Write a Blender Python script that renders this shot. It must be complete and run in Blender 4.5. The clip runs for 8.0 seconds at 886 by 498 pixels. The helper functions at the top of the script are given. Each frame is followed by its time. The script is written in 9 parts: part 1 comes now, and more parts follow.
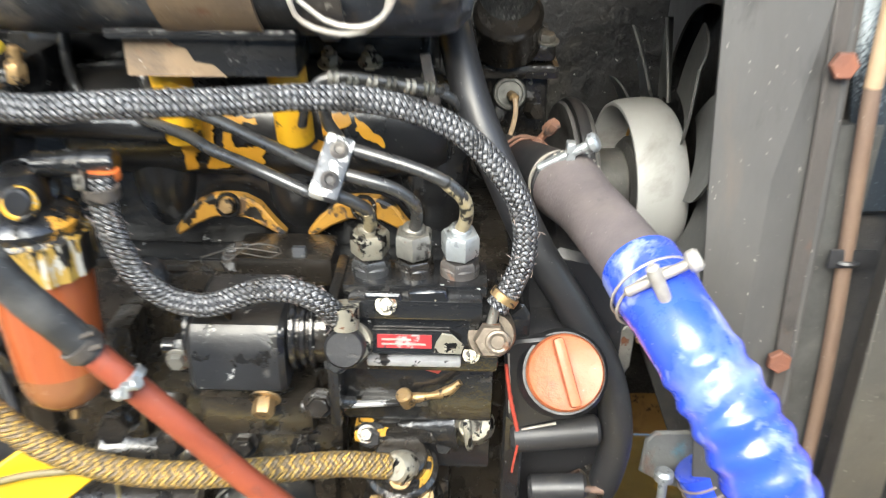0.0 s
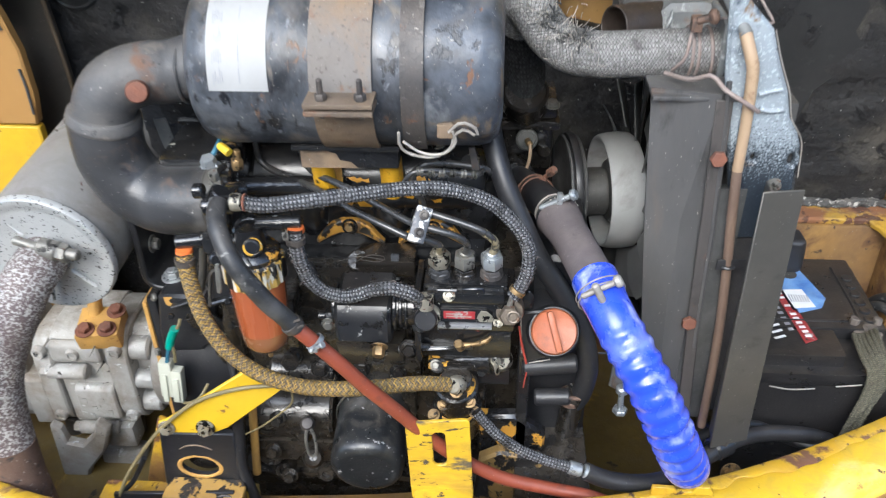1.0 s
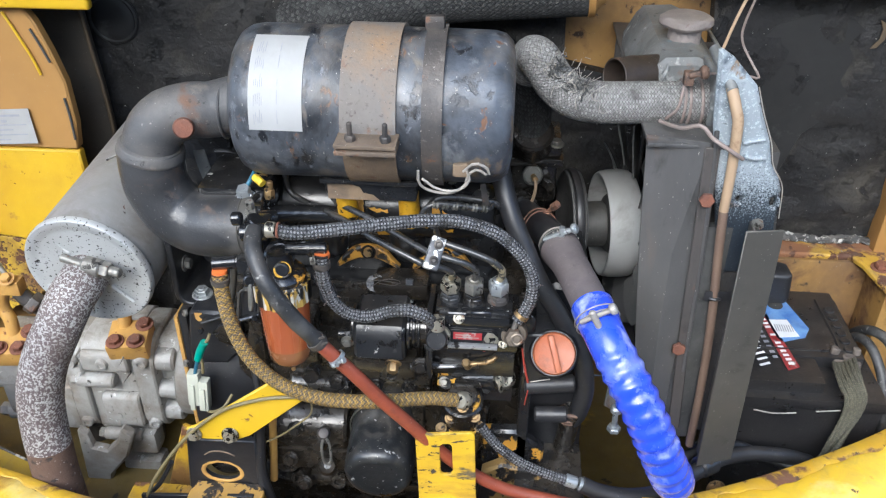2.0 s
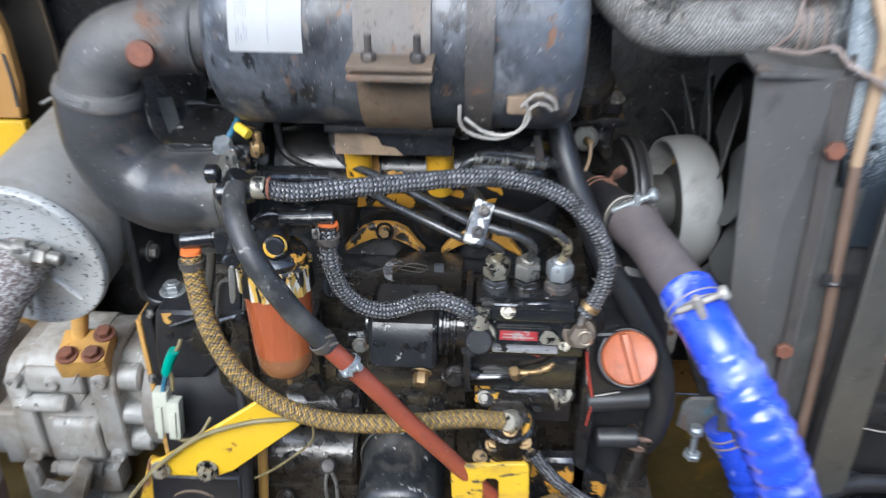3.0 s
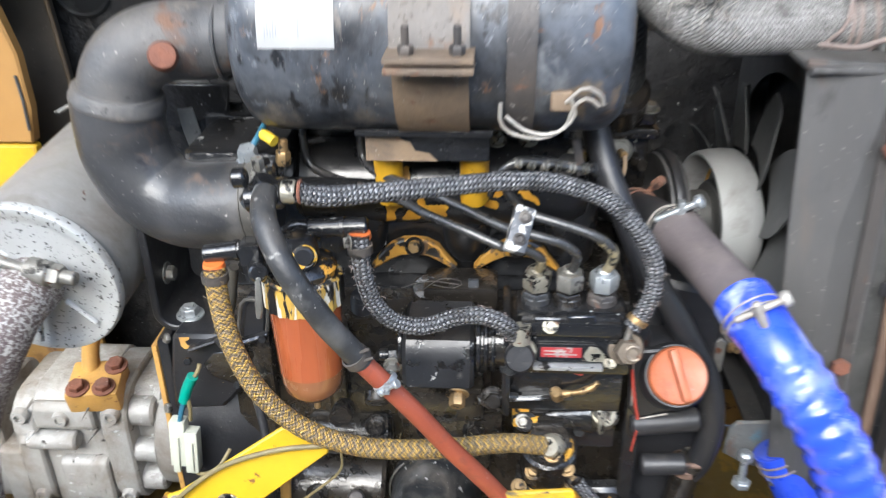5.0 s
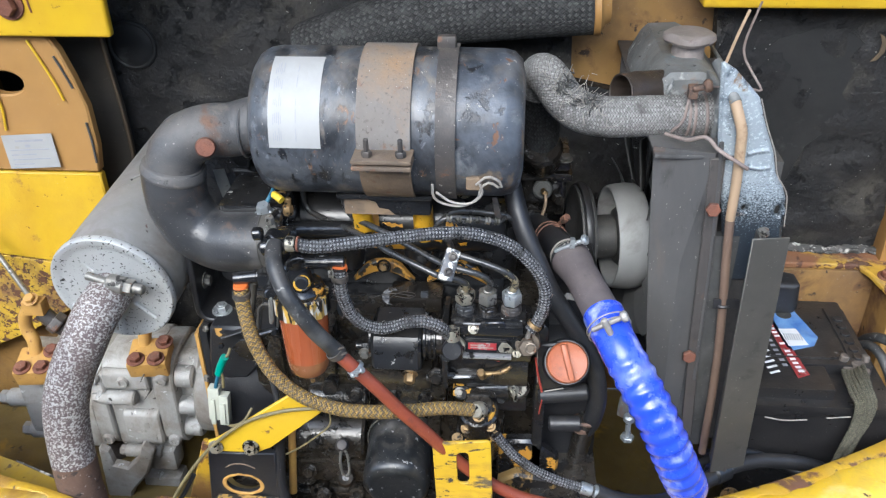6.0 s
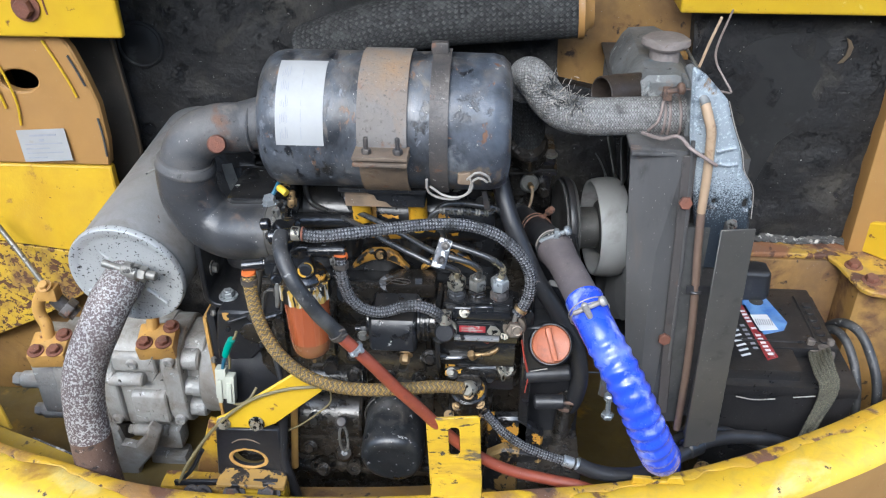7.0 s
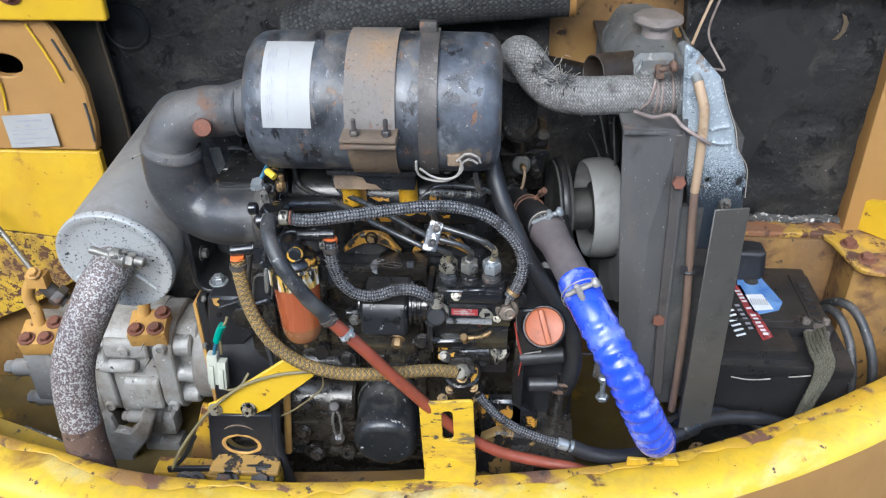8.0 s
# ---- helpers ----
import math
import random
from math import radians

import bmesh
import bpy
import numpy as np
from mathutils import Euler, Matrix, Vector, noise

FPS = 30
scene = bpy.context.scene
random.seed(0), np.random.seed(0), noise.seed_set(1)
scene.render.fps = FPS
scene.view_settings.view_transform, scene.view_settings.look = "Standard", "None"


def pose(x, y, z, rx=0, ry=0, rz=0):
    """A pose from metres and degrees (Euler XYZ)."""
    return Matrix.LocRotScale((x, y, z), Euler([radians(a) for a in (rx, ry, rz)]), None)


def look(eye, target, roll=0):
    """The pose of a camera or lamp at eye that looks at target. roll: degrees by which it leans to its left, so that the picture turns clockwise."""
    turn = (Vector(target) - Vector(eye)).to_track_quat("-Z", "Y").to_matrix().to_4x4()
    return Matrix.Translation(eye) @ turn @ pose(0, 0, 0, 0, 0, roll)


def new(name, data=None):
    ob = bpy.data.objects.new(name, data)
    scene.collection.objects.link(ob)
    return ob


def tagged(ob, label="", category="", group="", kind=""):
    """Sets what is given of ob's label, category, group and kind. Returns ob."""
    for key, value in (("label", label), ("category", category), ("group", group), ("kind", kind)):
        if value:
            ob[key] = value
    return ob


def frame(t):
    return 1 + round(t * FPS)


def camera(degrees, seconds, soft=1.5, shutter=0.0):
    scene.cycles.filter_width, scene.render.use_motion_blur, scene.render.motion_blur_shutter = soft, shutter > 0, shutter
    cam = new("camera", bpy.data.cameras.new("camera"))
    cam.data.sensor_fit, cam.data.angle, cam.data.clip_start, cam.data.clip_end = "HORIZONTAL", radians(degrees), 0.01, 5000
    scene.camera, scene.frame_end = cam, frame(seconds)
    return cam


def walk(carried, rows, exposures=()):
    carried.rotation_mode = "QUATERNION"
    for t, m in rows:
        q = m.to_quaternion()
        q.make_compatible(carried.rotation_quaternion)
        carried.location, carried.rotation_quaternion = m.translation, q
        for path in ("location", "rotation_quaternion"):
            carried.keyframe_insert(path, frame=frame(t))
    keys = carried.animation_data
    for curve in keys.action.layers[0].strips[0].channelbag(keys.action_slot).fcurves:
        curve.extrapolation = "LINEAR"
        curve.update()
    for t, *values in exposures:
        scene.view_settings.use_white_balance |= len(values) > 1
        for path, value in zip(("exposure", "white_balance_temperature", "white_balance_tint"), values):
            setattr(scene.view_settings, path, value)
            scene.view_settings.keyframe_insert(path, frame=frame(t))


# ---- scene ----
cam = camera(56.0, 8.0, soft=1.15, shutter=0.4)
PATH = [
    (0, (0.024, 0.035, 1.242), (-0.017, 1.815, 0.329), 0.5),
    (0.5, (0.026, -0.128, 1.405), (-0.066, 1.572, 0.355), -0.5),
    (1, (0.028, -0.256, 1.538), (-0.098, 1.397, 0.42), -1.0),
    (1.5, (0.025, -0.334, 1.603), (-0.111, 1.324, 0.493), -0.5),
    (2.8, (-0.017, -0.236, 1.489), (-0.137, 1.472, 0.456), 1.2),
    (3, (-0.046, -0.149, 1.418), (-0.152, 1.564, 0.391), 0.2),
    (3.5, (-0.144, 0.096, 1.191), (-0.148, 1.869, 0.266), -0.7),
    (4, (-0.168, 0.154, 1.14), (-0.112, 1.963, 0.289), 0.4),
    (4.5, (-0.154, 0.093, 1.182), (-0.177, 1.887, 0.298), 0.4),
    (5, (-0.078, -0.128, 1.368), (-0.194, 1.639, 0.438), -0.7),
    (5.2, (-0.05, -0.202, 1.435), (-0.174, 1.552, 0.481), -0.8),
    (6.3, (0.022, -0.41, 1.626), (-0.137, 1.291, 0.586), -0.9),
    (6.5, (0.018, -0.437, 1.634), (-0.128, 1.268, 0.599), -0.7),
    (7, (0.02, -0.433, 1.643), (-0.112, 1.263, 0.592), -0.4),
    (7.5, (0.023, -0.431, 1.637), (-0.102, 1.262, 0.579), -0.3),
    (8, (0.028, -0.422, 1.636), (-0.097, 1.253, 0.55), -0.9),
]
EXPOSURES = [(0, 2.45, 6200, 2), (0.4, 2.45, 6200, 3), (0.8, 1.78, 5700, 6), (1.5, 1.50, 5600, 6), (3.0, 1.57, 5400, 6), (3.5, 2.02, 5400, 6), (4.5, 2.25, 5400, 6), (5.0, 1.93, 5700, 6), (5.2, 1.80, 5700, 6), (6.5, 1.43, 5400, 6), (8.0, 1.43, 5400, 6)]
walk(cam, [(t, look(eye, target, roll)) for t, eye, target, roll in PATH], EXPOSURES)


# ---- light: overcast daylight through the open hood ----
world = bpy.data.worlds.new("sky")
scene.world = world
world.use_nodes = True
wn = world.node_tree
sky = wn.nodes.new("ShaderNodeTexSky")
sky.sky_type, sky.sun_disc = "NISHITA", False
sky.sun_elevation, sky.sun_rotation = radians(38), radians(194)
sky.air_density, sky.dust_density, sky.ozone_density = 1.0, 4.0, 1.0
wn.links.new(sky.outputs[0], wn.nodes["Background"].inputs[0])
wn.nodes["Background"].inputs[1].default_value = 0.15
sun = new("sun", bpy.data.lights.new("sun", "SUN"))
sun.data.energy, sun.data.angle, sun.data.color = 1.5, radians(60), (1.0, 0.99, 0.97)
sun.matrix_basis = look((-0.7, -2.2, 3.0), (0, 0.6, 0.9))

# ---- mesh helpers ----
V = Vector


def thing(name, base, label, category, group="", kind=""):
    e = new(name)
    e.location, e.empty_display_size = base, 0.03
    return tagged(e, label, category, group, kind)


def part(name, bm, material, parent=None, label="", sharp=38):
    """Links a bmesh as one mesh object, under a thing or a part."""
    bmesh.ops.recalc_face_normals(bm, faces=bm.faces)
    me = bpy.data.meshes.new(name)
    bm.to_mesh(me)
    bm.free()
    me.materials.append(material)
    me.polygons.foreach_set("use_smooth", [True] * len(me.polygons))
    me.set_sharp_from_angle(angle=radians(sharp))
    ob = new(name, me)
    if parent is not None:
        ob.parent = parent
        if parent.type == "EMPTY":
            ob.matrix_parent_inverse = parent.matrix_basis.inverted()
    if label:
        ob["label"] = label
    return ob


def axis_frame(d):
    """Two unit vectors across d."""
    d = V(d).normalized()
    a = V((0, 0, 1)) if abs(d.z) < 0.9 else V((0, 1, 0))
    u = a.cross(d).normalized()
    return u, d.cross(u)


def B():
    return bmesh.new()


def box(bm, lo, hi, bev=0.002, m=None, seg=2):
    c = [(lo[i] + hi[i]) / 2 for i in range(3)]
    s = [abs(hi[i] - lo[i]) for i in range(3)]
    t = Matrix.Translation(c) @ Matrix.Diagonal((*s, 1))
    if m is not None:
        t = m @ t
    g = bmesh.ops.create_cube(bm, size=1, matrix=t)
    if bev:
        es = list({e for v in g["verts"] for e in v.link_edges})
        bmesh.ops.bevel(bm, geom=es, offset=min(bev, min(s) * 0.45), segments=seg, affect="EDGES", profile=0.6)
    return bm


def lathe(bm, p0, p1, prof, n=24, turn=0.0):
    """Turns a profile of (radius, metres from p0) round the line p0 to p1."""
    p0, d = V(p0), (V(p1) - V(p0)).normalized()
    u, w = axis_frame(d)
    rings = []
    for r, h in prof:
        c = p0 + d * h
        if r < 1e-6:
            rings.append([bm.verts.new(c)])
        else:
            rings.append([bm.verts.new(c + r * (u * math.cos(turn + 2 * math.pi * i / n) + w * math.sin(turn + 2 * math.pi * i / n))) for i in range(n)])
    for a, b in zip(rings, rings[1:]):
        for i in range(n):
            j = (i + 1) % n
            q = [a[i % len(a)], a[j % len(a)], b[j % len(b)], b[i % len(b)]]
            q = [v for k, v in enumerate(q) if v not in q[:k]]
            if len(q) > 2:
                bm.faces.new(q)
    return bm


def cyl(bm, p0, p1, r, n=24, bev=0.0015, r1=None, turn=0.0):
    h = (V(p1) - V(p0)).length
    r1 = r if r1 is None else r1
    b = min(bev, h * 0.4, r * 0.5)
    return lathe(bm, p0, p1, [(0, 0), (r - b, 0), (r, b), (r1, h - b), (r1 - b, h), (0, h)], n, turn)


def hexa(bm, p0, p1, r, n=6, turn=0.0):
    h = (V(p1) - V(p0)).length
    return lathe(bm, p0, p1, [(0, 0), (r * 0.93, 0), (r, h * 0.12), (r, h * 0.85), (r * 0.88, h), (0, h)], n, turn)


def along(pts, step):
    """Points every step metres on a smooth curve through pts."""
    pts = [V(p) for p in pts]
    ext = [2 * pts[0] - pts[1], *pts, 2 * pts[-1] - pts[-2]]
    out = []
    for i in range(len(pts) - 1):
        a, b, c, d = ext[i:i + 4]
        n = max(2, int((c - b).length / 0.002))
        for k in range(n):
            t = k / n
            out.append(0.5 * ((2 * b) + (c - a) * t + (2 * a - 5 * b + 4 * c - d) * t * t + (3 * b - a - 3 * c + d) * t ** 3))
    out.append(pts[-1])
    res, acc = [out[0]], 0.0
    for p, q in zip(out, out[1:]):
        acc += (q - p).length
        if acc >= step:
            res.append(q)
            acc = 0.0
    if (res[-1] - out[-1]).length > step * 0.3:
        res.append(out[-1])
    return res


def tube(bm, pts, r, n=16, step=0.006, shape=None, cap=True):
    """A hose or pipe through pts; shape(s, a) gives the radius as a share of r at s metres and angle a. UV: metres along, turns round."""
    c = along(pts, step)
    uvl = bm.loops.layers.uv.verify()
    up, s, rings, ss = None, 0.0, [], []
    for i, p in enumerate(c):
        d = (c[min(i + 1, len(c) - 1)] - c[max(i - 1, 0)]).normalized()
        if up is None:
            up = axis_frame(d)[0]
        up = (up - d * up.dot(d)).normalized()
        w = d.cross(up)
        if i:
            s += (p - c[i - 1]).length
        ring = []
        for k in range(n):
            a = 2 * math.pi * k / n
            rr = r * (shape(s, a) if shape else 1.0)
            ring.append(bm.verts.new(p + rr * (up * math.cos(a) + w * math.sin(a))))
        rings.append(ring)
        ss.append(s)
    for i in range(len(rings) - 1):
        for k in range(n):
            j = (k + 1) % n
            f = bm.faces.new((rings[i][k], rings[i][j], rings[i + 1][j], rings[i + 1][k]))
            for lp, uv in zip(f.loops, ((ss[i], k / n), (ss[i], (k + 1) / n), (ss[i + 1], (k + 1) / n), (ss[i + 1], k / n))):
                lp[uvl].uv = uv
    if cap:
        bm.faces.new(rings[0][::-1])
        bm.faces.new(rings[-1])
    return bm


def torus(bm, c, d, R, r, n=32, m=8, a0=0.0, a1=360.0):
    u, w = axis_frame(d)
    c, d = V(c), V(d).normalized()
    full = abs(a1 - a0) >= 360
    rings = []
    for i in range(n if full else n + 1):
        a = radians(a0 + (a1 - a0) * i / n)
        o = u * math.cos(a) + w * math.sin(a)
        rings.append([bm.verts.new(c + o * (R + r * math.cos(2 * math.pi * k / m)) + d * r * math.sin(2 * math.pi * k / m)) for k in range(m)])
    for i in range(n):
        a, b = rings[i], rings[(i + 1) % len(rings)]
        for k in range(m):
            bm.faces.new((a[k], a[(k + 1) % m], b[(k + 1) % m], b[k]))
    if not full:
        bm.faces.new(rings[0][::-1])
        bm.faces.new(rings[-1])
    return bm


def plate(bm, outline, thick, m, holes=(), bev=0.0008):
    """A flat plate with holes in the plane z=0 of m, raised by thick; outlines in metres."""
    tmp = bmesh.new()
    for loop in (outline, *holes):
        vs = [tmp.verts.new((x, y, 0)) for x, y in loop]
        for a, b in zip(vs, vs[1:] + vs[:1]):
            tmp.edges.new((a, b))
    bmesh.ops.triangle_fill(tmp, use_beauty=True, use_dissolve=False, edges=tmp.edges[:])
    g = bmesh.ops.extrude_face_region(tmp, geom=tmp.faces[:])
    bmesh.ops.translate(tmp, vec=(0, 0, thick), verts=[v for v in g["geom"] if isinstance(v, bmesh.types.BMVert)])
    bmesh.ops.recalc_face_normals(tmp, faces=tmp.faces[:])
    if bev:
        es = [e for e in tmp.edges if len(e.link_faces) == 2 and e.calc_face_angle(0) > 1.2]
        bmesh.ops.bevel(tmp, geom=es, offset=bev, segments=1, affect="EDGES")
    bmesh.ops.transform(tmp, matrix=m, verts=tmp.verts[:])
    me = bpy.data.meshes.new("t")
    tmp.to_mesh(me)
    tmp.free()
    bm.from_mesh(me)
    bpy.data.meshes.remove(me)
    return bm


def frame_at(o, x, y):
    """A pose with its origin at o, x along x and z across x and y."""
    x = V(x).normalized()
    z = x.cross(V(y)).normalized()
    y = z.cross(x)
    return Matrix(((x.x, y.x, z.x, o[0]), (x.y, y.y, z.y, o[1]), (x.z, y.z, z.z, o[2]), (0, 0, 0, 1)))


def circle(cx, cy, rx, ry=None, n=24):
    ry = rx if ry is None else ry
    return [(cx + rx * math.cos(2 * math.pi * i / n), cy + ry * math.sin(2 * math.pi * i / n)) for i in range(n)]


def rrect(x0, y0, x1, y1, r, n=4):
    out = []
    for cx, cy, a in ((x1 - r, y1 - r, 0), (x0 + r, y1 - r, 90), (x0 + r, y0 + r, 180), (x1 - r, y0 + r, 270)):
        out += [(cx + r * math.cos(radians(a + 90 * i / n)), cy + r * math.sin(radians(a + 90 * i / n))) for i in range(n + 1)]
    return out


def XZ(y):
    """The upright plane at y that faces the camera: x to the right, z up, raised towards -y."""
    return Matrix(((1, 0, 0, 0), (0, 0, -1, y), (0, 1, 0, 0), (0, 0, 0, 1)))


def YZ(x):
    return Matrix(((0, 0, 1, x), (1, 0, 0, 0), (0, 1, 0, 0), (0, 0, 0, 1)))


def bolt(parent, p, d, r, material, h=None, washer=True, name="bolt", stud=0.0):
    p, d = V(p), V(d).normalized()
    h = r * 0.9 if h is None else h
    bm = B()
    if washer:
        cyl(bm, p, p + d * r * 0.25, r * 1.45, 20, 0.0003)
    hexa(bm, p + d * r * 0.2, p + d * (r * 0.2 + h), r, turn=random.random())
    if stud:
        cyl(bm, p, p + d * (h + stud), r * 0.5, 12, 0.0005)
    return part(name, bm, material, parent)


# ---- materials ----
def mat(name, c1, c2=None, scale=18.0, rough=(0.35, 0.6), metal=0.0, bump=0.15, bscale=160.0, chips=(), coat=0.0, soft=0.5, spec=0.5, bdist=0.002, trans=0.0, stretch=(1, 1, 1), dust=0.18):
    """Two tones mixed by noise, flecks of other paints or rust (colour, scale, threshold, roughness, stretch), uneven gloss, a fine relief and dust settled on what faces up."""
    m = bpy.data.materials.new(name)
    m.use_nodes = True
    t = m.node_tree
    N, L = t.nodes, t.links
    bs = N["Principled BSDF"]
    tco = N.new("ShaderNodeTexCoord")
    co = tco.outputs["Object"]

    def noise_of(sc, detail=6.0, dis=0.0, shift=0.0):
        mp = N.new("ShaderNodeMapping")
        mp.inputs["Location"].default_value = (shift, shift * 0.7, shift * 1.3)
        mp.inputs["Scale"].default_value = stretch
        L.new(co, mp.inputs["Vector"])
        n = N.new("ShaderNodeTexNoise")
        n.inputs["Scale"].default_value, n.inputs["Detail"].default_value, n.inputs["Distortion"].default_value = sc, detail, dis
        n.inputs["Roughness"].default_value = 0.62
        L.new(mp.outputs[0], n.inputs["Vector"])
        return n.outputs["Fac"]

    def ramp(f, a, b, ca, cb):
        r = N.new("ShaderNodeMapRange")
        r.inputs["From Min"].default_value, r.inputs["From Max"].default_value = a, b
        r.inputs["To Min"].default_value, r.inputs["To Max"].default_value = ca, cb
        L.new(f, r.inputs["Value"])
        return r.outputs[0]

    def mix(f, a, b):
        x = N.new("ShaderNodeMix")
        x.data_type = "RGBA"
        L.new(f, x.inputs["Factor"])
        for sock, v in ((x.inputs["A"], a), (x.inputs["B"], b)):
            if isinstance(v, tuple):
                sock.default_value = (*v, 1)
            else:
                L.new(v, sock)
        return x.outputs["Result"]

    c2 = tuple(v * 0.6 for v in c1) if c2 is None else c2
    big = noise_of(scale, 7.0, 0.4)
    col = mix(ramp(big, 0.5 - soft / 2, 0.5 + soft / 2, 0, 1), c1, c2)
    rg = ramp(noise_of(scale * 2.3, 5.0, 0.0, 3.1), 0.3, 0.7, rough[0], rough[1])
    hgt = noise_of(bscale, 4.0)
    for i, (cc, sc, th, rr, wid) in enumerate(chips):
        f = ramp(noise_of(sc, 8.0, 0.3, 7.7 + 5.3 * i), th, th + wid, 0, 1)
        col = mix(f, col, cc)
        x = N.new("ShaderNodeMix")
        L.new(f, x.inputs["Factor"])
        L.new(rg, x.inputs["A"])
        x.inputs["B"].default_value = rr
        rg = x.outputs["Result"]
        ad = N.new("ShaderNodeMath")
        ad.operation = "MULTIPLY_ADD"
        L.new(f, ad.inputs[0])
        ad.inputs[1].default_value = -0.5
        L.new(hgt, ad.inputs[2])
        hgt = ad.outputs[0]
    if dust:
        sx = N.new("ShaderNodeSeparateXYZ")
        L.new(tco.outputs["Normal"], sx.inputs[0])
        lay = N.new("ShaderNodeMath")
        lay.operation = "MULTIPLY"
        L.new(ramp(sx.outputs[2], 0.2, 0.95, 0.15, 1), lay.inputs[0])
        L.new(ramp(noise_of(34, 9.0, 0.6, 21.3), 0.44, 0.66, 0, dust), lay.inputs[1])
        col = mix(lay.outputs[0], col, (0.17, 0.145, 0.115))
        col = mix(ramp(noise_of(330, 3.0, 0.0, 33.1), 0.70, 0.73, 0, min(1.0, dust * 4)), col, (0.40, 0.38, 0.34))
        x = N.new("ShaderNodeMix")
        L.new(lay.outputs[0], x.inputs["Factor"])
        L.new(rg, x.inputs["A"])
        x.inputs["B"].default_value = 0.85
        rg = x.outputs["Result"]
    L.new(col, bs.inputs["Base Color"])
    L.new(rg, bs.inputs["Roughness"])
    bs.inputs["Metallic"].default_value = metal
    bs.inputs["Specular IOR Level"].default_value = spec
    bs.inputs["Coat Weight"].default_value = coat
    bs.inputs["Coat Roughness"].default_value = 0.15
    bs.inputs["Transmission Weight"].default_value = trans
    if bump:
        bp = N.new("ShaderNodeBump")
        bp.inputs["Strength"].default_value, bp.inputs["Distance"].default_value = bump, bdist
        L.new(hgt, bp.inputs["Height"])
        L.new(bp.outputs[0], bs.inputs["Normal"])
    return m


def braid_mat(name, c1, c2, gap, per_m, around, dirt, dirt_th=0.55, rough=0.6, zig=0):
    """Woven hose cover: strands that cross, or bands that zigzag round it, on the UV of tube()."""
    m = bpy.data.materials.new(name)
    m.use_nodes = True
    t = m.node_tree
    N, L = t.nodes, t.links
    bs = N["Principled BSDF"]
    tc = N.new("ShaderNodeTexCoord")
    sp = N.new("ShaderNodeSeparateXYZ")
    L.new(tc.outputs["UV"], sp.inputs[0])

    def op(kind, a, b=None, c=None):
        x = N.new("ShaderNodeMath")
        x.operation = kind
        for i, v in enumerate((a, b, c)):
            if v is None:
                continue
            if isinstance(v, (int, float)):
                x.inputs[i].default_value = v
            else:
                L.new(v, x.inputs[i])
        return x.outputs[0]

    def rng(f, a, b):
        r = N.new("ShaderNodeMapRange")
        r.inputs["From Min"].default_value, r.inputs["From Max"].default_value = a, b
        L.new(f, r.inputs["Value"])
        return r.outputs[0]

    def mix(f, a, b):
        x = N.new("ShaderNodeMix")
        x.data_type = "RGBA"
        L.new(f, x.inputs["Factor"])
        for sock, v in ((x.inputs["A"], a), (x.inputs["B"], b)):
            if isinstance(v, tuple):
                sock.default_value = (*v, 1)
            else:
                L.new(v, sock)
        return x.outputs["Result"]

    nz = N.new("ShaderNodeTexNoise")
    nz.inputs["Scale"].default_value = 260.0
    L.new(tc.outputs["Object"], nz.inputs["Vector"])
    u = op("MULTIPLY", sp.outputs[0], per_m * 2 * math.pi)
    v = op("MULTIPLY", sp.outputs[1], around * 2 * math.pi)
    lo = N.new("ShaderNodeTexNoise")
    lo.inputs["Scale"].default_value, lo.inputs["Detail"].default_value = 70.0, 3.0
    L.new(tc.outputs["Object"], lo.inputs["Vector"])
    wob = op("ADD", op("MULTIPLY_ADD", nz.outputs["Fac"], 2.0, -1.0), op("MULTIPLY_ADD", lo.outputs["Fac"], 3.0, -1.5))
    pa, pb = op("ADD", op("ADD", u, v), wob), op("SUBTRACT", op("SUBTRACT", u, v), wob)
    a, b = op("SINE", pa), op("SINE", pb)
    cell = N.new("ShaderNodeCombineXYZ")
    L.new(op("FLOOR", op("DIVIDE", pa, math.pi)), cell.inputs[0])
    L.new(op("FLOOR", op("DIVIDE", pb, math.pi)), cell.inputs[1])
    wn2 = N.new("ShaderNodeTexWhiteNoise")
    L.new(cell.outputs[0], wn2.inputs["Vector"])
    p = op("MULTIPLY", a, b)
    fine = op("SINE", op("MULTIPLY", op("ADD", u, op("MULTIPLY", v, op("SIGN", p))), 4.0))
    flip = op("MULTIPLY_ADD", wn2.outputs["Value"], 0.9, -0.45)
    col = mix(rng(op("ADD", p, flip), -0.14, 0.14), c2, c1)
    if zig:
        ph = op("ADD", op("MULTIPLY_ADD", op("PINGPONG", op("MULTIPLY", sp.outputs[1], zig), 0.5), 6.5, u), op("MULTIPLY", wob, 0.6))
        col = mix(rng(op("ADD", op("SINE", ph), op("MULTIPLY", flip, 1.3)), -0.12, 0.12), c2, c1)
    col = mix(op("MULTIPLY", op("POWER", wn2.outputs["Value"], 1.6), 0.6), col, gap)
    col = mix(op("MULTIPLY", rng(fine, 0.3, -0.7), 0.6), col, gap)
    col = mix(rng(op("ABSOLUTE", p), 0.22, 0.04), col, gap)
    dn = N.new("ShaderNodeTexNoise")
    dn.inputs["Scale"].default_value, dn.inputs["Detail"].default_value = 38.0, 6.0
    L.new(tc.outputs["Object"], dn.inputs["Vector"])
    col = mix(op("MULTIPLY", rng(dn.outputs["Fac"], dirt_th, dirt_th + 0.15), 0.8), col, dirt)
    L.new(col, bs.inputs["Base Color"])
    L.new(op("MULTIPLY_ADD", wn2.outputs["Value"], 0.3, rough - 0.12), bs.inputs["Roughness"])
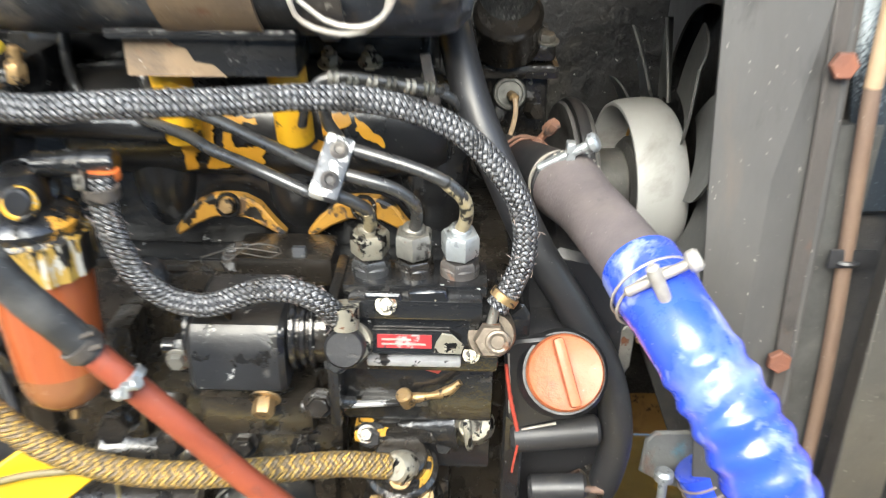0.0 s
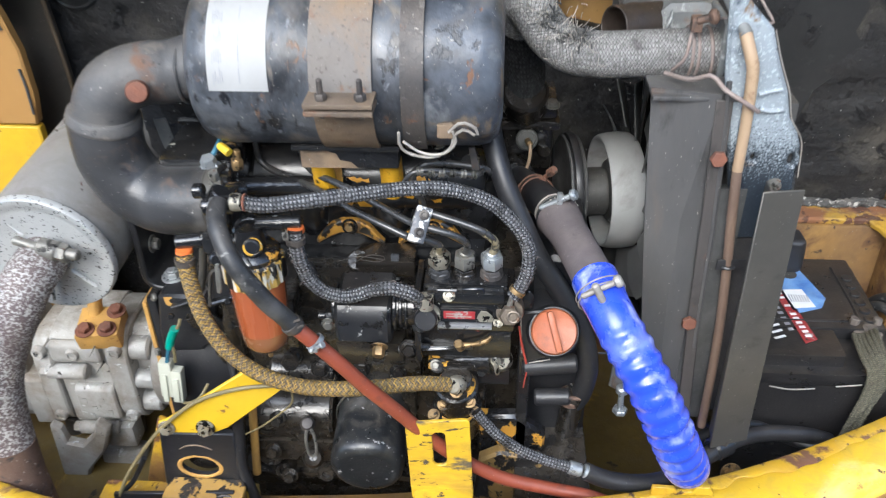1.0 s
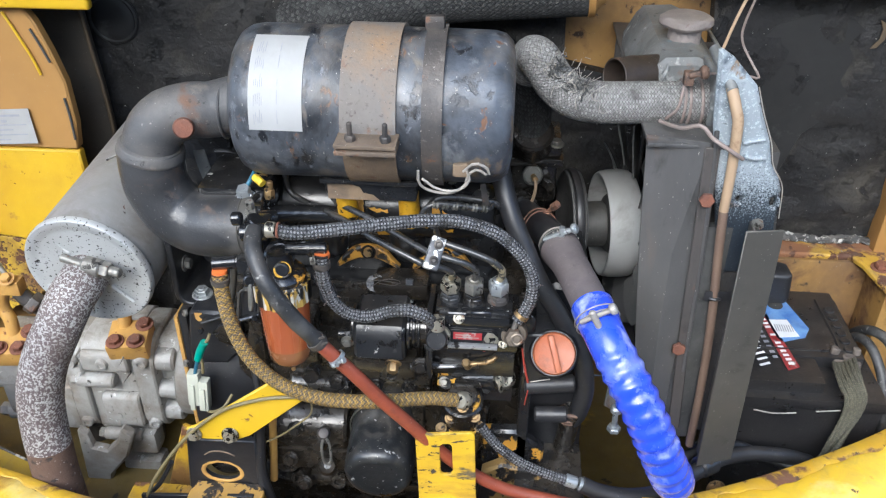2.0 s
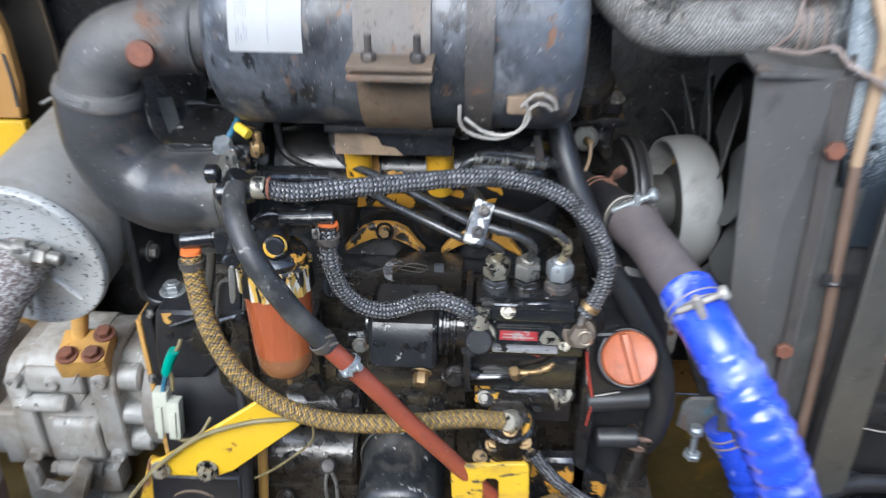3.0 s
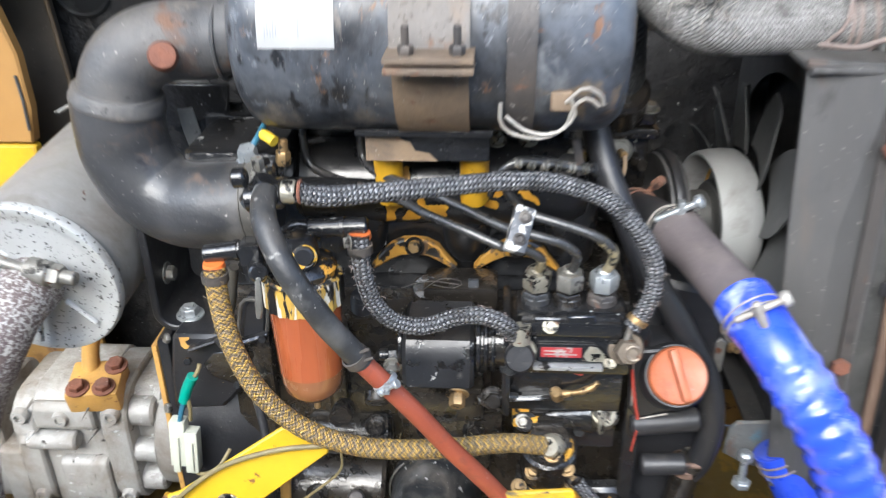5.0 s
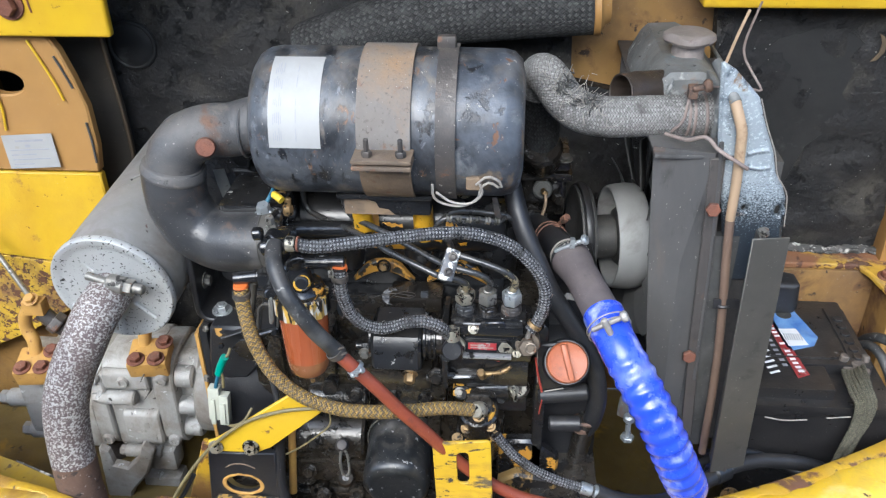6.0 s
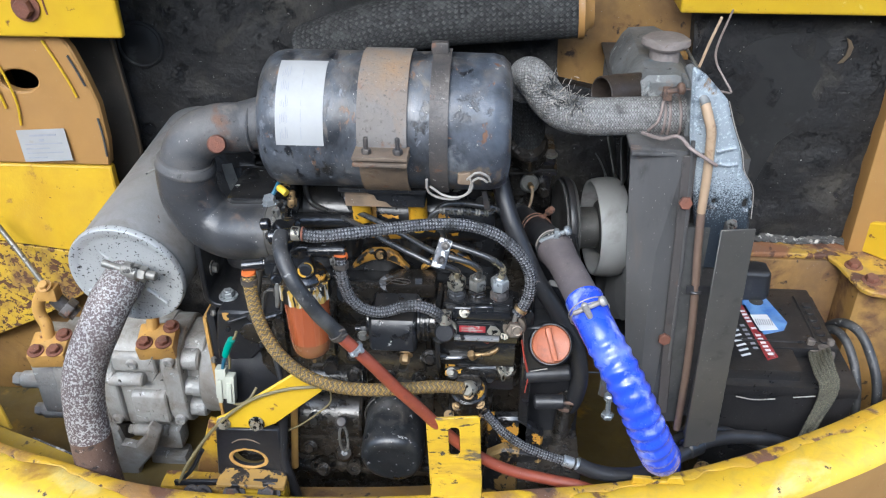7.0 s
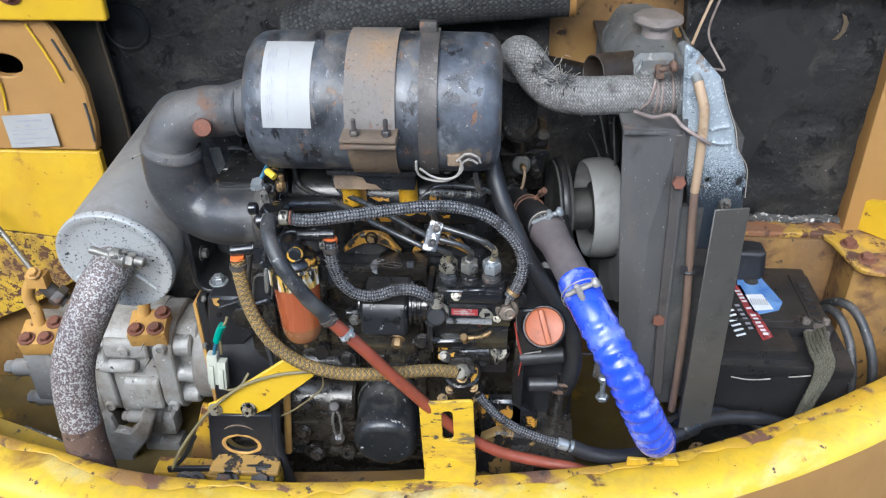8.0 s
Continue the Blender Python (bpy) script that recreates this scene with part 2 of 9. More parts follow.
    bp = N.new("ShaderNodeBump")
    bp.inputs["Strength"].default_value, bp.inputs["Distance"].default_value = 0.9, 0.0012
    L.new(op("ADD", op("POWER", op("ABSOLUTE", p), 0.5), op("MULTIPLY", fine, 0.12)), bp.inputs["Height"])
    L.new(bp.outputs[0], bs.inputs["Normal"])
    return m


RUST = (0.16, 0.065, 0.03)
YEL = (0.80, 0.50, 0.015)
OCH = (0.62, 0.31, 0.04)
# Pale flecks in engine_black and oily_black: chipped paint, plus painted glints of wet oil.
engine_black = mat("engine_black", (0.0065, 0.0065, 0.007), (0.016, 0.016, 0.0165), 14, (0.09, 0.30), 0, 0.9, 55, (((0.035, 0.030, 0.024), 45, 0.66, 0.6, 0.10), ((0.34, 0.33, 0.31), 95, 0.675, 0.5, 0.012), ((0.46, 0.45, 0.42), 38, 0.685, 0.55, 0.010)), coat=0.6, dust=0.05, bdist=0.003)
case_black = mat("case_black", (0.009, 0.0098, 0.012), (0.019, 0.019, 0.021), 12, (0.30, 0.52), 0, 0.35, 80, (((0.045, 0.038, 0.030), 30, 0.63, 0.7, 0.12), ((0.30, 0.22, 0.10), 40, 0.71, 0.6, 0.012)), coat=0.08, dust=0.10)
muddy_black = mat("muddy_black", (0.012, 0.0105, 0.0088), (0.030, 0.024, 0.017), 16, (0.10, 0.44), 0, 1.0, 55, (((0.060, 0.042, 0.026), 24, 0.63, 0.85, 0.10), ((0.006, 0.0055, 0.005), 50, 0.56, 0.10, 0.06), ((0.30, 0.28, 0.24), 120, 0.71, 0.5, 0.012)), coat=0.45, dust=0.18)
oily_black = mat("oily_black", (0.0075, 0.0072, 0.0068), (0.021, 0.017, 0.013), 22, (0.08, 0.34), 0, 1.0, 60, (((0.055, 0.036, 0.022), 36, 0.64, 0.6, 0.10), ((0.34, 0.32, 0.28), 100, 0.675, 0.5, 0.012), ((0.44, 0.41, 0.35), 42, 0.685, 0.55, 0.010)), coat=0.75, dust=0.11, bdist=0.003)
flaky_black = mat("flaky_black", (0.008, 0.008, 0.009), (0.017, 0.017, 0.018), 14, (0.14, 0.38), 0, 0.35, 80, ((OCH, 12, 0.572, 0.45, 0.010), ((0.010, 0.010, 0.011), 75, 0.62, 0.3, 0.02), ((0.28, 0.27, 0.25), 260, 0.735, 0.5, 0.02)), coat=0.5, dust=0.06)
manifold_black = mat("manifold_black", (0.0075, 0.0075, 0.008), (0.016, 0.016, 0.0165), 12, (0.18, 0.42), 0, 0.4, 70, (((0.045, 0.035, 0.025), 24, 0.63, 0.6, 0.12), ((0.30, 0.29, 0.26), 120, 0.70, 0.5, 0.012)), coat=0.35, dust=0.08)
paint_flake = mat("paint_flake", (0.56, 0.285, 0.020), (0.48, 0.23, 0.020), 26, (0.32, 0.5), 0, 0.3, 120, (((0.012, 0.011, 0.010), 60, 0.66, 0.4, 0.02), ((0.66, 0.45, 0.15), 50, 0.67, 0.5, 0.05)), dust=0.05)
port_yellow = mat("port_yellow", (0.34, 0.17, 0.024), (0.42, 0.22, 0.030), 30, (0.3, 0.55), 0, 0.4, 90, (((0.010, 0.009, 0.008), 26, 0.49, 0.3, 0.02), ((0.10, 0.06, 0.03), 80, 0.58, 0.5, 0.06)))
flaky_yellow = mat("flaky_yellow", (0.66, 0.40, 0.02), OCH, 30, (0.3, 0.55), 0, 0.4, 90, (((0.012, 0.011, 0.011), 42, 0.50, 0.3, 0.015), ((0.50, 0.45, 0.33), 120, 0.62, 0.6, 0.03), ((0.02, 0.018, 0.016), 160, 0.60, 0.4, 0.02)))
stay_yellow = mat("stay_yellow", (0.60, 0.345, 0.012), (0.52, 0.28, 0.012), 20, (0.3, 0.5), 0, 0.3, 80, (((0.012, 0.011, 0.011), 38, 0.585, 0.35, 0.012), ((0.30, 0.15, 0.02), 18, 0.60, 0.6, 0.10)), coat=0.1, dust=0.05)
body_yellow = mat("body_yellow", (0.60, 0.40, 0.012), (0.52, 0.315, 0.012), 6, (0.28, 0.5), 0, 0.2, 60, (((0.42, 0.24, 0.02), 11, 0.60, 0.6, 0.12), ((0.16, 0.075, 0.025), 30, 0.655, 0.8, 0.04), ((0.07, 0.04, 0.025), 85, 0.68, 0.85, 0.03), ((0.72, 0.58, 0.20), 18, 0.66, 0.4, 0.1)), coat=0.15, dust=0.15)
# Paler than body_yellow: the sill's glare is in the colour, over real chips and rust.
sill_yellow = mat("sill_yellow", (0.74, 0.53, 0.045), (0.62, 0.385, 0.02), 5, (0.24, 0.5), 0, 0.35, 60, (((0.78, 0.68, 0.32), 4, 0.53, 0.4, 0.12), ((0.36, 0.20, 0.03), 9, 0.585, 0.65, 0.12), ((0.17, 0.08, 0.03), 20, 0.625, 0.8, 0.06), ((0.06, 0.038, 0.025), 60, 0.645, 0.85, 0.04)), coat=0.45, dust=0.25)
fleck_ochre = mat("fleck_ochre", (0.42, 0.25, 0.055), (0.30, 0.175, 0.05), 20, (0.4, 0.65), 0, 0.5, 80, (((0.012, 0.011, 0.010), 30, 0.52, 0.4, 0.015), ((0.06, 0.04, 0.03), 80, 0.60, 0.6, 0.03)), dust=0.15)
fleck_yellow = mat("fleck_yellow", (0.008, 0.008, 0.008), (0.018, 0.015, 0.012), 20, (0.12, 0.4), 0, 0.5, 80, (((0.50, 0.27, 0.03), 24, 0.51, 0.45, 0.012), ((0.55, 0.50, 0.42), 60, 0.635, 0.5, 0.02), ((0.010, 0.009, 0.009), 90, 0.60, 0.3, 0.02)), coat=0.5, dust=0.06)
rusty_yellow = mat("rusty_yellow", (0.58, 0.385, 0.012), (0.44, 0.255, 0.015), 9, (0.35, 0.6), 0, 0.4, 80, (((0.26, 0.13, 0.035), 16, 0.60, 0.8, 0.06), ((0.10, 0.04, 0.02), 60, 0.665, 0.9, 0.03)))
edge_rust = mat("edge_rust", (0.60, 0.39, 0.014), (0.42, 0.23, 0.016), 7, (0.35, 0.6), 0, 0.6, 80, (((0.26, 0.135, 0.035), 6, 0.50, 0.85, 0.12), ((0.13, 0.058, 0.028), 16, 0.555, 0.85, 0.06), ((0.06, 0.032, 0.02), 45, 0.60, 0.9, 0.04), ((0.66, 0.55, 0.26), 26, 0.66, 0.4, 0.05)))
# Dirt and rust on a tan darkened from tan_primer for the shade on these walls.
dim_dirty_tan = mat("dim_dirty_tan", (0.30, 0.175, 0.045), (0.21, 0.115, 0.035), 9, (0.45, 0.7), 0, 0.3, 90, (((0.13, 0.075, 0.035), 6, 0.50, 0.85, 0.20), ((0.10, 0.05, 0.025), 12, 0.56, 0.85, 0.12), ((0.04, 0.025, 0.018), 40, 0.61, 0.9, 0.06)))
dirty_yellow = mat("dirty_yellow", (0.40, 0.27, 0.020), (0.28, 0.18, 0.022), 9, (0.4, 0.65), 0, 0.3, 90, (((0.20, 0.125, 0.035), 10, 0.56, 0.8, 0.14), ((0.07, 0.045, 0.025), 34, 0.63, 0.85, 0.06)), dust=0.2)
tan_primer = mat("tan_primer", (0.36, 0.20, 0.060), (0.28, 0.152, 0.046), 7, (0.4, 0.6), 0, 0.1, 120, (((0.25, 0.13, 0.04), 30, 0.70, 0.7, 0.05),), dust=0.15)
flange_ochre = mat("flange_ochre", (0.52, 0.30, 0.07), (0.36, 0.2, 0.06), 30, (0.4, 0.65), 0, 0.4, 120, ((RUST, 70, 0.62, 0.85, 0.05),))
latch_yellow = mat("latch_yellow", (0.64, 0.43, 0.014), (0.48, 0.29, 0.014), 8, (0.3, 0.55), 0, 0.4, 80, (((0.24, 0.145, 0.04), 10, 0.54, 0.8, 0.16), ((0.09, 0.070, 0.045), 30, 0.575, 0.85, 0.07), ((0.045, 0.035, 0.028), 90, 0.61, 0.8, 0.03)), stretch=(0.5, 1, 1.4), dust=0.25)
tan_flaked = mat("tan_flaked", (0.30, 0.19, 0.06), (0.22, 0.14, 0.05), 14, (0.35, 0.6), 0, 0.5, 80, (((0.012, 0.011, 0.011), 11, 0.475, 0.35, 0.015), ((0.03, 0.025, 0.02), 70, 0.60, 0.5, 0.03)), dust=0.1)
cap_dusty = mat("cap_dusty", (0.24, 0.21, 0.195), (0.16, 0.135, 0.12), 26, (0.6, 0.85), 0.1, 0.6, 200, (((0.10, 0.07, 0.05), 50, 0.62, 0.8, 0.06),), dust=0.4)
wire_rusty = mat("wire_rusty", (0.29, 0.245, 0.225), (0.16, 0.115, 0.095), 60, (0.5, 0.75), 0.2, 0.2)
pillar_olive = mat("pillar_olive", (0.050, 0.044, 0.036), (0.075, 0.062, 0.045), 8, (0.5, 0.75), 0, 0.2, 120, (((0.03, 0.027, 0.023), 20, 0.6, 0.7, 0.1),))
pillar_edge = mat("pillar_edge", (0.12, 0.085, 0.045), (0.07, 0.052, 0.034), 20, (0.5, 0.75), 0, 0.3, 120)
foam_torn = mat("foam_torn", (0.10, 0.097, 0.09), (0.03, 0.03, 0.029), 30, (0.7, 0.95), 0, 0.9, 90, (((0.50, 0.48, 0.44), 60, 0.52, 0.9, 0.08),), dust=0.3)
ledge_rust = mat("ledge_rust", (0.52, 0.33, 0.03), (0.34, 0.19, 0.03), 10, (0.4, 0.7), 0, 0.7, 80, (((0.22, 0.10, 0.045), 11, 0.46, 0.85, 0.08), ((0.09, 0.04, 0.025), 34, 0.54, 0.9, 0.05), ((0.34, 0.30, 0.26), 60, 0.66, 0.7, 0.05)), dust=0.4)
rust = mat("rust", (0.20, 0.075, 0.04), (0.11, 0.045, 0.03), 60, (0.7, 0.9), 0, 0.6, 300)
cast_alu = mat("cast_alu", (0.40, 0.395, 0.372), (0.27, 0.258, 0.232), 12, (0.50, 0.75), 0.10, 0.7, 130, (((0.17, 0.135, 0.095), 9, 0.49, 0.7, 0.20), ((0.62, 0.62, 0.61), 60, 0.64, 0.45, 0.05), ((0.05, 0.043, 0.035), 60, 0.65, 0.7, 0.04)), dust=0.6)
lug_alu = mat("lug_alu", (0.45, 0.445, 0.42), (0.33, 0.32, 0.295), 20, (0.40, 0.62), 0.25, 0.8, 120, (((0.12, 0.10, 0.08), 20, 0.58, 0.7, 0.12), ((0.72, 0.72, 0.70), 60, 0.62, 0.4, 0.05)), dust=0.3)
bare_steel = mat("bare_steel", (0.27, 0.262, 0.235), (0.16, 0.15, 0.13), 60, (0.28, 0.55), 0.6, 0.35, 300, ((RUST, 90, 0.62, 0.8, 0.05), ((0.03, 0.028, 0.025), 70, 0.58, 0.5, 0.06)))
zinc = mat("zinc", (0.44, 0.465, 0.475), (0.29, 0.305, 0.31), 60, (0.22, 0.45), 0.6, 0.3, 300, (((0.08, 0.075, 0.07), 80, 0.62, 0.5, 0.06),), dust=0.15)
nut_chipped = mat("nut_chipped", (0.36, 0.335, 0.27), (0.24, 0.22, 0.17), 50, (0.25, 0.5), 0.55, 0.4, 300, (((0.012, 0.012, 0.012), 110, 0.545, 0.25, 0.02), ((0.16, 0.075, 0.04), 130, 0.62, 0.7, 0.04)))
clamp_dark = mat("clamp_dark", (0.050, 0.046, 0.043), (0.10, 0.085, 0.072), 40, (0.35, 0.6), 0.3, 0.4, 200, (((0.26, 0.19, 0.12), 60, 0.60, 0.7, 0.05), ((0.012, 0.012, 0.012), 45, 0.58, 0.4, 0.06)))
clamp_rust = mat("clamp_rust", (0.21, 0.105, 0.065), (0.12, 0.062, 0.042), 50, (0.6, 0.85), 0.1, 0.5, 200, (((0.045, 0.032, 0.026), 60, 0.58, 0.7, 0.08),))
sender_steel = mat("sender_steel", (0.10, 0.10, 0.088), (0.045, 0.043, 0.036), 60, (0.35, 0.6), 0.4, 0.4, 200, (((0.020, 0.018, 0.015), 50, 0.54, 0.5, 0.08),))
banjo_steel = mat("banjo_steel", (0.20, 0.165, 0.125), (0.10, 0.080, 0.060), 60, (0.30, 0.55), 0.5, 0.4, 200, (((0.16, 0.075, 0.04), 60, 0.58, 0.8, 0.06), ((0.025, 0.022, 0.02), 50, 0.58, 0.5, 0.06)))
brass = mat("brass", (0.38, 0.25, 0.11), (0.25, 0.17, 0.085), 60, (0.3, 0.5), 0.7, 0.35, 300, (((0.03, 0.025, 0.02), 90, 0.56, 0.4, 0.04),))
white_chip = mat("white_chip", (0.050, 0.054, 0.062), (0.085, 0.090, 0.10), 40, (0.28, 0.5), 0.3, 0.35, 200, (((0.62, 0.615, 0.58), 40, 0.515, 0.5, 0.015), ((0.02, 0.02, 0.022), 130, 0.62, 0.4, 0.03)), dust=0.15)
pipe_black = mat("pipe_black", (0.024, 0.0245, 0.025), (0.050, 0.050, 0.050), 30, (0.18, 0.4), 0.2, 0.3, 160, (((0.36, 0.33, 0.27), 120, 0.685, 0.5, 0.02),), coat=0.5)
pipe_cream = mat("pipe_cream", (0.42, 0.37, 0.25), (0.28, 0.22, 0.11), 60, (0.35, 0.55), 0.2, 0.4, 200, (((0.02, 0.019, 0.016), 85, 0.52, 0.35, 0.02),))
canister_black = mat("canister_black", (0.013, 0.015, 0.019), (0.080, 0.088, 0.102), 11, (0.30, 0.60), 0.1, 0.4, 60, (((0.17, 0.145, 0.115), 12, 0.575, 0.8, 0.12), ((0.010, 0.011, 0.014), 24, 0.575, 0.35, 0.05), ((0.15, 0.085, 0.05), 30, 0.61, 0.85, 0.06), ((0.15, 0.16, 0.18), 46, 0.62, 0.65, 0.08), ((0.30, 0.29, 0.26), 120, 0.67, 0.7, 0.03)), coat=0.12, soft=0.20, dust=0.5, stretch=(1.6, 1, 1))
cup_worn = mat("cup_worn", (0.022, 0.025, 0.031), (0.095, 0.108, 0.132), 11, (0.30, 0.60), 0.1, 0.45, 60, (((0.24, 0.25, 0.26), 15, 0.565, 0.7, 0.14), ((0.012, 0.013, 0.016), 30, 0.585, 0.35, 0.05), ((0.20, 0.15, 0.10), 16, 0.58, 0.8, 0.08), ((0.14, 0.075, 0.045), 34, 0.60, 0.8, 0.05), ((0.34, 0.33, 0.30), 90, 0.65, 0.65, 0.03)), coat=0.12, soft=0.22, dust=0.45)
ring_chipped = mat("ring_chipped", (0.48, 0.28, 0.02), (0.42, 0.28, 0.08), 30, (0.3, 0.55), 0, 0.5, 90, (((0.50, 0.47, 0.40), 95, 0.535, 0.6, 0.03), ((0.010, 0.0095, 0.009), 80, 0.475, 0.3, 0.015), ((0.10, 0.06, 0.03), 80, 0.60, 0.5, 0.03)), stretch=(1, 1, 0.22))
tan_hose_dark = mat("tan_hose_dark", (0.17, 0.115, 0.08), (0.10, 0.065, 0.05), 14, (0.5, 0.7), 0, 0.15, 220)
rust_speckled = mat("rust_speckled", (0.56, 0.37, 0.02), (0.36, 0.22, 0.02), 12, (0.4, 0.7), 0, 0.5, 80, (((0.20, 0.11, 0.04), 10, 0.52, 0.85, 0.14), ((0.10, 0.045, 0.022), 75, 0.52, 0.9, 0.03), ((0.05, 0.03, 0.02), 120, 0.58, 0.9, 0.03)))
dusty_band = mat("dusty_band", (0.185, 0.175, 0.165), (0.115, 0.098, 0.082), 9, (0.6, 0.85), 0, 0.5, 220, (((0.23, 0.145, 0.075), 8, 0.53, 0.85, 0.22), ((0.095, 0.080, 0.068), 200, 0.58, 0.75, 0.10), ((0.16, 0.085, 0.045), 40, 0.61, 0.9, 0.14)), soft=0.5, dust=0.45)
band_tan = mat("band_tan", (0.21, 0.145, 0.085), (0.10, 0.075, 0.055), 12, (0.6, 0.85), 0, 0.5, 260, (((0.035, 0.032, 0.030), 14, 0.55, 0.6, 0.16), ((0.14, 0.07, 0.04), 60, 0.60, 0.9, 0.10)), soft=0.35, dust=0.3)
strap_steel = mat("strap_steel", (0.040, 0.039, 0.040), (0.085, 0.072, 0.062), 20, (0.4, 0.65), 0.2, 0.45, 200, (((0.20, 0.185, 0.165), 34, 0.60, 0.75, 0.10), ((0.18, 0.09, 0.05), 30, 0.585, 0.85, 0.08), ((0.30, 0.28, 0.25), 120, 0.66, 0.7, 0.03)), soft=0.35)
intake_pipe = mat("intake_pipe", (0.050, 0.052, 0.057), (0.100, 0.094, 0.088), 16, (0.45, 0.7), 0.1, 0.45, 240, (((0.17, 0.15, 0.13), 26, 0.60, 0.8, 0.10), ((0.13, 0.075, 0.05), 15, 0.56, 0.85, 0.10), ((0.025, 0.024, 0.024), 60, 0.62, 0.6, 0.05), ((0.30, 0.28, 0.26), 140, 0.68, 0.7, 0.03)), soft=0.35)
rubber = mat("rubber", (0.012, 0.0125, 0.014), (0.026, 0.026, 0.028), 9, (0.34, 0.52), 0, 0.06, 320, (((0.060, 0.057, 0.053), 16, 0.62, 0.7, 0.16), ((0.24, 0.23, 0.22), 200, 0.72, 0.8, 0.02)), coat=0.05, dust=0.12)
elbow_rubber = mat("elbow_rubber", (0.020, 0.021, 0.023), (0.048, 0.048, 0.050), 12, (0.30, 0.50), 0, 0.25, 200, (((0.105, 0.098, 0.088), 14, 0.55, 0.7, 0.20), ((0.085, 0.060, 0.045), 22, 0.61, 0.8, 0.10), ((0.013, 0.013, 0.014), 30, 0.60, 0.35, 0.08), ((0.30, 0.29, 0.27), 150, 0.675, 0.8, 0.03)), coat=0.06, soft=0.35, dust=0.25)
solenoid_black = mat("solenoid_black", (0.010, 0.0105, 0.012), (0.022, 0.023, 0.025), 18, (0.28, 0.46), 0, 0.35, 70, (((0.070, 0.068, 0.062), 34, 0.61, 0.6, 0.10), ((0.008, 0.008, 0.008), 40, 0.58, 0.2, 0.06), ((0.42, 0.41, 0.38), 90, 0.665, 0.5, 0.012)), coat=0.10, dust=0.12)
hose_black = mat("hose_black", (0.010, 0.011, 0.013), (0.022, 0.023, 0.025), 10, (0.20, 0.38), 0, 0.15, 220, (((0.06, 0.055, 0.05), 24, 0.64, 0.7, 0.12),), coat=0.35, dust=0.12)
rubber_grey = mat("rubber_grey", (0.014, 0.0145, 0.016), (0.036, 0.036, 0.036), 9, (0.34, 0.58), 0, 0.25, 240, (((0.105, 0.102, 0.097), 22, 0.51, 0.75, 0.22), ((0.22, 0.215, 0.20), 80, 0.615, 0.8, 0.06)), coat=0.05, dust=0.2)
rubber_mauve = mat("rubber_mauve", (0.078, 0.066, 0.067), (0.135, 0.112, 0.110), 22, (0.6, 0.8), 0, 0.3, 320, (((0.07, 0.06, 0.06), 60, 0.62, 0.7, 0.1),))
red_hose = mat("red_hose", (0.28, 0.062, 0.028), (0.18, 0.040, 0.021), 14, (0.40, 0.60), 0, 0.2, 220, (((0.10, 0.036, 0.027), 26, 0.59, 0.7, 0.16), ((0.36, 0.19, 0.14), 180, 0.69, 0.7, 0.03)), dust=0.12)
# The pale patches paint in the milky reflections on the blue, besides scuffs.
blue_hose = mat("blue_hose", (0.022, 0.055, 0.60), (0.035, 0.085, 0.56), 14, (0.16, 0.34), 0, 0.2, 110, (((0.16, 0.22, 0.60), 14, 0.57, 0.4, 0.18), ((0.40, 0.45, 0.66), 30, 0.56, 0.45, 0.16)), coat=0.45, dust=0.3)
orange_bowl = mat("orange_bowl", (0.36, 0.095, 0.030), (0.25, 0.062, 0.022), 40, (0.16, 0.34), 0, 0.08, 60, (((0.44, 0.16, 0.07), 70, 0.62, 0.4, 0.14),), coat=0.45, stretch=(1, 1, 0.05), dust=0.05)
bowl_dregs = mat("bowl_dregs", (0.26, 0.105, 0.042), (0.20, 0.085, 0.036), 30, (0.14, 0.30), 0, 0.08, 60, (((0.17, 0.09, 0.045), 30, 0.60, 0.4, 0.16),), coat=0.5, dust=0)
orange_cap = mat("orange_cap", (0.44, 0.130, 0.050), (0.32, 0.090, 0.036), 18, (0.36, 0.56), 0, 0.35, 160, (((0.11, 0.042, 0.022), 26, 0.575, 0.45, 0.14), ((0.50, 0.23, 0.11), 60, 0.64, 0.6, 0.08)))
orange_ring = mat("orange_ring", (0.70, 0.17, 0.03), (0.50, 0.12, 0.03), 60, (0.4, 0.6), 0, 0.2, 200, dust=0)
muffler_grey = mat("muffler_grey", (0.20, 0.20, 0.198), (0.29, 0.285, 0.275), 7, (0.36, 0.55), 0.4, 0.2, 260, (((0.14, 0.115, 0.095), 9, 0.56, 0.7, 0.20), ((0.05, 0.038, 0.03), 30, 0.66, 0.7, 0.03), ((0.10, 0.05, 0.03), 60, 0.68, 0.85, 0.03)), dust=0.25)
muffler_face = mat("muffler_face", (0.47, 0.48, 0.475), (0.37, 0.375, 0.365), 8, (0.4, 0.55), 0.3, 0.25, 260, (((0.05, 0.045, 0.04), 210, 0.60, 0.7, 0.02), ((0.20, 0.17, 0.14), 12, 0.60, 0.7, 0.16), ((0.04, 0.036, 0.033), 70, 0.665, 0.7, 0.02)), dust=0.2)
flex_speckle = mat("flex_speckle", (0.105, 0.080, 0.082), (0.15, 0.115, 0.105), 10, (0.5, 0.7), 0.2, 0.6, 160, (((0.44, 0.425, 0.40), 300, 0.505, 0.55, 0.04), ((0.10, 0.072, 0.064), 9, 0.57, 0.7, 0.14)), dust=0.15)
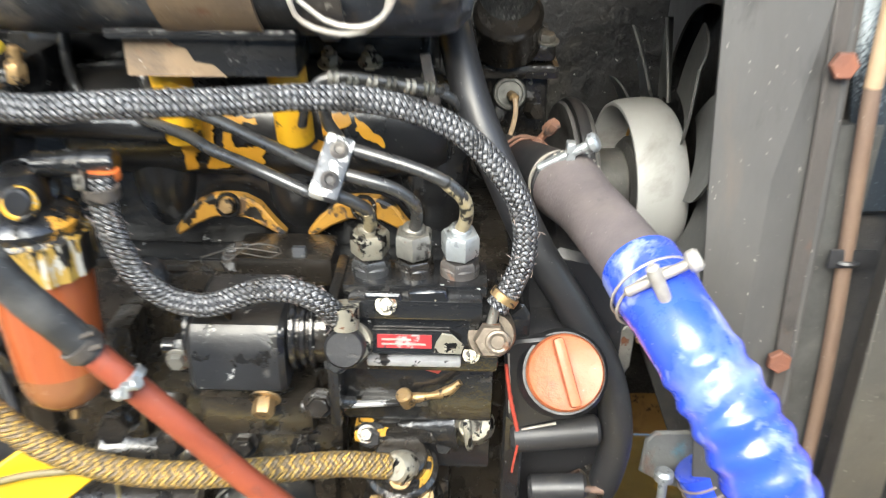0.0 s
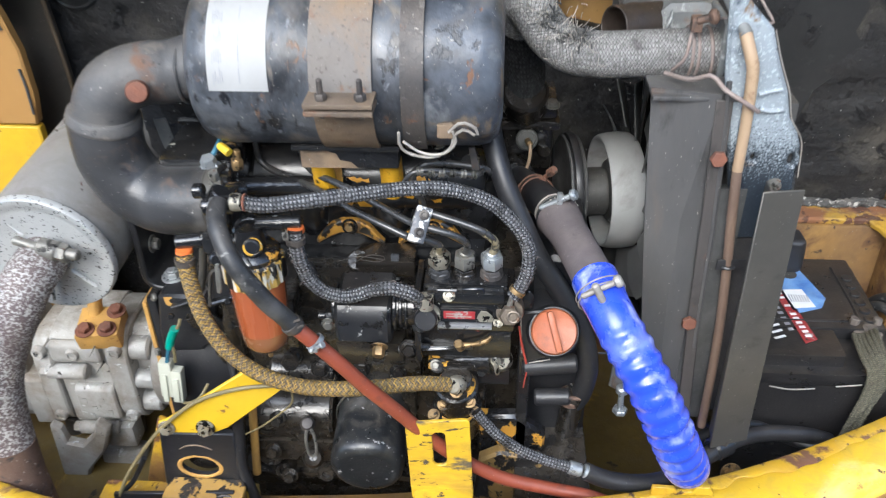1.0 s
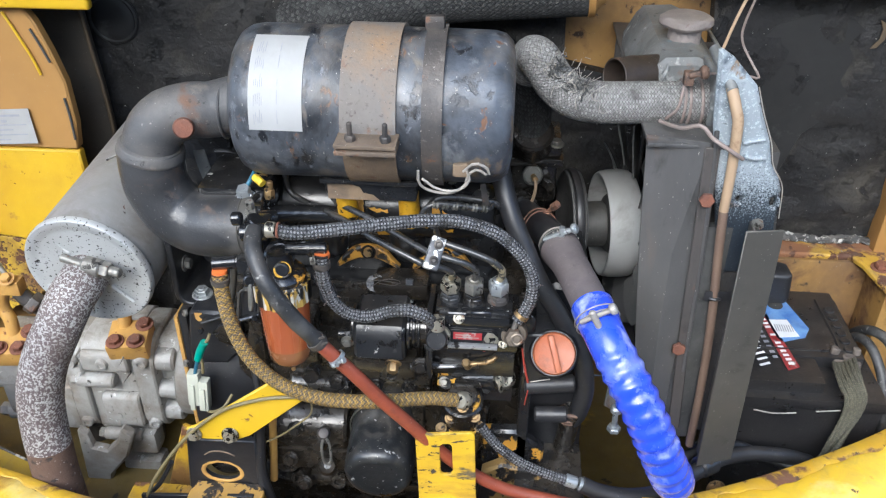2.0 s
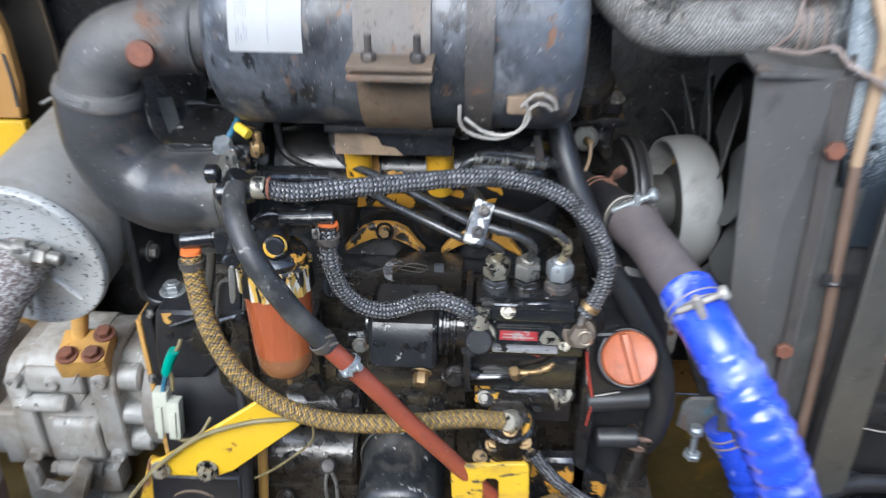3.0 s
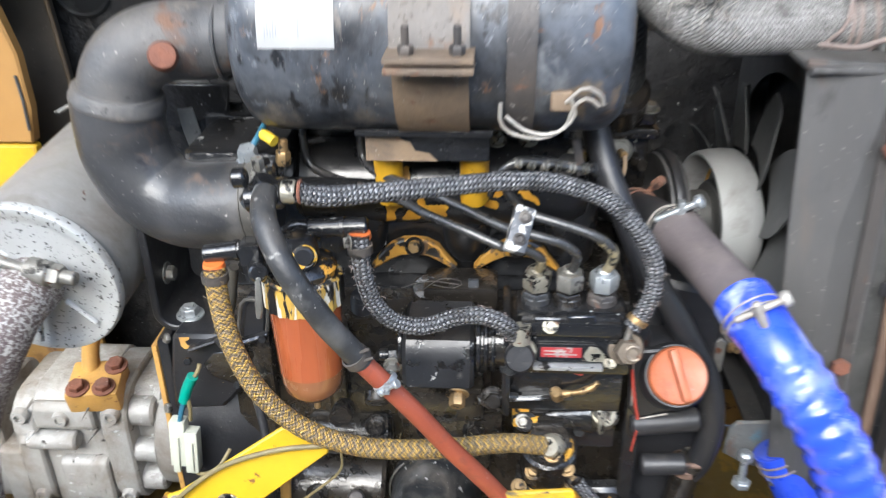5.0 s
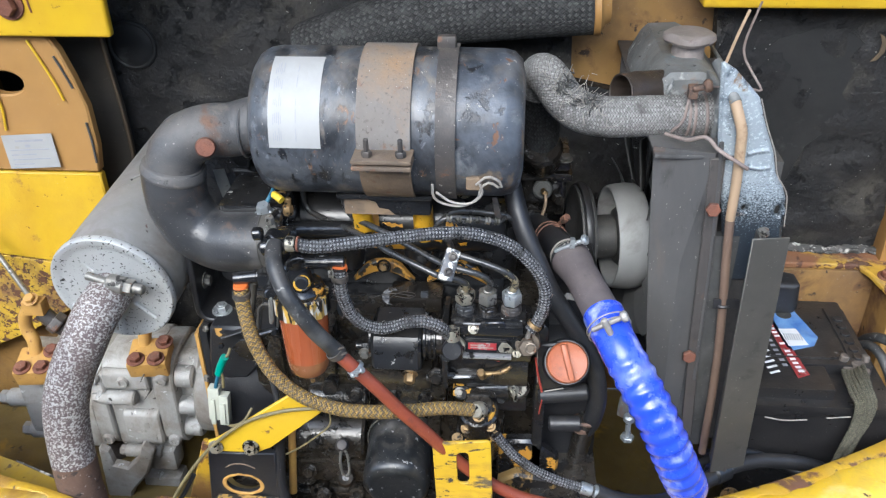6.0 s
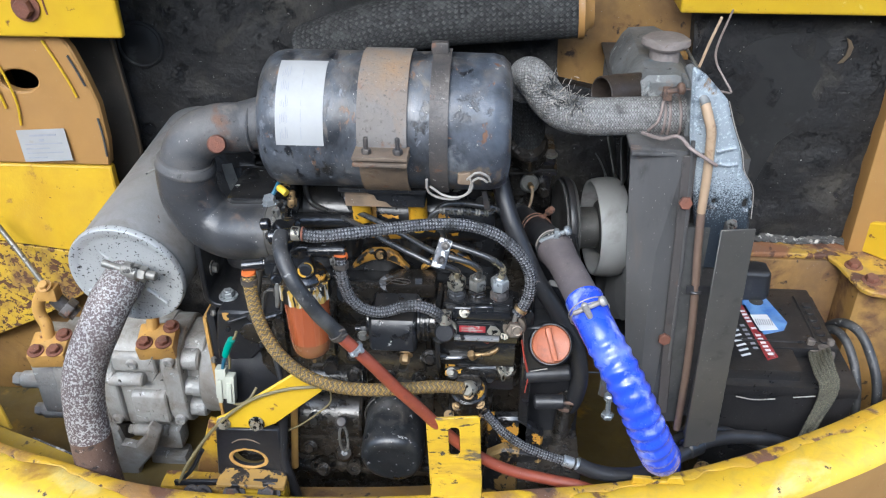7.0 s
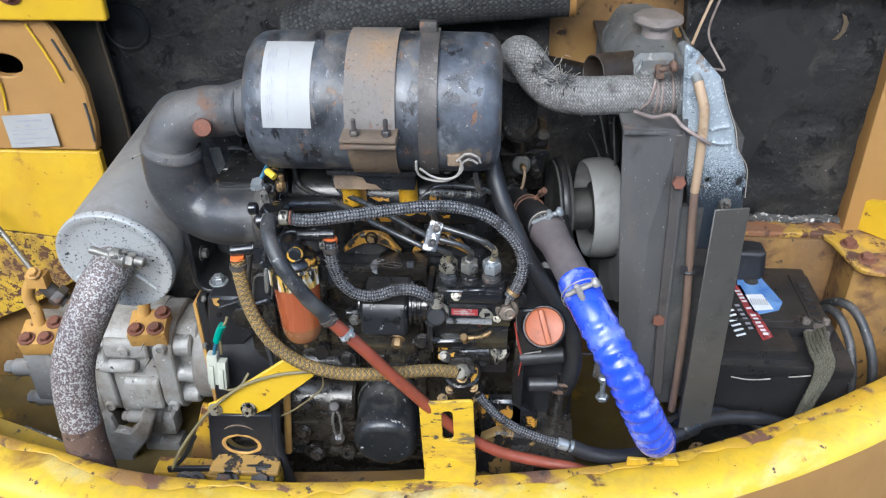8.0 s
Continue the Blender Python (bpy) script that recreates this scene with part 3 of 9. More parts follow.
flex_rust = mat("flex_rust", (0.105, 0.062, 0.045), (0.15, 0.095, 0.066), 20, (0.6, 0.85), 0.1, 0.5, 200, (((0.040, 0.030, 0.026), 60, 0.56, 0.7, 0.08), ((0.36, 0.31, 0.27), 150, 0.64, 0.6, 0.05)))
shroud_dark = mat("shroud_dark", (0.040, 0.040, 0.041), (0.092, 0.089, 0.086), 5, (0.42, 0.70), 0.1, 0.2, 160, (((0.125, 0.100, 0.080), 7, 0.56, 0.8, 0.20), ((0.11, 0.062, 0.040), 12, 0.60, 0.85, 0.12), ((0.030, 0.029, 0.029), 18, 0.60, 0.5, 0.12), ((0.28, 0.27, 0.25), 150, 0.71, 0.8, 0.02)), soft=0.4, dust=0.25, stretch=(1.3, 1, 0.4))
channel_rust = mat("channel_rust", (0.066, 0.057, 0.051), (0.044, 0.042, 0.041), 9, (0.5, 0.8), 0.05, 0.35, 150, (((0.15, 0.080, 0.048), 14, 0.56, 0.85, 0.14), ((0.025, 0.024, 0.023), 24, 0.60, 0.6, 0.10)), dust=0.25, stretch=(1, 1, 0.5))
guard_steel = mat("guard_steel", (0.052, 0.050, 0.045), (0.080, 0.074, 0.064), 8, (0.40, 0.6), 0.2, 0.12, 260, (((0.035, 0.032, 0.028), 26, 0.60, 0.55, 0.14), ((0.13, 0.115, 0.10), 12, 0.63, 0.7, 0.16)), dust=0.2)
tank_pale = mat("tank_pale", (0.34, 0.38, 0.41), (0.21, 0.24, 0.262), 8, (0.36, 0.6), 0.15, 0.25, 200, (((0.030, 0.042, 0.060), 9, 0.535, 0.5, 0.07), ((0.40, 0.45, 0.48), 300, 0.565, 0.5, 0.03), ((0.20, 0.14, 0.09), 24, 0.64, 0.8, 0.05), ((0.05, 0.055, 0.06), 60, 0.65, 0.6, 0.05)), soft=0.3, dust=0.25)
nt_ = tank_pale.node_tree
geo = nt_.nodes.new("ShaderNodeNewGeometry")
sep = nt_.nodes.new("ShaderNodeSeparateXYZ")
nt_.links.new(geo.outputs["Position"], sep.inputs[0])
spat = nt_.nodes.new("ShaderNodeTexNoise")
spat.inputs["Scale"].default_value, spat.inputs["Detail"].default_value = 560.0, 3.0
nt_.links.new(geo.outputs["Position"], spat.inputs["Vector"])
fade = nt_.nodes.new("ShaderNodeMapRange")
fade.inputs["From Min"].default_value, fade.inputs["From Max"].default_value = 1.05, 1.20
fade.inputs["To Min"].default_value, fade.inputs["To Max"].default_value = -0.62, 0.10
nt_.links.new(sep.outputs[2], fade.inputs["Value"])
thr = nt_.nodes.new("ShaderNodeMath")
thr.operation = "ADD"
nt_.links.new(fade.outputs[0], thr.inputs[0])
nt_.links.new(spat.outputs["Fac"], thr.inputs[1])
hard = nt_.nodes.new("ShaderNodeMapRange")
hard.inputs["From Min"].default_value, hard.inputs["From Max"].default_value = 0.04, 0.26
nt_.links.new(thr.outputs[0], hard.inputs["Value"])
worn = nt_.nodes.new("ShaderNodeMix")
worn.data_type = "RGBA"
tp = nt_.nodes["Principled BSDF"].inputs["Base Color"]
nt_.links.new(tp.links[0].from_socket, worn.inputs["B"])
worn.inputs["A"].default_value = (0.020, 0.027, 0.036, 1)
nt_.links.new(hard.outputs[0], worn.inputs["Factor"])
nt_.links.new(worn.outputs["Result"], tp)

stub_rusty = mat("stub_rusty", (0.012, 0.011, 0.010), (0.05, 0.035, 0.026), 24, (0.3, 0.6), 0.1, 0.5, 120, (((0.12, 0.065, 0.04), 30, 0.58, 0.8, 0.08), ((0.42, 0.40, 0.36), 50, 0.68, 0.6, 0.02)))
tank_dirty = mat("tank_dirty", (0.185, 0.19, 0.185), (0.070, 0.073, 0.073), 13, (0.45, 0.75), 0.1, 0.6, 130, (((0.40, 0.41, 0.39), 26, 0.61, 0.65, 0.10), ((0.15, 0.10, 0.07), 17, 0.59, 0.85, 0.10), ((0.03, 0.030, 0.030), 50, 0.63, 0.8, 0.05), ((0.10, 0.20, 0.24), 15, 0.66, 0.6, 0.08)), soft=0.4, dust=0.45)
core_fins = mat("core_fins", (0.03, 0.03, 0.03), (0.06, 0.055, 0.05), 40, (0.6, 0.8), 0.1, 0.4, 500)
fan_grey = mat("fan_grey", (0.34, 0.345, 0.34), (0.27, 0.275, 0.27), 9, (0.42, 0.6), 0, 0.08, 200, (((0.18, 0.175, 0.165), 14, 0.60, 0.7, 0.16),), dust=0.1)
blade_grey = mat("blade_grey", (0.115, 0.117, 0.115), (0.085, 0.087, 0.085), 14, (0.45, 0.6), 0, 0.1, 200)
hub_black = mat("hub_black", (0.03, 0.03, 0.03), (0.10, 0.10, 0.095), 20, (0.35, 0.55), 0.2, 0.2, 200)
pulley_grey = mat("pulley_grey", (0.11, 0.11, 0.11), (0.18, 0.175, 0.17), 30, (0.35, 0.55), 0.4, 0.2, 200)
foam_black = mat("foam_black", (0.010, 0.010, 0.011), (0.027, 0.026, 0.025), 7, (0.45, 0.85), 0, 1.0, 60, (((0.056, 0.051, 0.043), 9, 0.52, 0.9, 0.16), ((0.012, 0.012, 0.013), 26, 0.58, 0.5, 0.06), ((0.36, 0.35, 0.33), 120, 0.672, 0.9, 0.02)), bdist=0.006, spec=0.3, dust=0)
foam_smooth = mat("foam_smooth", (0.016, 0.016, 0.016), (0.026, 0.026, 0.026), 10, (0.5, 0.75), 0, 0.4, 60, (((0.08, 0.08, 0.078), 14, 0.62, 0.9, 0.14),), spec=0.3, dust=0)
floor_oily = mat("floor_oily", (0.21, 0.148, 0.038), (0.095, 0.068, 0.024), 8, (0.35, 0.7), 0, 0.4, 90, (((0.28, 0.18, 0.03), 14, 0.60, 0.6, 0.08), ((0.02, 0.016, 0.012), 22, 0.62, 0.3, 0.06)))
battery_black = mat("battery_black", (0.011, 0.011, 0.012), (0.022, 0.021, 0.021), 14, (0.22, 0.45), 0, 0.25, 260, (((0.12, 0.11, 0.10), 60, 0.67, 0.8, 0.06),), dust=0.1)
terminal_dirt = mat("terminal_dirt", (0.15, 0.125, 0.105), (0.07, 0.058, 0.048), 40, (0.6, 0.85), 0.1, 0.7, 160, (((0.30, 0.27, 0.23), 50, 0.60, 0.8, 0.08),), dust=0.4)
paper = mat("paper", (0.33, 0.33, 0.325), (0.27, 0.27, 0.262), 12, (0.5, 0.65), 0, 0.05, 200, (((0.28, 0.26, 0.23), 40, 0.66, 0.7, 0.08),), dust=0.15)
ink = mat("ink", (0.22, 0.23, 0.26), (0.30, 0.30, 0.32), 60, (0.5, 0.6), 0, 0, dust=0)
label_red = mat("label_red", (0.34, 0.03, 0.033), (0.20, 0.022, 0.025), 30, (0.3, 0.5), 0, 0.1, 200, (((0.30, 0.25, 0.24), 75, 0.57, 0.5, 0.05), ((0.03, 0.025, 0.025), 90, 0.62, 0.5, 0.05)), dust=0.15)
label_blue = mat("label_blue", (0.22, 0.40, 0.66), (0.02, 0.09, 0.36), 30, (0.25, 0.45), 0, 0.05, 200, dust=0.15)
label_white = mat("label_white", (0.74, 0.75, 0.76), (0.62, 0.63, 0.64), 30, (0.35, 0.5), 0, 0.05, 200, dust=0)
plate_alu = mat("plate_alu", (0.42, 0.42, 0.42), (0.28, 0.28, 0.28), 60, (0.25, 0.45), 0.5, 0.3, 200, (((0.015, 0.015, 0.016), 70, 0.53, 0.3, 0.03),))
connector_white = mat("connector_white", (0.47, 0.48, 0.40), (0.38, 0.385, 0.31), 22, (0.3, 0.45), 0, 0.1, 200, (((0.20, 0.19, 0.14), 40, 0.64, 0.6, 0.10),), dust=0.15)
teal_tape = mat("teal_tape", (0.01, 0.30, 0.22), (0.01, 0.22, 0.16), 50, (0.35, 0.5), 0, 0.1, 200, dust=0.15)
wire_blue = mat("wire_blue", (0.03, 0.14, 0.22), (0.03, 0.10, 0.15), 60, (0.4, 0.5), 0, 0, dust=0)
wire_cream = mat("wire_cream", (0.22, 0.178, 0.085), (0.13, 0.108, 0.052), 40, (0.4, 0.55), 0, 0.1)
wire_yellow = mat("wire_yellow", (0.70, 0.50, 0.03), (0.60, 0.4, 0.03), 60, (0.4, 0.5), 0, 0, dust=0)
wire_white = mat("wire_white", (0.40, 0.385, 0.35), (0.22, 0.19, 0.16), 50, (0.35, 0.6), 0.2, 0.1)
tan_hose = mat("tan_hose", (0.43, 0.32, 0.20), (0.26, 0.17, 0.105), 9, (0.45, 0.65), 0, 0.15, 220, (((0.16, 0.09, 0.05), 30, 0.62, 0.7, 0.15),))
gasket_red = mat("gasket_red", (0.40, 0.05, 0.03), (0.22, 0.035, 0.025), 60, (0.4, 0.6), 0, 0.2)
filter_black = mat("filter_black", (0.006, 0.0065, 0.007), (0.020, 0.022, 0.024), 14, (0.22, 0.5), 0, 0.4, 60, (((0.075, 0.078, 0.078), 20, 0.56, 0.7, 0.18), ((0.004, 0.004, 0.004), 16, 0.60, 0.15, 0.06), ((0.32, 0.32, 0.31), 110, 0.64, 0.7, 0.03)), coat=0.3, dust=0.35)
blocker_grey = mat("blocker_grey", (0.13, 0.128, 0.122), (0.09, 0.088, 0.084), 2, (0.7, 0.9), 0, 0.3, 60, dust=0)
ground_mat = mat("ground_mat", (0.17, 0.165, 0.155), (0.12, 0.115, 0.11), 3, (0.7, 0.95), 0, 0.6, 40, bdist=0.01, dust=0)
# Light strands of this black cover have their highlights mixed into the colour.
braid_dark = braid_mat("braid_dark", (0.35, 0.35, 0.36), (0.058, 0.058, 0.062), (0.003, 0.003, 0.003), 125, 5, (0.014, 0.013, 0.012), 0.53, 0.24)
braid_yellow = braid_mat("braid_yellow", (0.62, 0.39, 0.075), (0.27, 0.195, 0.105), (0.028, 0.020, 0.014), 135, 5, (0.065, 0.060, 0.056), 0.57, 0.5, 6)
braid_grey = braid_mat("braid_grey", (0.37, 0.365, 0.35), (0.27, 0.265, 0.255), (0.085, 0.08, 0.074), 130, 13, (0.06, 0.056, 0.052), 0.57, 0.6)
braid_black = braid_mat("braid_black", (0.075, 0.074, 0.070), (0.034, 0.034, 0.033), (0.008, 0.008, 0.008), 52, 18, (0.055, 0.055, 0.052), 0.56, 0.75)
braid_strap = braid_mat("braid_strap", (0.27, 0.25, 0.165), (0.15, 0.14, 0.095), (0.022, 0.021, 0.016), 190, 4, (0.06, 0.055, 0.040), 0.54, 0.6)

# ---- setting: ground and the machine's body round the bay ----
def ground():
    bm = B()
    bmesh.ops.create_grid(bm, x_segments=40, y_segments=40, size=400)
    return tagged(part("ground", bm, ground_mat), "bare brown dirt yard ground", "ground", kind="structure")


ground()


# Added wall behind the camera, never in view: it keeps low sky light off the engine.
bm = box(B(), (-7, -3.1, 0.0), (7, -2.9, 2.7), 0.01)
tagged(part("blocker_wall", bm, blocker_grey), "unseen grey wall added to block low sky light", "wall", kind="structure")


def foam_sheet(name, outline, y, thick, label):
    """Sound foam glued to the bulkhead: a lumpy skin over a cut sheet."""
    bm = B()
    plate(bm, outline, thick, XZ(y), bev=0)
    bmesh.ops.triangulate(bm, faces=bm.faces[:])
    for _ in range(6):
        es = [e for e in bm.edges if e.calc_length() > 0.035]
        if not es:
            break
        bmesh.ops.subdivide_edges(bm, edges=es, cuts=1)
        bmesh.ops.triangulate(bm, faces=[f for f in bm.faces if len(f.verts) > 3])
    for v in bm.verts:
        if v.co.y < y - thick * 0.5:
            v.co.y += 0.012 * noise.noise(v.co * 7) + 0.010 * noise.noise(v.co * 22)
    return tagged(part(name, bm, foam_black, None, "", 60), label, "insulation", kind="structure")


bm = B()
box(bm, (-1.35, 1.06, 0.40), (1.30, 1.09, 1.598), 0.004)
tagged(part("wall_back", bm, dim_dirty_tan), "tan primed steel bulkhead behind the engine", "bulkhead", kind="structure")
foam_sheet("foam_panel", [(-0.88, 0.5), (0.40, 0.5), (0.40, 0.80), (0.33, 1.06), (0.115, 1.105), (0.105, 1.6), (-0.95, 1.6)], 1.056, 0.03, "black sound foam sheet, dusty and torn, glued behind the engine")
foam_sheet("foam_panel", [(0.345, 1.22), (0.36, 1.0), (0.44, 0.80), (0.52, 0.765), (0.63, 0.78), (0.70, 0.80), (0.70, 0.98), (0.76, 1.10), (0.78, 1.24), (0.6, 1.32), (0.345, 1.32)], 1.056, 0.03, "black sound foam pad with dust stains and white specks")
pad = [(0.413, 1.020, 1.142), (0.449, 1.020, 1.183), (0.507, 1.020, 1.204), (0.565, 1.020, 1.195), (0.617, 1.020, 1.156), (0.643, 1.020, 1.105), (0.629, 1.020, 1.062), (0.571, 1.020, 1.034), (0.529, 1.020, 0.994), (0.507, 1.020, 0.923), (0.494, 1.020, 0.875), (0.456, 1.020, 1.003)]
bm = plate(B(), [(p[0], p[2]) for p in pad], 0.0016, XZ(1.028), bev=0.0012)
tagged(part("foam_patch", bm, foam_smooth), "smooth dark worn patch on the sound foam", "insulation", kind="structure")
bm = plate(B(), [(0.598, 1.150), (0.608, 1.152), (0.617, 1.165), (0.619, 1.180), (0.612, 1.192), (0.603, 1.197), (0.610, 1.182), (0.609, 1.166)], 0.002, XZ(1.020), bev=0.0006)
tagged(part("foam_tear", bm, pillar_edge), "torn spot in the foam showing tan steel", "tear", kind="structure")
plug = V((-0.648, 1.020, 1.162))
bm = lathe(B(), plug, plug - V((0, 0.1, 0)), [(0, 0.006), (0.022, 0.007), (0.034, 0.004), (0.040, 0.0)], 30)
torus(bm, plug, (0, 1, 0), 0.040, 0.004, 34, 8)
tagged(part("blanking_plug", bm, foam_smooth), "round black rubber blanking plug in the foam", "plug", kind="structure")
sill_pts = [(-1.25, 0.66), (-1.0, 0.56), (-0.764, 0.469), (-0.625, 0.430), (-0.515, 0.400), (-0.373, 0.386), (-0.2, 0.392), (-0.059, 0.406), (0.168, 0.441), (0.300, 0.475), (0.471, 0.547), (0.648, 0.647), (0.80, 0.75), (1.0, 0.90), (1.1, 1.0)]
bm = plate(B(), [(-1.34, 0.66)] + [(x, y - 0.06) for x, y in sill_pts] + [(1.28, 1.0), (1.28, 1.06), (-1.34, 1.06)], 0.04, Matrix.Translation((0, 0, 0.36)), bev=0.002)
tagged(part("floor", bm, floor_oily), "oily brown belly pan under the engine", "belly pan", kind="structure")

for x, y in ((-1.36, 0.60), (1.28, 0.92)):
    bm = box(B(), (x, y, 0.36), (x + 0.02, 1.06, 1.60), 0.004)
    tagged(part("end_wall", bm, tan_primer), "plain tan steel end wall of the bay", "wall", kind="structure")
bm = box(B(), (-0.95, 0.55, 0.0), (0.85, 1.05, 0.36), 0.02)
tagged(part("undercarriage", bm, pillar_olive), "plain dark steel undercarriage block", "undercarriage", kind="structure")
# Hood plate stays out of view; its height and tilt are set to shade the back.
bm = plate(B(), [(-1.30, 0.0), (1.25, 0.0), (1.25, 0.80), (-1.30, 0.80)], 0.03, frame_at((0, 1.075, 1.60), (1, 0, 0), (0, -0.95, 0.31)), bev=0.006)
tagged(part("hood", bm, pillar_olive), "plain raised engine hood, out of view, added to shade the bay", "hood", kind="structure")

# side bulkhead with its bend, hole, seams and notice
panel = thing("side_panel", (-0.85, 0.87, 0.45), "yellow and tan pressed steel bulkhead panel with a round hole", "panel", kind="structure")
edge = [(-0.680, 0.870, 0.952), (-0.673, 0.870, 1.036), (-0.674, 0.870, 1.105), (-0.686, 0.870, 1.156), (-0.700, 0.870, 1.200), (-0.713, 0.870, 1.223)]
low = [(-0.66, 0.40), (-0.672, 0.80), (-0.674, 0.90)]
out = [(-1.34, 0.40)] + low + [(e[0], e[2]) for e in edge] + [(-0.72, 1.40), (-1.34, 1.40)]
hole = (-0.806, 0.870, 1.144)
bm = B()
plate(bm, [(-1.34, 0.845), (-1.05, 0.835), (-0.90, 0.815), (-0.78, 0.800), (-0.703, 0.789), (-0.674, 0.90)] + [(e[0], e[2]) for e in edge[:1]] + [(edge[0][0], 0.985), (-1.34, 0.985)], 0.02, XZ(0.89), bev=0.003)
part("lower_skin", bm, rusty_yellow, panel, "yellow paint worn and rusting")
bm = plate(B(), [(-1.34, 0.52), (-1.02, 0.585), (-0.90, 0.64), (-0.80, 0.70), (-0.71, 0.778), (-0.706, 0.787), (-0.78, 0.798), (-0.90, 0.813), (-1.05, 0.833), (-1.34, 0.843)], 0.02, XZ(0.89), bev=0.001)
part("foot_skin", bm, rust_speckled, panel, "lower skin speckled with rust")
bm = B()
plate(bm, [(-1.34, 0.40), (-0.68, 0.40), (-0.68, 0.80), (-1.34, 0.80)], 0.01, XZ(0.93), bev=0.002)
part("inner_web", bm, dim_dirty_tan, panel)
bm = B()
plate(bm, [(-1.34, 0.9875)] + [(edge[0][0], 0.9875)] + [(e[0], e[2]) for e in edge[1:]] + [(-0.72, 1.40), (-1.34, 1.40)], 0.02, XZ(0.89), [circle(hole[0], hole[2], 0.034, 0.020)], bev=0.003)
part("upper_skin", bm, tan_primer, panel, "tan primer")
for pts in (((-0.744, 0.866, 1.217), (-0.731, 0.866, 1.186), (-0.716, 0.866, 1.147), (-0.708, 0.866, 1.118)), ((-0.837, 0.866, 1.189), (-0.825, 0.866, 1.150), (-0.818, 0.866, 1.104), (-0.822, 0.866, 1.064)), ((-0.852, 0.866, 1.144), (-0.844, 0.866, 1.119), (-0.840, 0.866, 1.095))):
    part("seam", tube(B(), pts, 0.0022, 8), body_yellow, panel, "bead of yellow paint")
# Slots are near-black beads on the skin: the shade inside them is painted.
bm = B()
tube(bm, [(-0.708, 0.868, 1.191), (-0.699, 0.868, 1.168), (-0.689, 0.868, 1.138)], 0.0022, 6)
tube(bm, [(-0.681, 0.868, 1.079), (-0.679, 0.868, 1.048), (-0.680, 0.868, 1.007)], 0.0022, 6)
part("slot", bm, hub_black, panel)
bm = B()
nt = frame_at((-0.834, 0.866, 1.054), V((-0.745, 0.866, 1.060)) - V((-0.834, 0.866, 1.054)), V((-0.828, 0.862, 0.995)) - V((-0.834, 0.866, 1.054)))
nw, nh = (V((-0.745, 0.866, 1.060)) - V((-0.834, 0.866, 1.054))).length, (V((-0.828, 0.862, 0.995)) - V((-0.834, 0.866, 1.054))).length
plate(bm, [(0, 0), (nw, 0), (nw, nh), (0, nh)], -0.0012, nt, bev=0)
notice = part("notice", bm, paper, panel, "white paper notice with faded grey lines")
bm = B()
for i, (a, b, h) in enumerate(((0.25, 0.8, 0.0035), (0.42, 0.52, 0.005), (0.1, 0.88, 0.002), (0.1, 0.6, 0.002), (0.1, 0.86, 0.002), (0.1, 0.5, 0.002))):
    yy = nh * (0.15 + 0.14 * i)
    plate(bm, [(a * nw, yy), (b * nw, yy), (b * nw, yy + h), (a * nw, yy + h)], -0.0006, nt @ Matrix.Translation((0, 0, -0.0012)), bev=0)
part("print_bar", bm, ink, notice, "faded line of print")


def beam(name, lo, hi, material, label):
    bm = box(B(), lo, hi, 0.006, seg=3)
    return tagged(part(name, bm, material), label, "beam", kind="structure")


b0 = (-0.595, 0.845, 1.228)
bl = beam("beam", (-1.34, 0.845, b0[2]), (b0[0], 0.862, b0[2] + 0.30), body_yellow, "yellow box beam across the top corner with a rusty bolt")
bolt(bl, (-0.742, 0.845, 1.278), (0, -1, 0), 0.016, rust)
bm = tube(B(), [(-0.712, 0.844, 1.304), (-0.712, 0.844, 1.284), (-0.710, 0.844, 1.266)], 0.0016, 6)
part("seam", bm, rust, bl)
b1 = (0.303, 0.950, 1.253)
beam("beam", (b1[0], 0.95, b1[2]), (1.3, 1.03, b1[2] + 0.30), body_yellow, "yellow box beam over the radiator")
bm = box(B(), ((0.693, 1.000, 0.831)[0], 0.99, 0.40), (1.30, 1.055, 1.6), 0.004)
tagged(part("side_wall", bm, tan_primer), "tan primed steel side wall", "wall", kind="structure")

# ledge behind the battery
ledge = thing("ledge", (0.6, 0.95, 0.45), "yellow rusty steel ledge behind the battery", "ledge", kind="structure")
bm = B()
box(bm, (0.40, 0.97, 0.40), (1.3, 1.02, 0.775), 0.004)
part("riser", bm, dim_dirty_tan, ledge, "tan painted face")
bm = B()
plate(bm, [(0.40, 0.0), (1.3, 0.0), (1.3, 0.24), (0.80, 0.205), (0.724, 0.196), (0.690, 0.188), (0.677, 0.174), (0.662, 0.090), (0.650, 0.066), (0.40, 0.064)], 0.012, Matrix(((1, 0, 0, 0), (0, -1, 0, 1.04), (0, 0, 1, 0.775), (0, 0, 0, 1))), bev=0.003)
part("top_flange", bm, ledge_rust, ledge, "yellow flange with rust")
bolt(ledge, (0.688, 0.937, 0.786), (0, -0.1, 1), 0.0115, rust)
bolt(ledge, (0.703, 0.888, 0.786), (0, -0.1, 1), 0.0115, rust)
bm = plate(B(), [(0, 0), (0.30, 0), (0.30, 0.10), (0.10, 0.085), (0.015, 0.060), (0, 0.045)], 0.012, frame_at((0.704, 1.024, 0.787), (0.075, -0.075, 0), (0, 0, 1)), bev=0.003)
part("gusset", bm, body_yellow, ledge, "bright yellow gusset plate")
bm = B()
box(bm, (0.682, 0.880, 0.40), (1.28, 0.968, 0.773), 0.004)
part("web", bm, dim_dirty_tan, ledge)

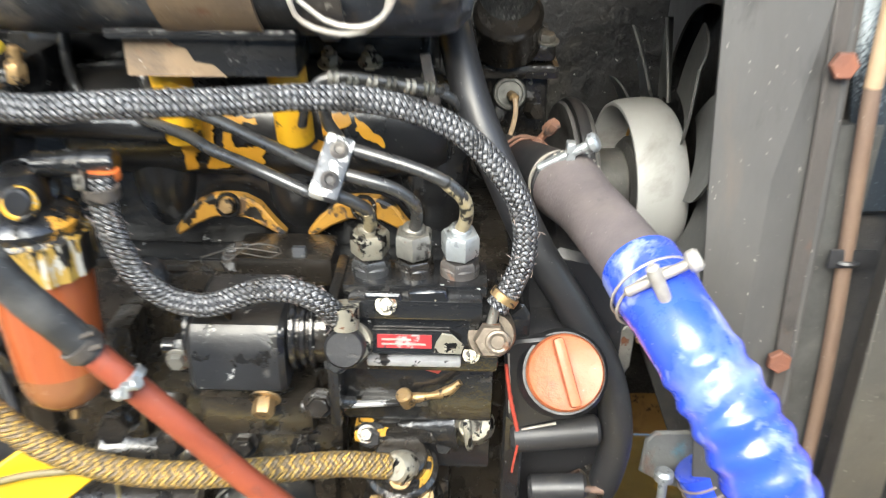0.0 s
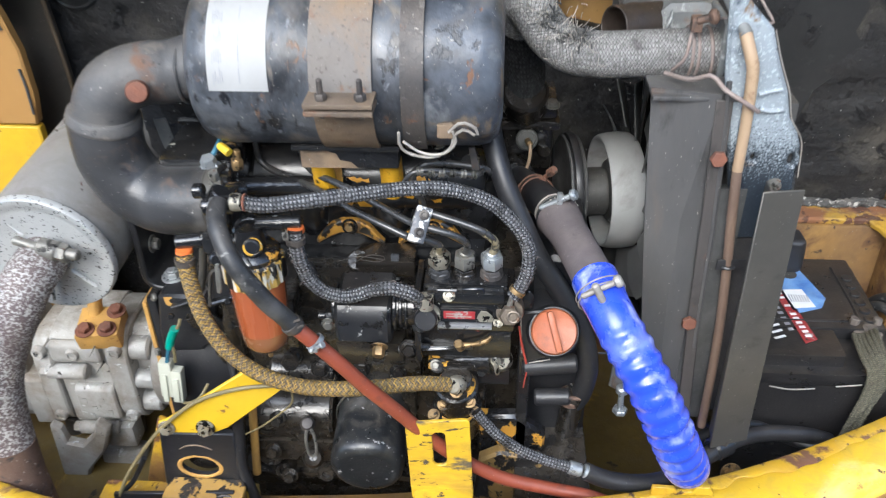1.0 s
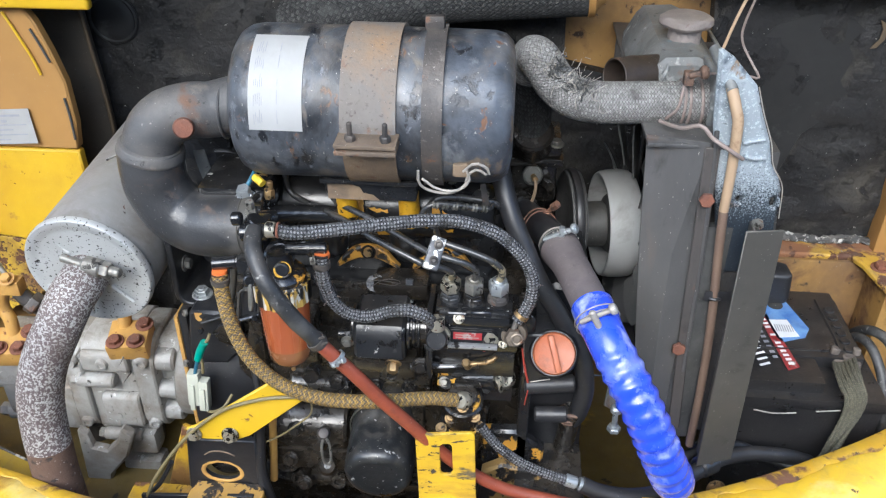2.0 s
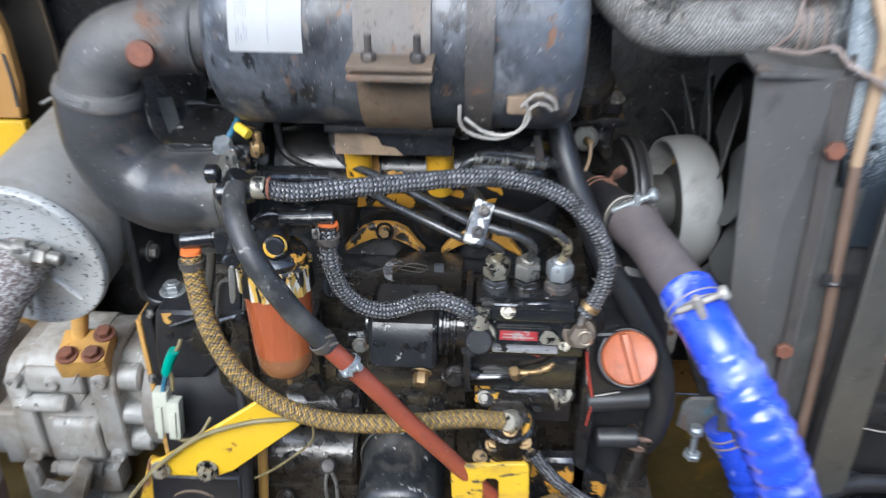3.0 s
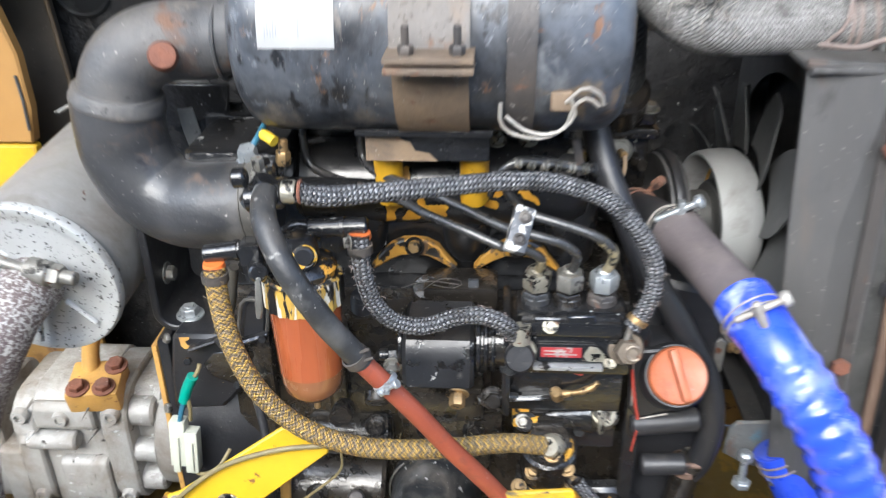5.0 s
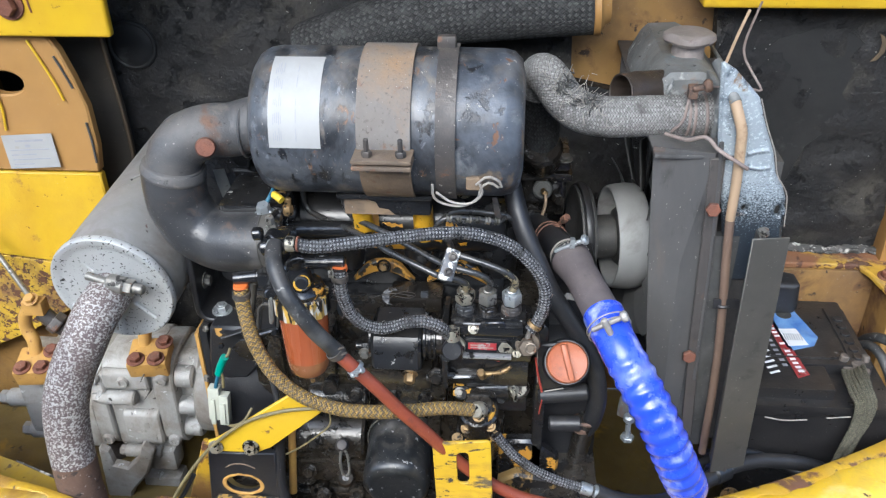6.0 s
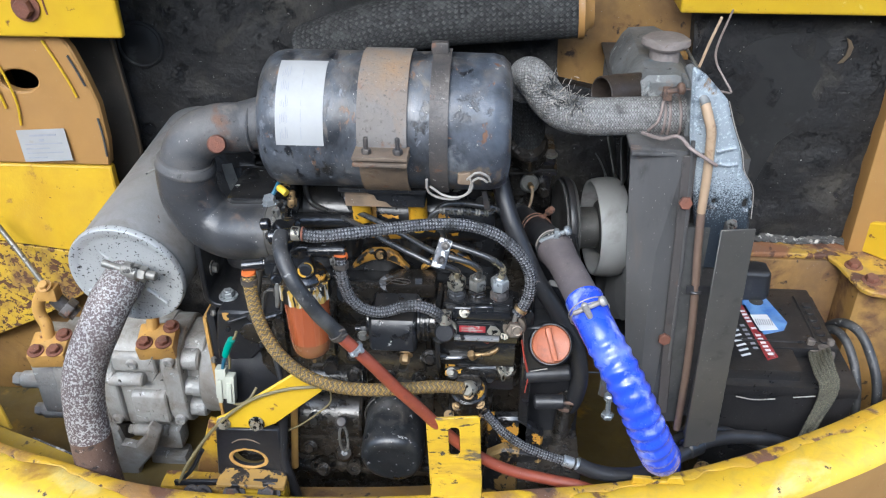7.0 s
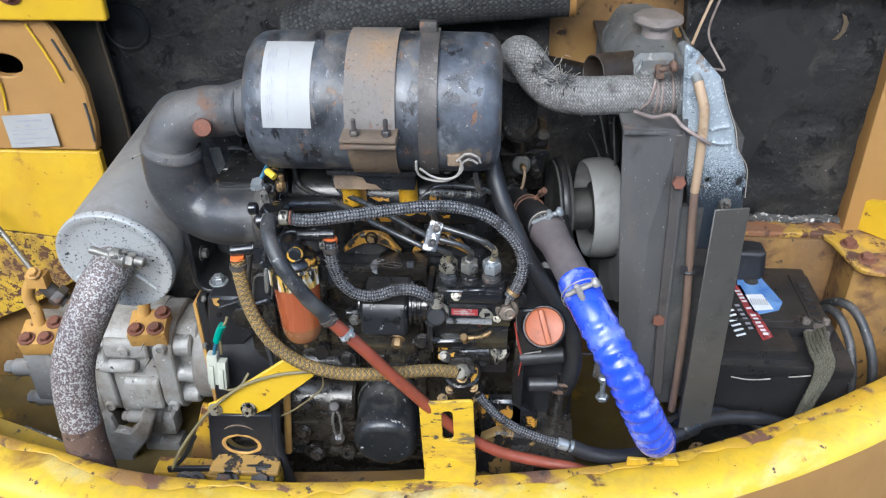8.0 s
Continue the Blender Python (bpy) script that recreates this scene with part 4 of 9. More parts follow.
bm = tube(B(), [(0.50, 1.016, 0.793), (0.55, 1.018, 0.795), (0.60, 1.016, 0.792), (0.65, 1.018, 0.795), (0.70, 1.018, 0.793)], 0.007, 16, 0.005, lambda s, a: 1 + 0.9 * noise.noise(V((s * 90, math.cos(a) * 1.5, math.sin(a) * 1.5))))
tagged(part("torn_foam", bm, foam_torn), "torn white-flecked foam edge on the ledge", "foam", kind="structure")

# pillar between the side panel and the foam
pil = thing("pillar", (-0.62, 0.98, 0.7), "dark olive steel pillar with a worn edge", "pillar", kind="structure")
pe = [(-0.686, 0.985, 1.199), (-0.682, 0.985, 1.136), (-0.676, 0.985, 1.054), (-0.674, 0.985, 0.985), (-0.678, 0.985, 0.907), (-0.688, 0.985, 0.830)]
bm = plate(B(), [(p[0], p[2]) for p in ((-0.796, 0.985, 1.197), *pe, (-0.798, 0.985, 0.827))][::-1], 0.02, XZ(1.005), bev=0.003)
part("face", bm, pillar_olive, pil)
part("edge", tube(B(), [V(p) + V((0.002, -0.002, 0)) for p in pe], 0.0035, 8), pillar_edge, pil, "worn brown edge")

# curved front sill: top flange, inner lip and outer skin
sill = thing("front_sill", (0, 0.35, 0.40), "curved yellow steel sill in front of the engine, chipped and rusty", "sill", kind="structure")
line = along([(x, y, 0) for x, y in sill_pts], 0.008)


def sweep(prof, a=0, b=None, ragged=0.0):
    """A profile (metres outwards, height) swept along the sill's plan."""
    bm = B()
    rows = []
    pts = line[a:b]
    for i, p in enumerate(pts):
        d = (pts[min(i + 1, len(pts) - 1)] - pts[max(i - 1, 0)]).normalized()
        o = V((d.y, -d.x, 0))
        k = 1 + ragged * (noise.noise(p * 7) + 0.7 * noise.noise(p * 31))
        rows.append([bm.verts.new((p.x + o.x * q * (k if q > 0.008 else 1), p.y + o.y * q * (k if q > 0.008 else 1), z + 0.0015 * noise.noise(p * 9))) for q, z in prof])
    n = len(prof)
    for r, s in zip(rows, rows[1:]):
        for k in range(n):
            bm.faces.new((r[k], r[(k + 1) % n], s[(k + 1) % n], s[k]))
    bm.faces.new(rows[0])
    bm.faces.new(rows[-1][::-1])
    return bm


part("flange", sweep([(0.0, 0.690), (0.002, 0.697), (0.006, 0.700), (0.052, 0.703), (0.066, 0.700), (0.078, 0.692), (0.084, 0.680), (0.074, 0.680), (0.060, 0.690), (0.006, 0.688)]), sill_yellow, sill, "bright yellow flange with chips and rust along its lip")
part("rusty_edge", sweep([(-0.0015, 0.690), (-0.0015, 0.7010), (0.004, 0.7042), (0.017, 0.7049), (0.0195, 0.7038), (0.004, 0.7010)], ragged=0.8), edge_rust, sill, "inner edge with flaking paint and rust")
part("inner_lip", sweep([(0.0, 0.62), (0.0, 0.689), (0.005, 0.689), (0.005, 0.62)]), rusty_yellow, sill)
part("outer_skin", sweep([(0.073, 0.681), (0.083, 0.681), (0.098, 0.60), (0.11, 0.40), (0.10, 0.40), (0.088, 0.60)]), tan_primer, sill, "faded tan-yellow outer skin")

# Added plate: gives the dark gap behind the sill its dim brown glow.
g0, g1 = (next(i for i, p in enumerate(line) if p.x > x) for x in (-0.345, -0.005))
part("gap_plate", sweep([(-0.135, 0.575), (-0.135, 0.570), (0.0, 0.612), (0.0, 0.617)], g0, g1), dim_dirty_tan, sill, "dirty tan plate added to lighten the gap behind the sill")

bm = plate(B(), [(-1.02, 0.575), (-0.76, 0.474), (-0.62, 0.436), (-0.60, 0.470), (-0.665, 0.510), (-0.755, 0.545), (-0.800, 0.560), (-1.02, 0.640)], 0.004, Matrix.Translation((0, 0, 0.628)), bev=0.001)
part("corner_ledge", bm, dirty_yellow, sill, "dirty yellow ledge in the corner of the sill")
part("bare_edge", tube(B(), [(-0.755, 0.546, 0.631), (-0.71, 0.529, 0.631), (-0.665, 0.511, 0.631), (-0.635, 0.494, 0.630)], 0.0022, 8), foam_torn, sill, "bare pale edge of the ledge")
bm = plate(B(), [(0, 0), (0.23, 0), (0.23, 0.090), (0.025, 0.090), (0.008, 0.045)], 0.005, frame_at((-0.803, 0.562, 0.632), (-0.94, 0.34, 0), (0, 0, 1)), bev=0.001)
part("corner_web", bm, dirty_yellow, sill)

# slotted latch plate on the sill
latch = thing("latch_plate", (-0.03, 0.44, 0.69), "yellow steel latch plate with a vertical slot, chipped paint", "bracket")
bm = B()
m = frame_at((-0.068, 0.432, 0.672), (0.077, 0.006, 0.003), (0, 0.008, 0.144))
plate(bm, rrect(0, 0, 0.077, 0.146, 0.006), -0.005, m, [rrect(0.031, 0.075, 0.047, 0.128, 0.006)], bev=0.001)
part("upright", bm, latch_yellow, latch)
bm = plate(B(), rrect(0.008, 0.016, 0.069, 0.040, 0.004), -0.0016, m @ Matrix.Translation((0, 0, -0.005)), bev=0.0008)
part("embossed_bar", bm, latch_yellow, latch)
bm = box(B(), (-0.066, 0.400, 0.690), (0.008, 0.446, 0.707), 0.003)
part("foot", bm, latch_yellow, latch)
bm = box(B(), (-0.060, 0.424, 0.696), (0.002, 0.436, 0.706), 0.003)
part("weld_tab", bm, body_yellow, latch)
bm = B()
plate(bm, [(0.227, 0.445, 0.705)[::2], (0.228, 0.445, 0.719)[::2], (0.254, 0.445, 0.718)[::2], (0.258, 0.445, 0.712)[::2], (0.277, 0.445, 0.713)[::2], (0.280, 0.445, 0.721)[::2], (0.297, 0.445, 0.722)[::2], (0.304, 0.445, 0.708)[::2]], 0.006, XZ(0.45), bev=0.001)
tagged(part("tab", bm, edge_rust, None), "small yellow steel tab on the sill", "tab", kind="structure")


# ---- engine ----
engine = thing("engine", (-0.13, 0.75, 0.45), "black-painted three-cylinder diesel engine, oily, with flaking yellow paint", "engine")
bm = B()
box(bm, (-0.36, 0.60, 0.50), (0.07, 0.92, 0.93), 0.012)
box(bm, (-0.33, 0.575, 0.56), (0.02, 0.62, 0.86), 0.010)
part("block", bm, muddy_black, engine)
for i in range(5):
    part("block_rib", box(B(), (-0.32 + i * 0.075, 0.562, 0.60), (-0.30 + i * 0.075, 0.60, 0.90), 0.006), muddy_black, engine)
bm = B()
box(bm, (-0.35, 0.64, 0.93), (0.016, 0.90, 1.05), 0.012)
box(bm, (-0.355, 0.615, 0.918), (0.022, 0.91, 0.932), 0.002)
part("cylinder_head", bm, engine_black, engine)
bm = box(B(), (-0.32, 0.67, 1.05), (0.006, 0.86, 1.115), 0.02, seg=3)
part("rocker_cover", bm, engine_black, engine)
bm = box(B(), (-0.34, 0.60, 0.41), (0.05, 0.90, 0.52), 0.02)
part("oil_pan", bm, muddy_black, engine)
part("pan_flange", box(B(), (-0.33, 0.548, 0.585), (0.04, 0.60, 0.597), 0.002), muddy_black, engine, "muddy flange above the oil pan")
for p, r in (((-0.282, 0.545, 0.689), 0.017), ((-0.284, 0.545, 0.636), 0.019), ((-0.269, 0.545, 0.601), 0.013), ((-0.207, 0.545, 0.599), 0.013), ((-0.234, 0.545, 0.710), 0.012)):
    p = V(p)
    part("crankcase_boss", lathe(B(), p + V((0, 0.03, -0.01)), p + V((0, -0.02, 0.008)), [(r * 1.25, 0), (r * 1.05, 0.02), (r, 0.030), (r * 0.85, 0.034), (r * 0.5, 0.034), (r * 0.45, 0.030), (0, 0.030)], 22), muddy_black, engine)

# manifold with scalloped yellow port flanges
mani = part("manifold", lathe(B(), (-0.275, 0.655, 1.035), (0.018, 0.655, 1.035), [(0, 0), (0.036, 0), (0.043, 0.008), (0.043, 0.14), (0.046, 0.17), (0.044, 0.273), (0.036, 0.288), (0, 0.293)], 28), manifold_black, engine, "black manifold with flakes of yellow paint")
def flake(outline, seed):
    """A ragged film of paint on the manifold's round side."""
    rnd = random.Random(seed)
    ring = []
    for (xa, za), (xb, zb) in zip(outline, outline[1:] + outline[:1]):
        n = max(2, int(math.hypot(xb - xa, zb - za) / 0.0022))
        ring += [(xa + (xb - xa) * i / n + rnd.gauss(0, 0.0007), za + (zb - za) * i / n + rnd.gauss(0, 0.0007)) for i in range(n)]
    bm = plate(B(), ring, 0.0004, Matrix.Identity(4), bev=0)
    for _ in range(3):
        es = [e for e in bm.edges if e.calc_length() > 0.008]
        if es:
            bmesh.ops.subdivide_edges(bm, edges=es, cuts=1)
            bmesh.ops.triangulate(bm, faces=[f for f in bm.faces if len(f.verts) > 3])
    for v in bm.verts:
        r = 0.0464 + v.co.z
        dz = max(-r * 0.98, min(r * 0.98, v.co.y - 1.035))
        v.co = (v.co.x, 0.655 - math.sqrt(r * r - dz * dz), 1.035 + dz)
    return bm


for i, o in enumerate(([(-0.181, 1.037), (-0.174, 1.061), (-0.159, 1.064), (-0.157, 1.043), (-0.159, 1.027), (-0.173, 1.024), (-0.174, 1.008), (-0.183, 1.006)],
        [(-0.168, 1.007), (-0.162, 1.020), (-0.151, 1.025), (-0.150, 1.041), (-0.145, 1.039), (-0.143, 1.028), (-0.121, 1.029), (-0.123, 1.009), (-0.140, 1.007), (-0.142, 1.022), (-0.151, 1.009)],
        [(-0.078, 1.054), (-0.059, 1.055), (-0.055, 1.047), (-0.067, 1.042), (-0.077, 1.036), (-0.076, 1.045)],
        [(-0.054, 1.052), (-0.034, 1.038), (-0.032, 1.031), (-0.046, 1.036), (-0.052, 1.043)],
        [(-0.086, 1.028), (-0.081, 1.036), (-0.072, 1.031), (-0.072, 1.025)],
        [(-0.051, 1.025), (-0.038, 1.026), (-0.039, 1.019), (-0.047, 1.019)],
        [(-0.154, 1.052), (-0.127, 1.050), (-0.125, 1.046), (-0.143, 1.047)])):
    part("paint_patch", flake(o, i), paint_flake, mani, "patch of old yellow paint")
for x in (-0.210, -0.104, 0.002):
    part("runner", tube(B(), [(x, 0.655, 1.035), (x, 0.652, 0.99), (x, 0.668, 0.955)], 0.028, 18), manifold_black, mani)
for x in (-0.156, -0.051):
    bm = B()
    top = [(-0.046, -0.020), (-0.036, -0.006), (-0.024, 0.006), (-0.012, 0.0115), (0, 0.0125), (0.012, 0.0115), (0.024, 0.005), (0.034, -0.009), (0.044, -0.021)]
    bot = [(0.040, -0.0225), (0.026, -0.014), (0.013, -0.0070), (0.0, -0.0055), (-0.013, -0.0065), (-0.026, -0.0125), (-0.042, -0.0225)]
    plate(bm, top + bot, 0.012, XZ(0.632) @ Matrix.Translation((x, 0.972, 0)), bev=0.002)
    fl = part("port_flange", bm, port_yellow, mani, "arched port flange with worn yellow paint")
    bolt(fl, (x, 0.620, 0.977), (0, -1, 0.2), 0.0065, brass, washer=False)
    part("washer", torus(B(), (x, 0.619, 0.977), (0, -1, 0.2), 0.0085, 0.0018, 24, 6), oily_black, fl, "dark oily washer")
for x, z in ((-0.175, 0), (-0.095, 0)):
    bm = B()
    tube(bm, [(x, 0.600, 1.040), (x, 0.590, 1.075), (x, 0.578, 1.115)], 0.0135, 18)
    part("yellow_stay", bm, stay_yellow, engine, "stub pipe with chipped yellow paint")
bm = B()
box(bm, (-0.190, 0.553, 1.096), (-0.081, 0.60, 1.124), 0.003)
box(bm, (-0.197, 0.542, 1.122), (-0.078, 0.60, 1.1285), 0.002)
cradle = part("cleaner_bracket", bm, engine_black, engine, "black cradle under the air cleaner")
bm = plate(B(), [(-0.1895, 1.0965), (-0.1895, 1.123), (-0.165, 1.1235), (-0.157, 1.116), (-0.150, 1.114), (-0.146, 1.106), (-0.134, 1.104), (-0.126, 1.0965)], 0.0006, XZ(0.5530), bev=0)
part("bare_patch", bm, band_tan, cradle, "patch worn to tan primer")
bm = B()
box(bm, (-0.36, 0.56, 1.05), (-0.27, 0.66, 1.10), 0.01)
cyl(bm, (-0.296, 0.540, 1.059), (-0.272, 0.545, 1.057), 0.036, 28, 0.003)
part("intake_neck", bm, engine_black, engine)

# timing case with filler neck
bm = B()
plate(bm, [(0.072, 0.55), (0.072, 0.93), (0.10, 0.955), (0.145, 0.945), (0.158, 0.90), (0.158, 0.62), (0.14, 0.55)], 0.165, XZ(0.76), bev=0.006)
part("timing_case", bm, case_black, engine)
bm = B()
plate(bm, [(0.060, 0.56), (0.060, 0.925), (0.070, 0.935), (0.076, 0.925), (0.076, 0.56)], 0.24, XZ(0.79), bev=0.002)
part("case_flange", bm, engine_black, engine)
bm = tube(B(), [(0.059, 0.535, 0.892), (0.063, 0.535, 0.865), (0.070, 0.536, 0.832)], 0.0018, 6, 0.003, lambda s, a: 0.75 + 0.5 * abs(noise.noise(V((s * 120, 1, 2)))))
tube(bm, [(0.071, 0.538, 0.815), (0.069, 0.539, 0.799), (0.068, 0.540, 0.787)], 0.0010, 6)
part("gasket", bm, gasket_red, engine, "squeezed-out red sealant")
d = V((0, -0.80, 0.60))
c = V((0.101, 0.530, 0.890))
bm = B()
lathe(bm, c - d * 0.05, c, [(0, 0), (0.033, 0.0), (0.033, 0.040), (0.030, 0.046), (0, 0.046)], 32)
box(bm, (0.066, 0.556, 0.850), (0.116, 0.61, 0.905), 0.008)
part("filler_neck", bm, case_black, engine)
bm = plate(B(), [(0.058, 0.898), (0.066, 0.906), (0.104, 0.911), (0.112, 0.880), (0.121, 0.840), (0.072, 0.826), (0.062, 0.836)], 0.010, XZ(0.555), bev=0.002)
part("filler_plate", bm, case_black, engine, "slanted black cover plate under the cap")
for a, b in (((0.064, 0.544, 0.842), (0.061, 0.544, 0.896)), ((0.074, 0.544, 0.826), (0.100, 0.544, 0.833))):
    part("worn_edge", tube(B(), [a, V(a).lerp(V(b), 0.5), b], 0.0013, 6, 0.003, lambda s, a: 0.6 + 0.9 * abs(noise.noise(V((s * 160, 3, 1))))), wire_white, engine, "edge scraped to bare metal")
cap = thing("oil_filler_cap", c, "orange plastic oil filler cap with a grip bar, smeared with oil", "cap")
bm = lathe(B(), c - d * 0.006, c + d * 0.02, [(0, 0), (0.0265, 0), (0.028, 0.004), (0.028, 0.010), (0.0262, 0.0125), (0.022, 0.011), (0, 0.011)], 40)
part("cap_disc", bm, orange_cap, cap)
m = frame_at(c + d * 0.004, V((-0.26, 0.57, 0.77)), d)
mm = Matrix((((*m.col[0][:3],), (*d,), (*m.col[0].to_3d().cross(d),)))).transposed().to_4x4()
mm.translation = c + d * 0.004
bm = box(B(), (-0.025, 0.0, -0.004), (0.025, 0.012, 0.004), 0.003, mm)
part("grip_bar", bm, orange_cap, cap)
for p, q, r in (((0.066, 0.552, 0.812), (0.136, 0.556, 0.818), 0.0125), ((0.084, 0.562, 0.750), (0.132, 0.562, 0.753), 0.0115)):
    part("pipe_stub", cyl(B(), p, q, r, 24, 0.003), rubber, engine, "black rubber hose stub")
bolt(engine, (0.035, 0.540, 0.839), (0, -1, 0.2), 0.009, bare_steel)
bm = lathe(B(), (0.038, 0.555, 0.821), (0.036, 0.500, 0.866), [(0, 0), (0.014, 0), (0.016, 0.01), (0.012, 0.024), (0, 0.028)], 20)
part("core_plug", bm, nut_chipped, engine, "bright worn metal boss")

# injection pump
pump = thing("injection_pump", (0, 0.53, 0.86), "black in-line fuel injection pump with three delivery valves", "fuel pump")
bm = B()
box(bm, (-0.060, 0.528, 0.845), (0.050, 0.59, 0.910), 0.004)
part("body", bm, engine_black, pump)
part("upper_body", box(B(), (-0.058, 0.513, 0.900), (0.052, 0.58, 0.948), 0.004), engine_black, pump)
part("end_flange", box(B(), (-0.066, 0.505, 0.855), (-0.058, 0.585, 0.955), 0.003), engine_black, pump)
bm = B()
box(bm, (-0.050, 0.505, 0.947), (0.040, 0.555, 0.962), 0.003)
box(bm, (-0.054, 0.515, 0.960), (0.043, 0.552, 0.968), 0.002)
part("valve_deck", bm, engine_black, pump)
m = frame_at((-0.034, 0.5100, 0.918), (1, 0, 0), (0, 0.10, 0.99))
bm = plate(B(), [(0, 0), (0.060, 0), (0.060, 0.010), (0.052, 0.018), (0.0, 0.018)], 0.002, m, bev=0)
tagp = part("nameplate", bm, engine_black, pump, "black nameplate with a worn red field")
bm = plate(B(), [(0.003, 0.005), (0.040, 0.005), (0.040, 0.015), (0.003, 0.015)], 0.001, m @ Matrix.Translation((0, 0, 0.002)), bev=0)
part("red_field", bm, label_red, tagp, "red printed field")
bm = plate(B(), [(0.041, 0.002), (0.060, 0.001), (0.062, 0.008), (0.054, 0.016), (0.047, 0.017), (0.043, 0.010)], 0.0016, m @ Matrix.Translation((0, 0, 0.002)), bev=0.0005)
part("bare_patch", bm, nut_chipped, tagp, "patch scraped to bare metal")
bm = B()
for i in range(2):
    plate(bm, [(0.006, 0.0075 + i * 0.0035), (0.036 - i * 0.010, 0.0075 + i * 0.0035), (0.036 - i * 0.010, 0.0088 + i * 0.0035), (0.006, 0.0088 + i * 0.0035)], 0.0004, m @ Matrix.Translation((0, 0, 0.003)), bev=0)
part("print_bar", bm, wire_white, tagp)
part("ledge_strip", box(B(), (-0.038, 0.503, 0.911), (0.026, 0.5135, 0.916), 0.0015), plate_alu, pump)
NX = [-0.0362, -0.0068, 0.0240]
for i, (x, mt) in enumerate(zip(NX, (nut_chipped, bare_steel, zinc))):
    bm = B()
    cyl(bm, (x, 0.535, 0.962), (x, 0.535, 0.975), 0.0135, 24)
    hexa(bm, (x, 0.535, 0.968), (x, 0.534, 0.980), 0.0135, turn=0.4 + i)
    cyl(bm, (x, 0.534, 0.984), (x, 0.533, 0.992), 0.008, 18)
    part("delivery_valve", bm, (pipe_black, oily_black, strap_steel)[i], pump)
    bm = B()
    hexa(bm, (x, 0.532, 0.984), (x, 0.530, 1.001), 0.0132, turn=0.2 + 0.3 * i)
    cyl(bm, (x, 0.530, 1.000), (x, 0.529, 1.006), 0.0075, 18)
    part("union_nut", bm, mt, pump, ("hex nut with chipped black paint", "yellowish plated hex nut", "bright zinc hex nut")[i])
for x in (-0.022, 0.009):
    bolt(pump, (x, 0.510, 0.960), (0, -0.3, 1), 0.0036, nut_chipped)
# control lever and links
bm = B()
tube(bm, [(-0.013, 0.522, 0.870), (0.002, 0.521, 0.873), (0.016, 0.520, 0.878), (0.026, 0.520, 0.887)], 0.0034, 10, 0.003, lambda s, a: 1 + 0.25 * math.sin(s * 260))
cyl(bm, (-0.011, 0.524, 0.864), (-0.015, 0.517, 0.878), 0.0058, 14)
part("lever", bm, brass, pump, "oily brass-coloured lever")
for p, d2, r in (((-0.041, 0.535, 0.826), (0, -1, 0.2), 0.008), ((-0.060, 0.510, 0.909), (0, -1, 0.2), 0.006), ((0.014, 0.545, 0.809), (0, -1, 0.3), 0.006)):
    bolt(pump, p, d2, r, pipe_black)
bm = B()
box(bm, (-0.049, 0.530, 0.840), ((-0.018, 0.530, 0.855)[0], 0.545, (-0.018, 0.530, 0.853)[2]), 0.003)
part("yellow_tab", bm, fleck_yellow, pump)
bm = B()
box(bm, (-0.052, 0.540, 0.79), (0.050, 0.60, 0.846), 0.004)
part("governor_case", bm, engine_black, pump)
a, b = V((-0.022, 0.545, 0.826)), V((0.035, 0.545, 0.832))
part("governor_cone", lathe(B(), a, b, [(0, 0), (0.008, 0), (0.010, 0.006), (0.012, 0.020), (0.019, 0.040), (0.021, 0.046), (0, 0.047)], 26), engine_black, pump)
part("worn_rim", torus(B(), a.lerp(b, 0.96), b - a, 0.0195, 0.003, 30, 8), nut_chipped, pump, "rim worn to bare metal")
bm = lathe(B(), (-0.205, 0.575, 0.929), (-0.204, 0.565, 0.954), [(0, 0), (0.010, 0), (0.012, 0.003), (0.0095, 0.006), (0.012, 0.009), (0.0095, 0.012), (0.012, 0.015), (0.0095, 0.018), (0.011, 0.021), (0.008, 0.025), (0, 0.026)], 22)
part("ribbed_boot", bm, rubber, pump, "ribbed black rubber boot")
part("stop_rod", tube(B(), [(-0.088, 0.515, 0.866), (-0.065, 0.520, 0.867), (-0.051, 0.525, 0.863)], 0.0045, 10), pipe_black, pump)
bm = plate(B(), [(-0.062, 0.864), (-0.009, 0.868), (-0.009, 0.865), (-0.061, 0.860)], 0.006, XZ(0.526), bev=0.001)
part("foot_strip", bm, plate_alu, pump, "bare metal strip along the pump foot")
bm = plate(B(), [(0.001, 0.892), (0.013, 0.893), (0.010, 0.889)], 0.0006, XZ(0.527), bev=0)
part("paint_smear", bm, gasket_red, pump, "smear of red paint")
for p, r, mt in (((-0.060, 0.515, 0.904), 0.0048, bare_steel), ((-0.024, 0.505, 0.959), 0.0050, nut_chipped), ((0.033, 0.512, 0.916), 0.0042, nut_chipped), ((-0.065, 0.530, 0.857), 0.0055, strap_steel), ((-0.044, 0.530, 0.830), 0.0050, bare_steel)):
    bolt(pump, p, (0, -0.8, 0.5), r, mt, h=0.005)
for q in ([(-0.039, 0.966), (-0.015, 0.966), (-0.011, 0.957), (-0.036, 0.955)], [(-0.010, 0.968), (0.015, 0.970), (0.018, 0.960), (-0.008, 0.957)]):
    bm = plate(B(), q, 0.006, XZ(0.512), bev=0.0015)
    part("clamp_plate", bm, engine_black, pump, "black clamp plate between the valves")
part("lower_flange", box(B(), (-0.046, 0.524, 0.861), ((0.003, 0.524, 0.866)[0], 0.535, (0.003, 0.524, 0.867)[2]), 0.001), pipe_black, pump)

